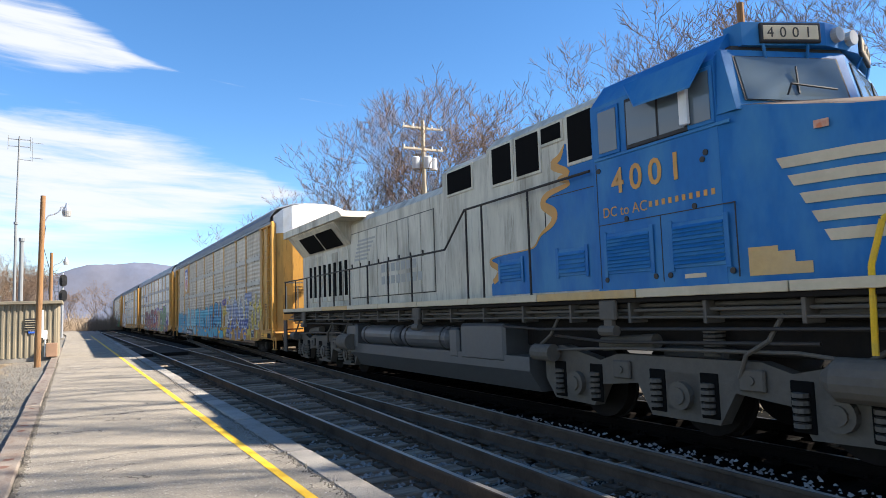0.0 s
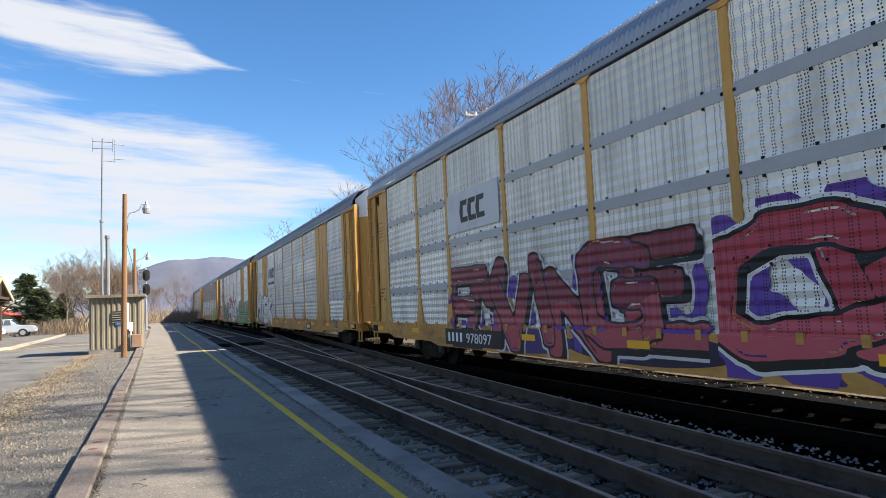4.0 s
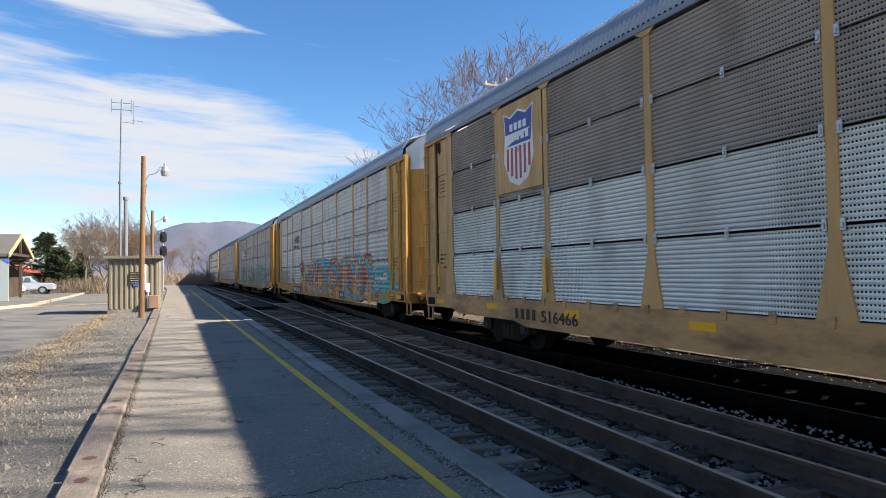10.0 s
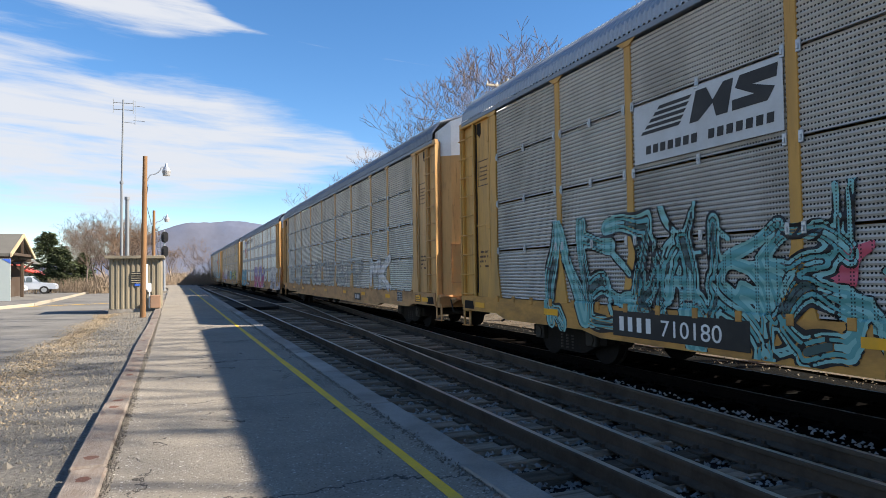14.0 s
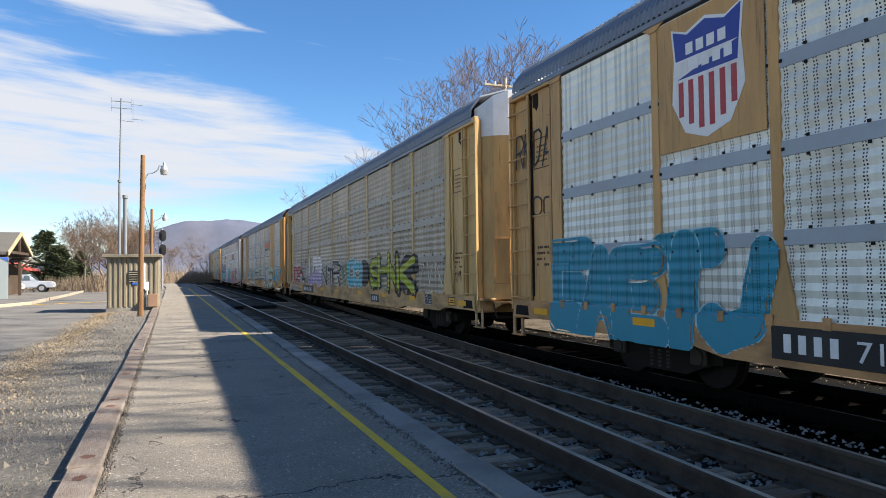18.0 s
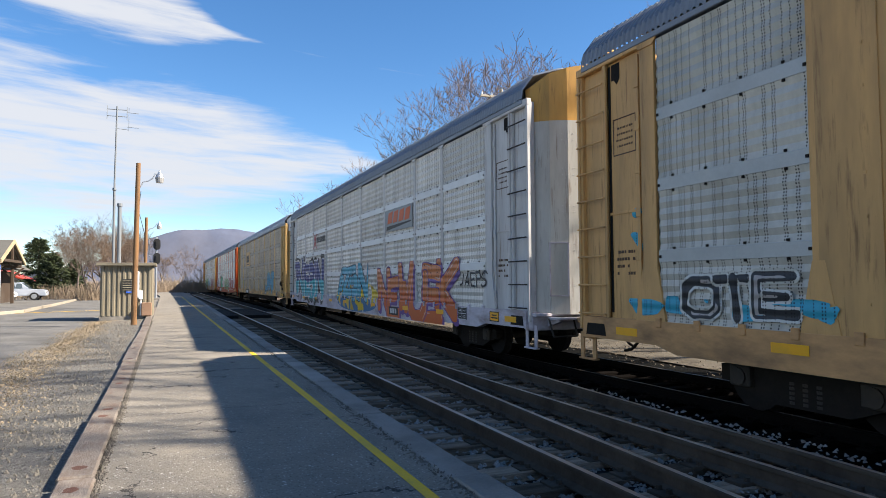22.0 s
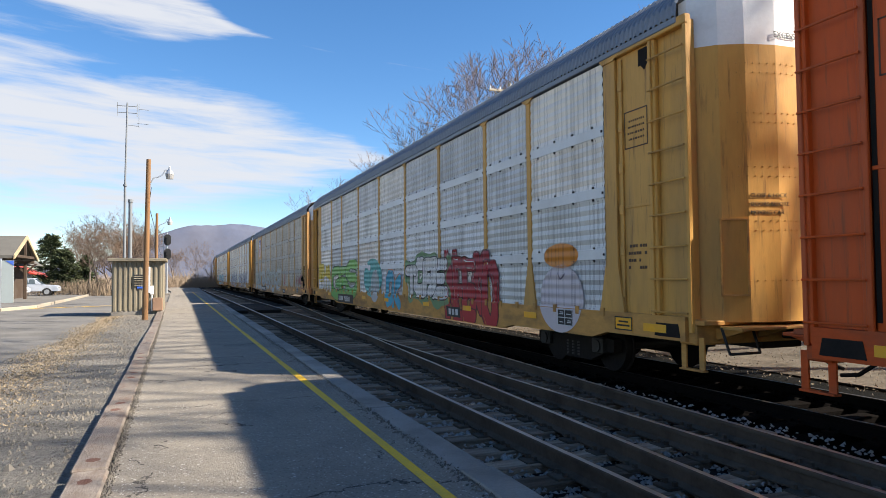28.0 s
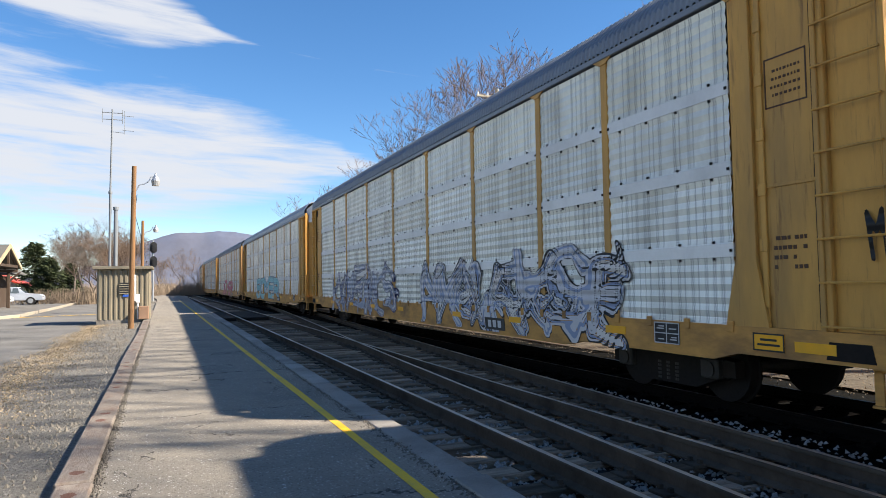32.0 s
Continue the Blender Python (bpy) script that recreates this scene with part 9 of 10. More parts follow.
def hut():
    h = empty("equipment_hut", pose(-2.62, 29.85, 0.0))
    tagged(h, "small tan ribbed-metal equipment hut with a louvred vent", "hut")
    W, D, H = 1.88, 2.2, 2.22
    bm = B()
    box(bm, -0.03, 0.0, -0.1, W + 0.03, D, 0.20, 0.01)
    part("footing", bm, M_CONCRETE, h)
    bm = B()
    box(bm, 0, 0.02, 0.2, W, D - 0.02, H - 0.02)
    part("body", bm, M_HUT, h)
    bm = B()
    prism(bm, ((-0.055, 0.0), (-0.035, -0.035), (0.035, -0.035), (0.055, 0.0)), "z", 0.20, H - 0.03)
    rib = mesh_of("rib", bm, M_HUT)
    for k in range(10):
        share("rib", rib, h, (0.10 + k * 0.187, 0.02, 0))
    for k in range(10):
        share("rib", rib, h, (W, 0.15 + k * 0.21, 0), (0, 0, math.pi / 2))
    bm = B()
    box(bm, -0.16, -0.16, H - 0.03, W + 0.14, D + 0.1, H + 0.09, 0.012)
    part("roof", bm, M_HUT, h)
    vent = new("vent")
    vent.parent = h
    vent.location = (1.02, -0.02, 1.42)
    bm = B()
    box(bm, -0.22, -0.04, -0.22, 0.22, 0.0, 0.24, 0.01)
    part("vent_frame", bm, M_BLACK, vent)
    bm = B()
    prism(bm, ((-0.055, -0.035), (-0.055, -0.025), (-0.01, 0.02), (-0.01, 0.01)), "x", -0.22, 0.22)
    slat = mesh_of("slat", bm, M_HUT)
    for k in range(5):
        share("slat", slat, vent, (0, 0, -0.17 + k * 0.09))
    bm = B()
    box(bm, 0.92, -0.045, 1.10, 1.20, -0.035, 1.29, 0.004)
    s = part("sign", bm, M_BLUE, h, "small blue sign")
    for k in range(3):
        bm = B()
        box(bm, 0.98 + 0.07 * k, -0.049, 1.17, 1.03 + 0.07 * k, -0.046, 1.22)
        part("bar", bm, M_WHITE, s)
    bm = B()
    box(bm, 1.50, -0.35, 0.2, 1.88, -0.06, 0.72, 0.02)
    part("junction_box", bm, mat("box_brown", (0.28, 0.17, 0.11), 0.6, grain=(14, 0.15), bump=0.1), h)
    bm = B()
    rod(bm, (1.47, -0.1, 0.2), (1.47, -0.1, 1.15), 0.03, n=8)
    box(bm, 1.40, -0.14, 0.85, 1.54, -0.05, 1.2, 0.01)
    part("meter", bm, M_WHITE, h)
    return h


hut()


def signal_mast():
    s = empty("signal_mast", pose(-1.24, 62.0, 0.0))
    tagged(s, "grey railway signal mast with two black signal heads", "signal")
    bm = B()
    rod(bm, (0, 0, 0), (0, 0, 5.35), 0.10, 0.08, n=10)
    part("mast", bm, M_GALV, s)
    for z in (4.75, 3.55):
        head = new("signal_head")
        head.parent = s
        head.location = (0.04, -0.15, z)
        head.scale = (0.78, 0.78, 0.82)
        bm = B()
        prism(bm, [(0.36 * math.cos(a), 0.36 * math.sin(a) + (0.22 if math.sin(a) > 0 else -0.22)) for a in [i * math.pi / 12 for i in range(24)]], "y", -0.02, 0.02)
        part("backplate", bm, M_BLACK, head)
        for k in (-0.28, 0.0, 0.28):
            bm = B()
            rod(bm, (0, -0.22, k), (0, 0.0, k), 0.13, 0.11, n=12)
            part("hood", bm, M_BLACK, head)
    bm = B()
    for dx in (-0.28, -0.55):
        rod(bm, (dx, 0.1, 2.6), (dx, 0.1, 5.2), 0.02, n=6)
    for k in range(9):
        rod(bm, (-0.28, 0.1, 2.7 + k * 0.3), (-0.55, 0.1, 2.7 + k * 0.3), 0.018, n=6)
    for z in (3.0, 4.1, 5.1):
        rod(bm, (0, 0, z), (-0.55, 0.1, z), 0.02, n=6)
    part("ladder", bm, M_GALV, s)
    bm = B()
    box(bm, -0.25, -0.25, -0.1, 0.25, 0.25, 0.25, 0.02)
    part("base", bm, M_CONCRETE, s)


signal_mast()


M_MAST = mat("mast_grey", (0.20, 0.215, 0.225), 0.6, 0.2, grain=(20, 0.1), stain=(2, 0.3), dirt=(0.14, 0.14, 0.14), dirt_amount=0.4, bump=0.05)


def antenna():
    a = empty("antenna_mast", pose(-3.2, 44.0, 0.0))
    tagged(a, "tall thin grey steel antenna mast with dipole arrays", "antenna")
    bm = B()
    rod(bm, (0, 0, 0), (0, 0, 7.0), 0.075, 0.07, n=10)
    rod(bm, (0, 0, 7.0), (0.08, 0, 11.95), 0.055, 0.045, n=10)
    rod(bm, (0, 0, 6.95), (0, 0, 7.08), 0.11, n=10)
    part("mast", bm, M_MAST, a)
    bm = B()
    rod(bm, (0.30, 0, 0), (0.30, 0, 6.15), 0.11, 0.11, n=10)
    rod(bm, (0.30, 0, 6.0), (0.30, 0, 6.18), 0.15, n=10)
    part("second_pipe", bm, M_MAST, a)
    arr = new("dipole_array")
    arr.parent = a
    bm = B()
    for z in (11.75, 11.35):
        rod(bm, (-0.45, 0, z), (0.62, 0, z), 0.022, n=6)
    for x in (-0.45, 0.62):
        rod(bm, (x, 0, 11.15), (x, 0, 11.95), 0.018, n=6)
    tagged(part("dipole_array", bm, M_MAST, arr), kind="stuff")
    bm = B()
    for z in (11.62, 10.75):
        rod(bm, (0.62, 0, z), (1.25, 0, z - 0.03), 0.014, n=6)
    rod(bm, (0.72, 0, 10.5), (0.72, 0, 11.9), 0.014, n=6)
    rod(bm, (0.08, 0, 10.62), (0.72, 0, 10.58), 0.016, n=6)
    part("side_array", bm, M_MAST, arr)


antenna()


# ---------------------------------------------------------------- the yard and the station
M_YARD = mat("yard_asphalt", (0.155, 0.148, 0.135), 0.95, grain=(22, 0.45), stain=(0.55, 0.16), dirt=(0.105, 0.10, 0.09), dirt_amount=0.75, bump=0.4)
M_KERB = mat("yard_kerb", (0.30, 0.26, 0.20), 0.9, grain=(14, 0.2), stain=(0.8, 0.3), dirt=(0.30, 0.26, 0.20), dirt_amount=0.5, bump=0.3, spread=0.08)
M_SHINGLE = mat("roof_shingle", (0.105, 0.100, 0.088), 0.9, grain=(8, 0.2), stain=(0.8, 0.3), dirt=(0.075, 0.072, 0.065), dirt_amount=0.6, bump=0.3)
M_CREAMTRIM = mat("trim_cream", (0.42, 0.33, 0.20), 0.7, grain=(10, 0.1), bump=0.1)
M_BROWN = mat("brown_wood", (0.060, 0.040, 0.027), 0.8, grain=(10, 0.2), bump=0.2)
M_SIDING = mat("pale_siding", (0.55, 0.50, 0.42), 0.8, grain=(10, 0.1), stain=(0.8, 0.3), dirt=(0.38, 0.33, 0.27), dirt_amount=0.4, bump=0.1)
M_REDROOF = mat("red_roof", (0.42, 0.055, 0.030), 0.5, grain=(10, 0.1), stain=(0.8, 0.3), dirt=(0.26, 0.06, 0.04), dirt_amount=0.4, bump=0.1)
M_NEEDLE = mat("needles", (0.07, 0.088, 0.042), 0.95, grain=(4, 0.4), stain=(0.4, 0.3), dirt=(0.075, 0.085, 0.035), dirt_amount=0.6, bump=0.0)
M_LEAF = mat("dry_leaves", (0.29, 0.225, 0.145), 0.9, grain=(5, 0.3), stain=(0.6, 0.3), dirt=(0.37, 0.30, 0.21), dirt_amount=0.6, bump=0.0)


def yard():
    rnd = random.Random(21)
    verts, faces = [], []
    edge = lambda y: -2.75 - 0.02 * abs(y - 20) + 0.25 * math.sin(y * 0.35)
    ys = [-30 + 3 * i for i in range(50)]
    for k, y in enumerate(ys):
        verts += [(-60, y, 0.012), (edge(y) - 1.2, y, 0.02), (edge(y), y, 0.006)]
        if k:
            o = (k - 1) * 3
            faces += [(o, o + 1, o + 4, o + 3), (o + 1, o + 2, o + 5, o + 4)]
    tagged(from_faces("yard", verts, faces, M_YARD), "cracked grey asphalt yard beside the station", "yard", kind="structure")
    # raised walk with a pale kerb
    pts = [(-40, 33.5), (-16, 34.6), (-8.0, 37.2), (-7.1, 40.5), (-7.4, 56), (-8.6, 98)]
    kerb = tagged(empty("yard_kerb"), "pale worn kerb stones of the station walk", "kerb", kind="structure")
    bm = B()
    box(bm, 0, -0.10, -0.1, 1.0, 0.10, 0.17, 0.02)
    me = mesh_of("kerb_stone", bm, M_KERB)
    for (ax, ay), (bx, by) in zip(pts, pts[1:]):
        d = math.hypot(bx - ax, by - ay)
        n = max(1, int(d / 1.9))
        for k in range(n):
            ob = share("kerb_stone", me, kerb, (ax + (bx - ax) * k / n, ay + (by - ay) * k / n, rnd.uniform(-0.01, 0.015)), (0, 0, math.atan2(by - ay, bx - ax)))
            ob.scale = (d / n - 0.03, 1, 1)
    verts = [(x, y, 0.13) for x, y in pts] + [(-60, 98, 0.13), (-60, 33.5, 0.13)]
    tagged(from_faces("station_walk", verts, [tuple(range(len(verts)))], M_YARD), "grey asphalt walk in front of the station", "pavement", kind="structure")
    bm = B()
    for a, b in (((-9.5, 38.6), (-3.6, 41.4)),):
        d = Vector((b[0] - a[0], b[1] - a[1], 0)).normalized()
        n = Vector((-d.y, d.x, 0)) * 0.14
        a, b = Vector((*a, 0.03)), Vector((*b, 0.03))
        bm.faces.new([bm.verts.new(p) for p in (a - n, b - n, b + n, a + n)])
    tagged(mesh_object("painted_line", bm, M_YELLOW), "faded yellow line painted on the yard", "painted line", kind="structure")
    # dry leaves drifted along the edge of the asphalt
    verts, faces = [], []
    for k in range(13000):
        t = rnd.random()
        y = 7.5 + 22 * t
        c = -2.15 - 0.02 * (y - 8)
        w = 0.10 + 0.16 * (0.5 + 0.5 * math.sin(y * 0.9)) + 0.008 * (30 - y)
        x = rnd.gauss(c, w)
        r = rnd.uniform(0.006, 0.016)
        a, tilt = rnd.uniform(0, 6.3), rnd.uniform(-0.5, 0.5)
        o = len(verts)
        for q in range(4):
            s = a + q * math.pi / 2
            verts.append((x + r * math.cos(s), y + r * 0.7 * math.sin(s), 0.022 + ground_height(x, y) + rnd.uniform(0, 0.025) + tilt * r * math.cos(s - a)))
        faces.append((o, o + 1, o + 2, o + 3))
    tagged(from_faces("fallen_leaves", verts, faces, M_LEAF), "dry tan leaves drifted along the gravel", "leaves", kind="stuff")
    # small stones and clods on the gravel
    verts, faces = [], []
    for k in range(15000):
        y = 3.0 + 26 * rnd.random() ** 1.8
        x = rnd.uniform(-4.5 if y < 14 else -3.0, -0.78 - 0.009 * y)
        r = rnd.choice((0.006, 0.008, 0.010, 0.013, 0.018, 0.026)) * rnd.uniform(0.7, 1.2)
        if k < 700:
            r *= 1.0 + 1.2 * rnd.random()
        o = len(verts)
        for a in range(5):
            t = a * 1.2566 + rnd.uniform(-0.3, 0.3)
            verts.append((x + r * math.cos(t), y + r * math.sin(t), -0.004 + ground_height(x, y)))
        verts.append((x + rnd.uniform(-0.3, 0.3) * r, y, ground_height(x, y) + r * rnd.uniform(0.8, 1.4)))
        faces += [(o + a, o + (a + 1) % 5, o + 5) for a in range(5)]
    tagged(from_faces("gravel_stones", verts, faces, mat("gravel_stone", (0.15, 0.135, 0.112), 0.95, grain=(9, 0.4), stain=(0.9, 0.3), dirt=(0.10, 0.095, 0.085), dirt_amount=0.7, bump=0.3)), "loose stones and clods on the gravel", "gravel", kind="stuff")


yard()


def crossing():
    """Dark rubber panels laid between the rails for a foot crossing."""
    c = tagged(empty("track_crossing"), "dark rubber crossing panels between the rails", "crossing", kind="structure")
    bm = B()
    box(bm, 0.1, 0, -0.15, 1.33, 2.0, -0.012, 0.01)
    me = mesh_of("crossing_panel", bm, M_UNDER)
    for k in range(4):
        share("crossing_panel", me, c, (RAIL_A + line_shift(36), 32.5 + 2.05 * k, 0))
    bm = B()
    box(bm, 0, 0, -0.15, 0.72, 2.0, -0.012, 0.01)
    me = mesh_of("crossing_panel", bm, M_UNDER)
    for k in range(4):
        share("crossing_panel", me, c, (RAIL_A - 0.85 + line_shift(36), 32.5 + 2.05 * k, 0))


crossing()


def station():
    """A low station: the ridge runs away from the line, its open gable end faces the platform."""
    s = empty("station", pose(-9.72, 52.4, 0.12))
    tagged(s, "low brown station building with a grey gabled roof", "building")
    bm = B()
    box(bm, -14, -2.0, 0, -2.4, 2.6, 2.72)
    part("wall", bm, M_BROWN, s)
    for sy in (-1, 1):
        slope = part("roof", prism(B(), ((sy * 3.65, 2.72), (sy * 3.65, 2.90), (0.0, 4.30), (0.0, 4.10)), "x", -16.0, -0.05), M_SHINGLE, s)
        part("barge_board", prism(B(), ((sy * 3.70, 2.66), (sy * 3.70, 2.92), (0.0, 4.34), (0.0, 4.06)), "x", -0.05, 0.03), M_CREAMTRIM, slope)
        bm = B()
        for k in range(9):
            rod(bm, (-0.25 - 0.7 * k, sy * 3.55, 2.74), (-0.25 - 0.7 * k, sy * 0.3, 4.02), 0.05, n=5)
        part("rafters", bm, M_BROWN, slope)["kind"] = "stuff"
    part("gable_wall", prism(B(), ((-3.0, 2.72), (0.0, 3.92), (3.0, 2.72)), "x", -1.25, -1.15), M_BROWN, s)
    part("tie_beam", box(B(), -0.20, -2.6, 2.80, -0.04, 2.6, 2.98, 0.01), M_BROWN, s)
    part("king_post", box(B(), -0.18, -0.09, 2.98, -0.05, 0.09, 4.05, 0.01), M_BROWN, s)
    for y in (-3.2, 3.2):
        part("eave_beam", box(B(), -15.5, y - 0.10, 2.50, -0.15, y + 0.10, 2.70, 0.02), M_BROWN, s)
    for x in (-9.8, -5.2, -0.7):
        for y in (-3.2, 3.2):
            post = part("porch_post", box(B(), x - 0.10, y - 0.10, 0, x + 0.10, y + 0.10, 2.5, 0.02), M_BROWN, s)
            bm = B()
            for d in (-1, 1):
                prism(bm, ((x, 1.75), (x + d * 0.75, 2.50), (x + d * 0.60, 2.50), (x, 1.95)), "y", y - 0.07, y + 0.07)
            part("bracket", bm, M_BROWN, post)
    # lower wing behind
    part("wing_wall", box(B(), -12, 3.9, 0, -1.6, 8.6, 2.3), M_BROWN, s)
    bm = B()
    low, top = [(-13, 3.7, 2.42), (-0.5, 3.7, 2.42), (-0.5, 9.2, 2.42), (-13, 9.2, 2.42)], [(-10.5, 6.4, 3.7), (-2.2, 6.4, 3.7)]
    v = [bm.verts.new(p) for p in low + top]
    for q in ((0, 1, 5, 4), (1, 2, 5), (2, 3, 4, 5), (3, 0, 4), (3, 2, 1, 0)):
        bm.faces.new([v[i] for i in q])
    part("wing_roof", bm, M_SHINGLE, s)
    for k in range(4):
        w = part("window", box(B(), -12 + k * 2.4, -2.05, 0.9, -11 + k * 2.4, -1.98, 2.1), M_GLASS, s)
        part("window_frame", box(B(), -12.08 + k * 2.4, -2.04, 0.82, -10.92 + k * 2.4, -1.99, 0.9), M_CREAMTRIM, w)
    return s


station()


def map_board():
    b = empty("information_board", pose(-8.45, 39.1, 0.0))
    tagged(b, "tall pale information board standing on the station walk", "sign board")
    bm = B()
    box(bm, 0.0, 0.0, 0.0, 0.10, 0.10, 2.55, 0.01)
    part("post", bm, M_GALV, b)
    bm = B()
    box(bm, 0.10, 0.02, 0.35, 0.62, 0.08, 2.45, 0.01)
    part("panel", bm, mat("board_pale", (0.28, 0.32, 0.32), 0.4, grain=(10, 0.06), stain=(1.5, 0.3), dirt=(0.30, 0.34, 0.33), dirt_amount=0.4, bump=0.03), b)
    bm = B()
    prism(bm, ((0.26, 2.44), (0.62, 2.44), (0.62, 2.2)), "y", 0.005, 0.015)
    part("blue_corner", bm, M_BLUE, b)


map_board()


def shed():
    s = empty("shed", pose(-16.0, 84.0, 0.0))
    tagged(s, "pale wooden shed with a bright red metal roof", "building")
    bm = B()
    prism(bm, ((-4, 0), (2.4, 0), (2.4, 1.38), (-1.2, 2.88), (-4, 2.88)), "y", 0, 6)
    part("wall", bm, M_SIDING, s)
    for k in range(16):
        bm = B()
        x = -3.9 + k * 0.4
        box(bm, x, -0.03, 0, x + 0.06, 0.0, min(2.88, 2.36 - 0.417 * x))
        part("batten", bm, M_SIDING, s)
    bm = B()
    prism(bm, ((-4.5, 2.95), (-4.5, 3.12), (-1.2, 3.12), (3.2, 1.30), (3.2, 1.13), (-1.2, 2.95)), "y", -0.6, 6.4)
    part("roof", bm, M_REDROOF, s)


shed()


def parked_car(kind, paint, m, label):
    """A parked car seen from the side, nose to +x."""
    c = empty(kind, m)
    c.scale = (0.86, 0.86, 0.82) if kind == "pickup_truck" else (0.9, 0.9, 0.9)
    tagged(c, label, "car", "parked cars")
    pick = kind == "pickup_truck"
    L, H = (5.4, 1.85) if pick else (4.5, 1.5)
    if pick:
        body = ((-2.7, 0.45), (-2.7, 1.15), (-0.9, 1.18), (-0.85, 1.15), (1.2, 1.15), (2.5, 1.05), (2.7, 0.85), (2.7, 0.45))
        cab = ((-0.85, 1.15), (-0.7, 1.78), (0.55, 1.82), (1.25, 1.15))
        axles, r = (-1.75, 1.7), 0.40
    else:
        body = ((-2.2, 0.40), (-2.25, 0.85), (-1.6, 0.98), (1.0, 0.95), (2.0, 0.85), (2.25, 0.65), (2.2, 0.35))
        cab = ((-1.7, 0.96), (-1.05, 1.45), (0.35, 1.48), (1.2, 0.94))
        axles, r = (-1.4, 1.4), 0.33
    bm = B()
    prism(bm, body, "y", -0.9, 0.9)
    bmesh.ops.bevel(bm, geom=[e for e in bm.edges], offset=0.05, segments=2, affect="EDGES")
    part("body", bm, paint, c)
    bm = B()
    prism(bm, cab, "y", -0.78, 0.78)
    bmesh.ops.bevel(bm, geom=[e for e in bm.edges], offset=0.05, segments=2, affect="EDGES")
    part("cabin", bm, paint, c)
    cx = [p[0] for p in cab]
    mid = sum(cx) / 4
    for a, b in ((mid - 0.62, mid - 0.05), (mid + 0.03, mid + 0.55)):
        z0, z1 = cab[0][1] + 0.06, cab[1][1] - 0.08
        bm = B()
        prism(bm, ((a, z0), (b + 0.1, z0), (b, z1), (a + 0.12, z1)), "y", -0.80, -0.775)
        part("window", bm, M_GLASS, c)
    bm = B()
    prism(bm, ((cab[3][0] - 0.02, cab[3][1] + 0.05), (cab[2][0] + 0.06, cab[2][1] - 0.08), (cab[2][0] + 0.09, cab[2][1] - 0.08), (cab[3][0] + 0.02, cab[3][1] + 0.05)), "y", -0.68, 0.68)
    part("windscreen", bm, M_GLASS, c)
    for ax in axles:
        for s in (-1, 1):
            w = new("wheel")
            w.parent = c
            w.location = (ax, s * 0.82, r)
            bm = B()
            rod(bm, (0, -0.11, 0), (0, 0.11, 0), r, n=20)
            part("tyre", bm, M_BLACK, w)
            bm = B()
            rod(bm, (0, -0.125, 0), (0, 0.125, 0), r * 0.6, n=16)
            part("rim", bm, M_GALV, w)
    bm = B()
    box(bm, body[-2][0] - 0.06, -0.8, body[-2][1] - 0.12, body[-2][0] + 0.03, -0.45, body[-2][1] + 0.02, 0.02)
    part("headlight", bm, M_LIGHT, c)
    bm = B()
    box(bm, body[0][0] - 0.05, -0.85, 0.35, body[0][0] + 0.05, 0.85, 0.55, 0.02)
    part("bumper", bm, M_GALV, c)
    return c


M_CAR_SILVER = mat("car_silver", (0.52, 0.56, 0.62), 0.3, 0.3, grain=(20, 0.03), stain=(1, 0.4), dirt=(0.4, 0.42, 0.45), dirt_amount=0.2, bump=0.0)
M_CAR_WHITE = mat("car_white", (0.70, 0.72, 0.74), 0.3, 0.0, grain=(20, 0.03), stain=(1, 0.4), dirt=(0.5, 0.5, 0.5), dirt_amount=0.2, bump=0.0)
M_CAR_RED = mat("car_red", (0.26, 0.025, 0.03), 0.3, 0.0, grain=(20, 0.03), stain=(1, 0.4), dirt=(0.2, 0.05, 0.05), dirt_amount=0.2, bump=0.0)
parked_car("pickup_truck", M_CAR_SILVER, pose(-12.1, 66.0, 0.13), "silver pickup truck parked beside the station")
parked_car("sedan", M_CAR_WHITE, pose(-13.6, 63.2, 0.13), "white sedan parked beside the station")
parked_car("sedan", M_CAR_SILVER, pose(-17.8, 62.8, 0.13), "pale grey sedan parked beside the station")
parked_car("sedan", M_CAR_RED, pose(-13.6, 57.0, 0.12, 0, 0, 0), "dark red sedan parked at the station walk")


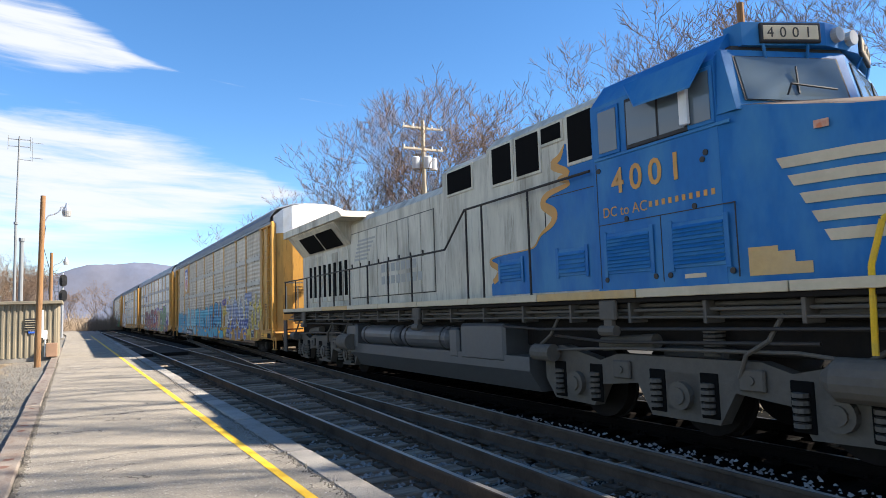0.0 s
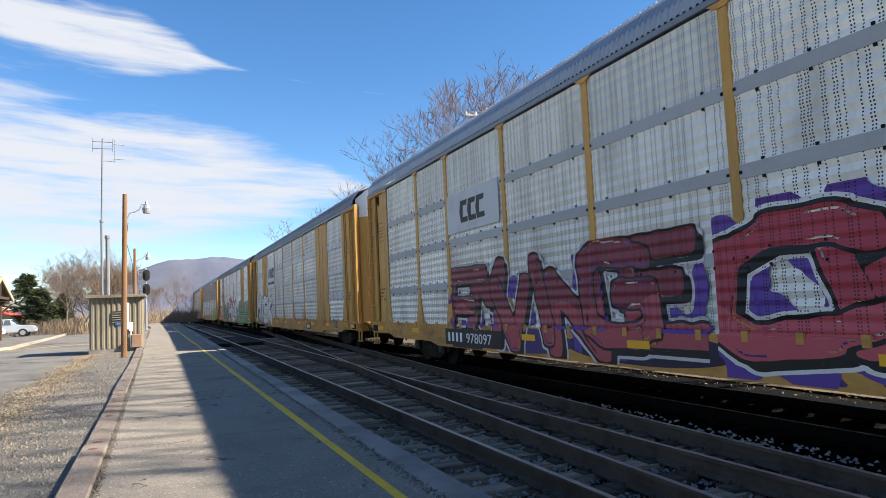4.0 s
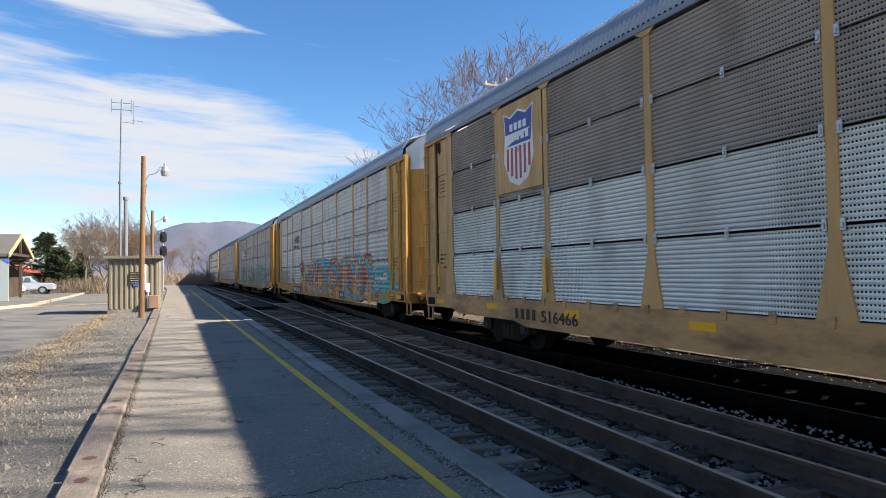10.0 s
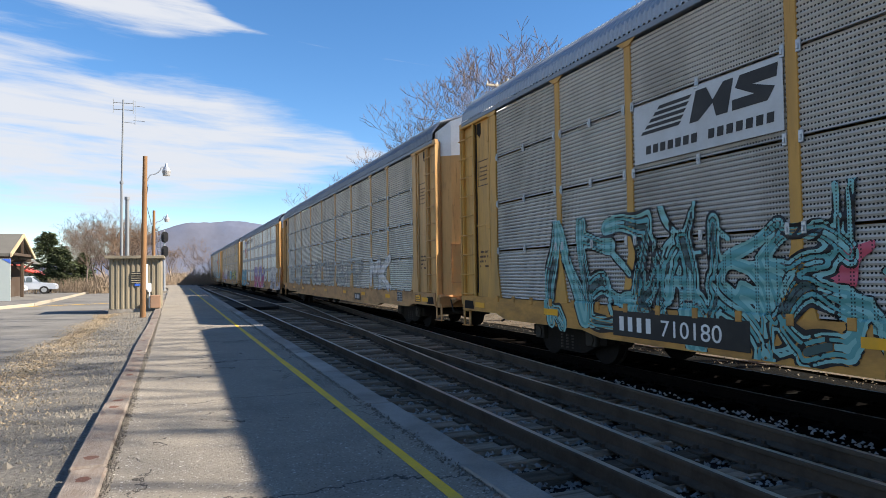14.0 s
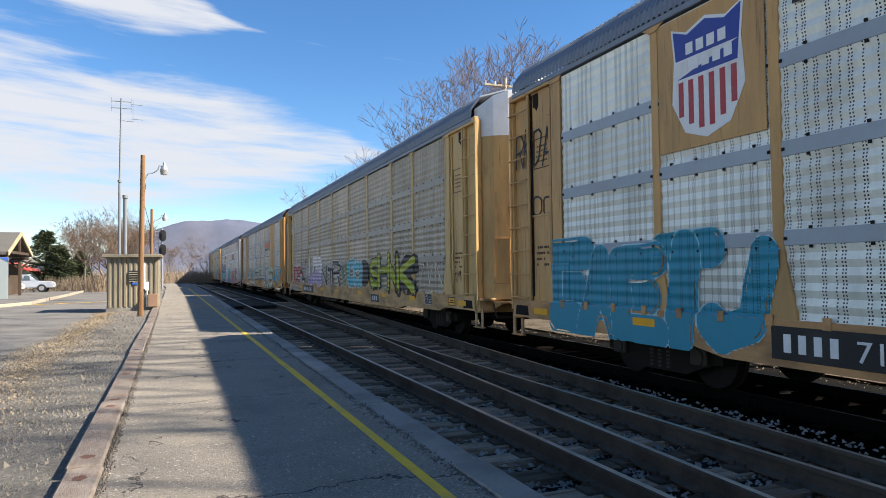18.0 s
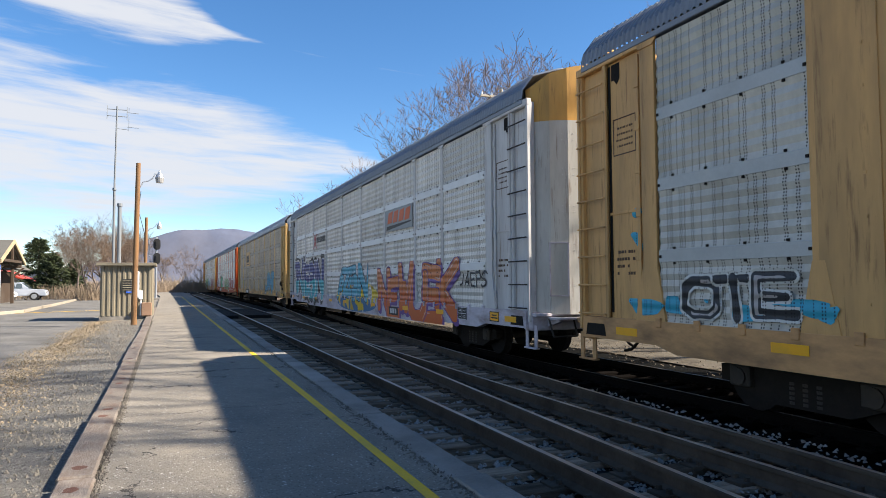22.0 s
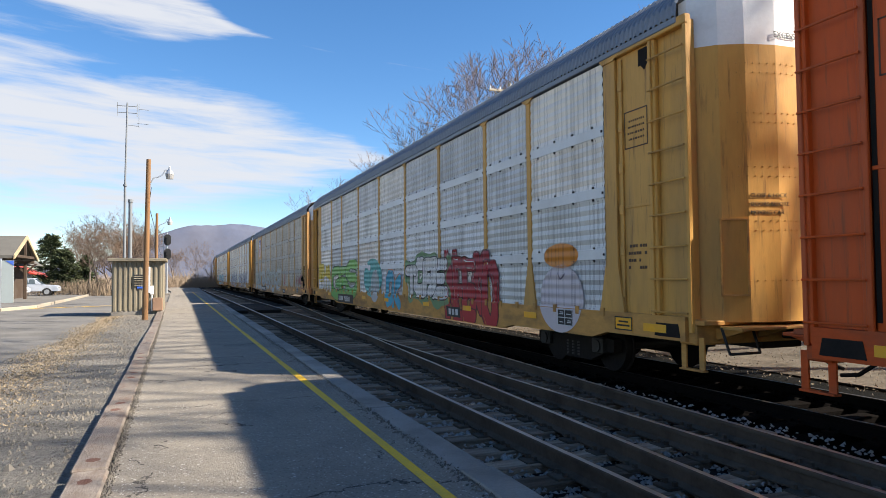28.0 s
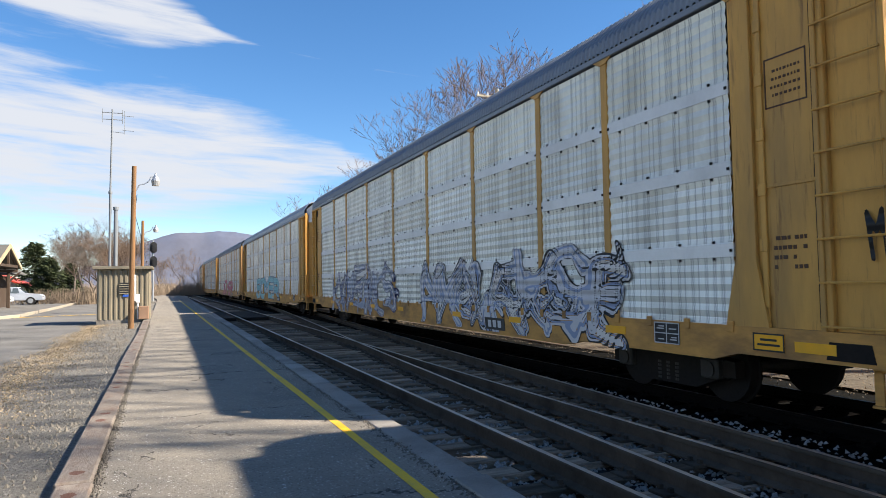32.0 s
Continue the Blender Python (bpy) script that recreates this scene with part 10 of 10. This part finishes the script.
# ---------------------------------------------------------------- trees, brush and hills
def grow(rnd, height, spread, trunk_r, levels=6):
    """Branches of a bare tree as (a, b, r0, r1, level) pieces: a short trunk, rising leaders, forks that end in fine twigs."""
    out = []

    def limb(p, d, length, r, level):
        n = 3
        for i in range(n):
            q = p + d * (length / n)
            r2 = r * 0.88
            out.append((p, q, r, r2, level))
            p, r = q, r2
            d = (d + Vector((rnd.uniform(-1, 1), rnd.uniform(-1, 1), rnd.uniform(-0.4, 0.7))) * (0.26 if level < 3 else 0.42)).normalized()
            if 1 <= level < levels and rnd.random() < 0.62:
                a = rnd.uniform(0, 6.283)
                side = Vector((math.cos(a), math.sin(a), rnd.uniform(-0.1, 0.5)))
                limb(p, (d * 0.7 + side * spread).normalized(), length * rnd.uniform(0.30, 0.5), r * 0.5, min(level + 2, levels))
        if level < levels:
            turn = rnd.uniform(0, 6.283)
            kids = 3 if (level < 1 or rnd.random() < 0.2) else 2
            for k in range(kids + (1 if level == 0 else 0)):
                a = turn + k * 6.283 / (kids + (1 if level == 0 else 0)) + rnd.uniform(-0.5, 0.5)
                nd = (d + Vector((math.cos(a), math.sin(a), 0.12)) * rnd.uniform(0.35, 0.75) * spread).normalized()
                limb(p, nd, length * rnd.uniform(0.64, 0.84), r * 0.66, level + 1)
    limb(Vector((0, 0, -0.3)), Vector((rnd.uniform(-0.06, 0.06), rnd.uniform(-0.06, 0.06), 1)).normalized(), height * 0.30, trunk_r, 0)
    return out


def branches_mesh(name, pieces, material, sides):
    verts, faces = [], []
    for a, b, r0, r1, lv in pieces:
        d = (b - a)
        if d.length < 1e-5:
            continue
        d.normalize()
        s = d.orthogonal().normalized()
        t = d.cross(s)
        o = len(verts)
        for p, r in ((a, r0), (b, r1)):
            for i in range(sides):
                w = 2 * math.pi * i / sides
                verts.append(p + (s * math.cos(w) + t * math.sin(w)) * r)
        for i in range(sides):
            faces.append((o + i, o + (i + 1) % sides, o + sides + (i + 1) % sides, o + sides + i))
    me = bpy.data.meshes.new(name)
    me.from_pydata([tuple(v) for v in verts], [], faces)
    me.update()
    me.materials.append(material)
    return me


def bare_tree_kind(seed, height, spread, levels=7, r=0.24, least=0.011):
    rnd = random.Random(seed)
    pcs = grow(rnd, height, spread, r, levels)
    tops = sorted(b.z for a, b, *_ in pcs)
    k = height / tops[int(len(tops) * 0.996)]
    pcs = [(a * k, b * k, max(r0, least), max(r1, least), lv) for a, b, r0, r1, lv in pcs]
    return branches_mesh("trunk", [p for p in pcs if p[4] <= 2], M_BARK, 6), branches_mesh("crown", [p for p in pcs if p[4] > 2], M_TWIG, 3)


TREE_KINDS = [bare_tree_kind(31, 16, 0.85), bare_tree_kind(45, 15, 0.95), bare_tree_kind(52, 17, 0.8), bare_tree_kind(67, 14, 1.0), bare_tree_kind(71, 16, 0.9, 5, 0.15), bare_tree_kind(88, 16, 0.8, 5, 0.15)]


def bare_tree(x, y, h, k, turn, label="tall bare leafless tree behind the railway", group="bare trees behind the train"):
    z = ground_height(x, y)
    t = empty("bare_tree", pose(x, y, z, 0, 0, turn))
    s = h / (16, 15, 17, 14, 16, 16)[k]
    t.scale = (s, s, s)
    tagged(t, label, "tree", group)
    share("trunk", TREE_KINDS[k][0], t)
    share("crown", TREE_KINDS[k][1], t)
    return t


def woods():
    rnd = random.Random(77)
    # the near row behind the train
    spots = [(14.2, 50, 10.5, 3), (16.2, 46, 12.5, 1), (18.6, 47, 15.2, 0), (21.2, 46, 17.2, 2), (24.4, 46, 18.4, 1), (27.6, 47, 17.5, 3), (31.5, 46, 16.0, 0), (29, 37, 15.5, 1), (33, 33, 17, 2), (36, 29, 17, 0),
             (31, 25, 14, 3), (38, 23, 18, 1), (41, 18, 15, 2), (44, 30, 17, 3), (46, 22, 16, 0), (48, 38, 17, 1), (40, 40, 15, 2), (15.5, 56, 11, 1), (19, 57, 13, 2), (26, 56, 15, 1), (36, 50, 15, 3)]
    for i, (x, y, h, k) in enumerate(spots):
        bare_tree(x, y, h, k, rnd.uniform(0, 360))
    # trees out of view that throw their shade over the platform
    for i, (x, y, h) in enumerate(((19, -11, 25), (20, -6, 26), (19, -1.5, 24.5), (20.5, 3, 26), (25, -4, 30), (26, 4, 29))):
        bare_tree(x, y, h, 4 + i % 2, rnd.uniform(0, 360))
    # trees behind the hut
    for x, y, h, k in ((-5.0, 64, 7.2, 0), (-6.5, 70, 7.5, 1), (-4.2, 75, 7.0, 3), (-8.6, 74, 7.6, 2), (-10.5, 88, 7.8, 3), (-3.2, 88, 7.0, 1), (-6.0, 92, 8.2, 0), (-12.5, 100, 8.5, 2), (-5.8, 67, 6.4, 3), (-7.4, 72, 6.8, 0), (-4.6, 80, 7.2, 2), (-7.6, 84, 7.4, 1), (-9.4, 90, 7.0, 0), (-5.2, 98, 8.0, 3), (-8.4, 102, 8.4, 1), (-3.6, 70, 5.6, 2)):
        bare_tree(x, y, h, k, rnd.uniform(0, 360), "small bare tree behind the equipment hut", "bare trees by the yard")
    for x, y, h, k in ((2.5, 128, 8.5, 1), (-1.5, 130, 6.5, 3), (5.2, 133, 7.0, 0), (-5.0, 128, 6.0, 2)):
        bare_tree(x, y, h, k, rnd.uniform(0, 360), "bare tree in the brush beyond the platform's end", "bare trees by the yard")


woods()


def brush():
    """Dry brush: thin upright stems in a belt beyond the yard and the platform's end."""
    rnd = random.Random(5)
    verts, faces = [], []

    def stem(x, y, z, h):
        lean = Vector((rnd.uniform(-0.35, 0.35), rnd.uniform(-0.35, 0.35), 1)).normalized()
        p = Vector((x, y, z))
        w = rnd.uniform(0.012, 0.03)
        for i in range(2):
            q = p + lean * (h / 2)
            o = len(verts)
            a = rnd.uniform(0, 3.14)
            s = Vector((math.cos(a), math.sin(a), 0)) * w
            t = Vector((-math.sin(a), math.cos(a), 0)) * w
            for v in (p - s, p + t, p + s, q - s * 0.5, q + t * 0.5, q + s * 0.5):
                verts.append(v)
            faces.extend([(o, o + 1, o + 4, o + 3), (o + 1, o + 2, o + 5, o + 4), (o + 2, o, o + 3, o + 5)])
            p = q
            lean = (lean + Vector((rnd.uniform(-0.5, 0.5), rnd.uniform(-0.5, 0.5), 0.1))).normalized()
    for k in range(9000):
        y = rnd.uniform(112, 150)
        x = rnd.uniform(-16, 7) if rnd.random() < 0.8 else rnd.uniform(-40, -16)
        stem(x, y, 0, rnd.uniform(0.5, 2.2) * (1.0 if rnd.random() < 0.8 else 1.6))
    for k in range(9000):
        y = rnd.uniform(66, 110)
        x = -3.0 - 0.05 * (y - 66) - abs(rnd.gauss(0, 4))
        stem(x, y, 0, rnd.uniform(0.4, 1.6))
    for k in range(3500):
        y = rnd.uniform(30, 60)
        x = rnd.uniform(14, 30)
        stem(x, y, ground_height(x, y), rnd.uniform(1.0, 3.5))
    tagged(from_faces("dry_brush", verts, faces, M_BRUSH), "dry tan winter brush and saplings beyond the yard", "brush", kind="stuff")


brush()


def evergreen(x, y, h, w, seed, label, shape=0.8):
    rnd = random.Random(seed)
    t = empty("evergreen_tree", pose(x, y, 0, 0, 0, 0))
    tagged(t, label, "tree", "evergreen trees by the station")
    bm = B()
    rod(bm, (0, 0, 0), (0, 0, h * 0.96), 0.2, 0.03, n=8)
    part("trunk", bm, M_BARK, t)
    verts, faces = [], []
    # separate boughs of uneven length, each feathered with needle tufts
    for k in range(int(230 * w * h / 10)):
        u = rnd.random()
        z = h * (0.08 + 0.9 * u)
        reach = (w * (1 - u) ** shape + 0.15) * rnd.uniform(0.55, 1.15)
        a = rnd.uniform(0, 6.283)
        rise = rnd.uniform(-0.28, 0.22)
        out = Vector((math.cos(a), math.sin(a), 0))
        side = Vector((-math.sin(a), math.cos(a), 0))
        for j in range(34):
            f = rnd.random() ** 0.6
            p = out * (reach * f) + side * (rnd.gauss(0, 0.16) * reach * (1.1 - 0.5 * f)) + Vector((0, 0, z + rise * reach * f + rnd.gauss(0, 0.07)))
            d = (out + side * rnd.uniform(-0.9, 0.9) + Vector((0, 0, rnd.uniform(-0.5, 0.6)))).normalized()
            n = d.cross(Vector((rnd.uniform(-1, 1), rnd.uniform(-1, 1), 1))).normalized() * rnd.uniform(0.04, 0.10)
            q = p + d * rnd.uniform(0.16, 0.40)
            o = len(verts)
            verts += [p - n, p + n, q]
            faces.append((o, o + 1, o + 2))
    from_faces("crown", verts, faces, M_NEEDLE, t)


evergreen(-12.7, 80, 6.2, 2.2, 3, "tall ragged dark green pine beside the station", 0.45)
evergreen(-11.1, 78.5, 4.6, 2.1, 8, "dark green spruce near the parked cars")
evergreen(-9.5, 79.5, 4.0, 1.8, 12, "small dark green spruce by the yard")


def utility_pole():
    p = empty("utility_pole", pose(20.2, 40.0, ground_height(20.2, 40.0)))
    tagged(p, "wooden utility pole with crossarms and three grey transformers", "utility pole")
    bm = B()
    rod(bm, (0, 0, -0.5), (0, 0, 14.4), 0.17, 0.13, n=12)
    part("pole", bm, mat("pole_pale", (0.42, 0.36, 0.27), 0.9, grain=(12, 0.3), bump=0.3, stretch=(6, 6, 0.6)), p)
    for z in (13.85, 12.4):
        bm = B()
        box(bm, -1.5, -0.07, z - 0.07, 1.5, 0.07, z + 0.07, 0.01)
        arm = part("crossarm", bm, MATS["pole_pale"], p)
        for x in (-1.4, -0.7, 0.7, 1.4):
            bm = B()
            rod(bm, (x, 0, z + 0.07), (x, 0, z + 0.26), 0.05, 0.035, n=8)
            part("insulator", bm, M_WHITE, arm)
    for dx, dy in ((-0.62, -0.1), (0.05, -0.48), (0.66, -0.1)):
        bm = B()
        rod(bm, (dx, dy, 11.0), (dx, dy, 11.75), 0.27, n=16)
        rod(bm, (dx, dy, 11.75), (dx, dy, 11.83), 0.27, 0.18, n=16)
        tr = part("transformer", bm, mat("transformer_grey", (0.50, 0.52, 0.54), 0.5, grain=(10, 0.06), bump=0.05), p)
        bm = B()
        rod(bm, (dx, dy - 0.1, 11.8), (dx, dy - 0.1, 12.05), 0.04, n=8)
        part("bushing", bm, M_BROWN, tr)
    # street lamp pole by the cab end
    q = empty("street_lamp", pose(22.0, 16.5, ground_height(22.0, 16.5)))
    tagged(q, "wooden pole with a curved street-lamp arm beyond the line", "street lamp")
    bm = B()
    rod(bm, (0, 0, -0.5), (0, 0, 12.5), 0.17, 0.13, n=12)
    part("pole", bm, M_POLE, q)
    bm = B()
    bent_rod(bm, [(0, 0, 10.4), (-0.6, -0.3, 10.9), (-1.2, -0.6, 10.95)], 0.035)
    part("arm", bm, M_GALV, q)
    bm = B()
    rod(bm, (-1.25, -0.62, 10.6), (-1.25, -0.62, 10.98), 0.22, 0.14, n=12)
    part("lamp_head", bm, M_LIGHT, q)


utility_pole()


def hills():
    """A wooded ridge far off, blue-brown: the haze of distance is mixed into its colour."""
    m = mat("far_woods_haze", (0.100, 0.116, 0.165), 1.0, grain=(0.03, 0.35), stain=(0.004, 0.3), dirt=(0.135, 0.125, 0.135), dirt_amount=0.7, bump=0.0, spec=0.0)
    rnd = random.Random(8)
    ridge = lambda x: 18 + 96 / (1 + math.exp(-(x + 105) / 42.0)) + 3.0 * math.sin(x / 46.0) + 1.5 * math.sin(x / 17.0 + 1) - 0.05 * max(0, x - 150)
    xs = [-900 + 12 * i for i in range(220)]
    rows = ((1450, -0.02), (1475, 0.3), (1490, 0.62), (1500, 0.86), (1515, 1.0), (1700, 0.9))
    verts, faces = [], []
    for y, k in rows:
        for x in xs:
            verts.append((x, y, max(-3, ridge(x) * k + (rnd.uniform(-1.0, 1.0) if 0.2 < k < 1.01 else 0))))
    n = len(xs)
    for j in range(len(rows) - 1):
        faces += [(j * n + i, j * n + i + 1, (j + 1) * n + i + 1, (j + 1) * n + i) for i in range(n - 1)]
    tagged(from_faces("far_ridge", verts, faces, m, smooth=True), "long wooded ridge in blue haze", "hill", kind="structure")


hills()




# ---------------------------------------------------------------- what moves
def motions():
    """The train rolls past at a nearly steady pace."""
    for ob, s, half in TRAIN:
        walk(ob, [(i * 0.5, car_pose(s - SPEED * i * 0.5 + lag(i * 0.5), half)) for i in range(65)])


motions()
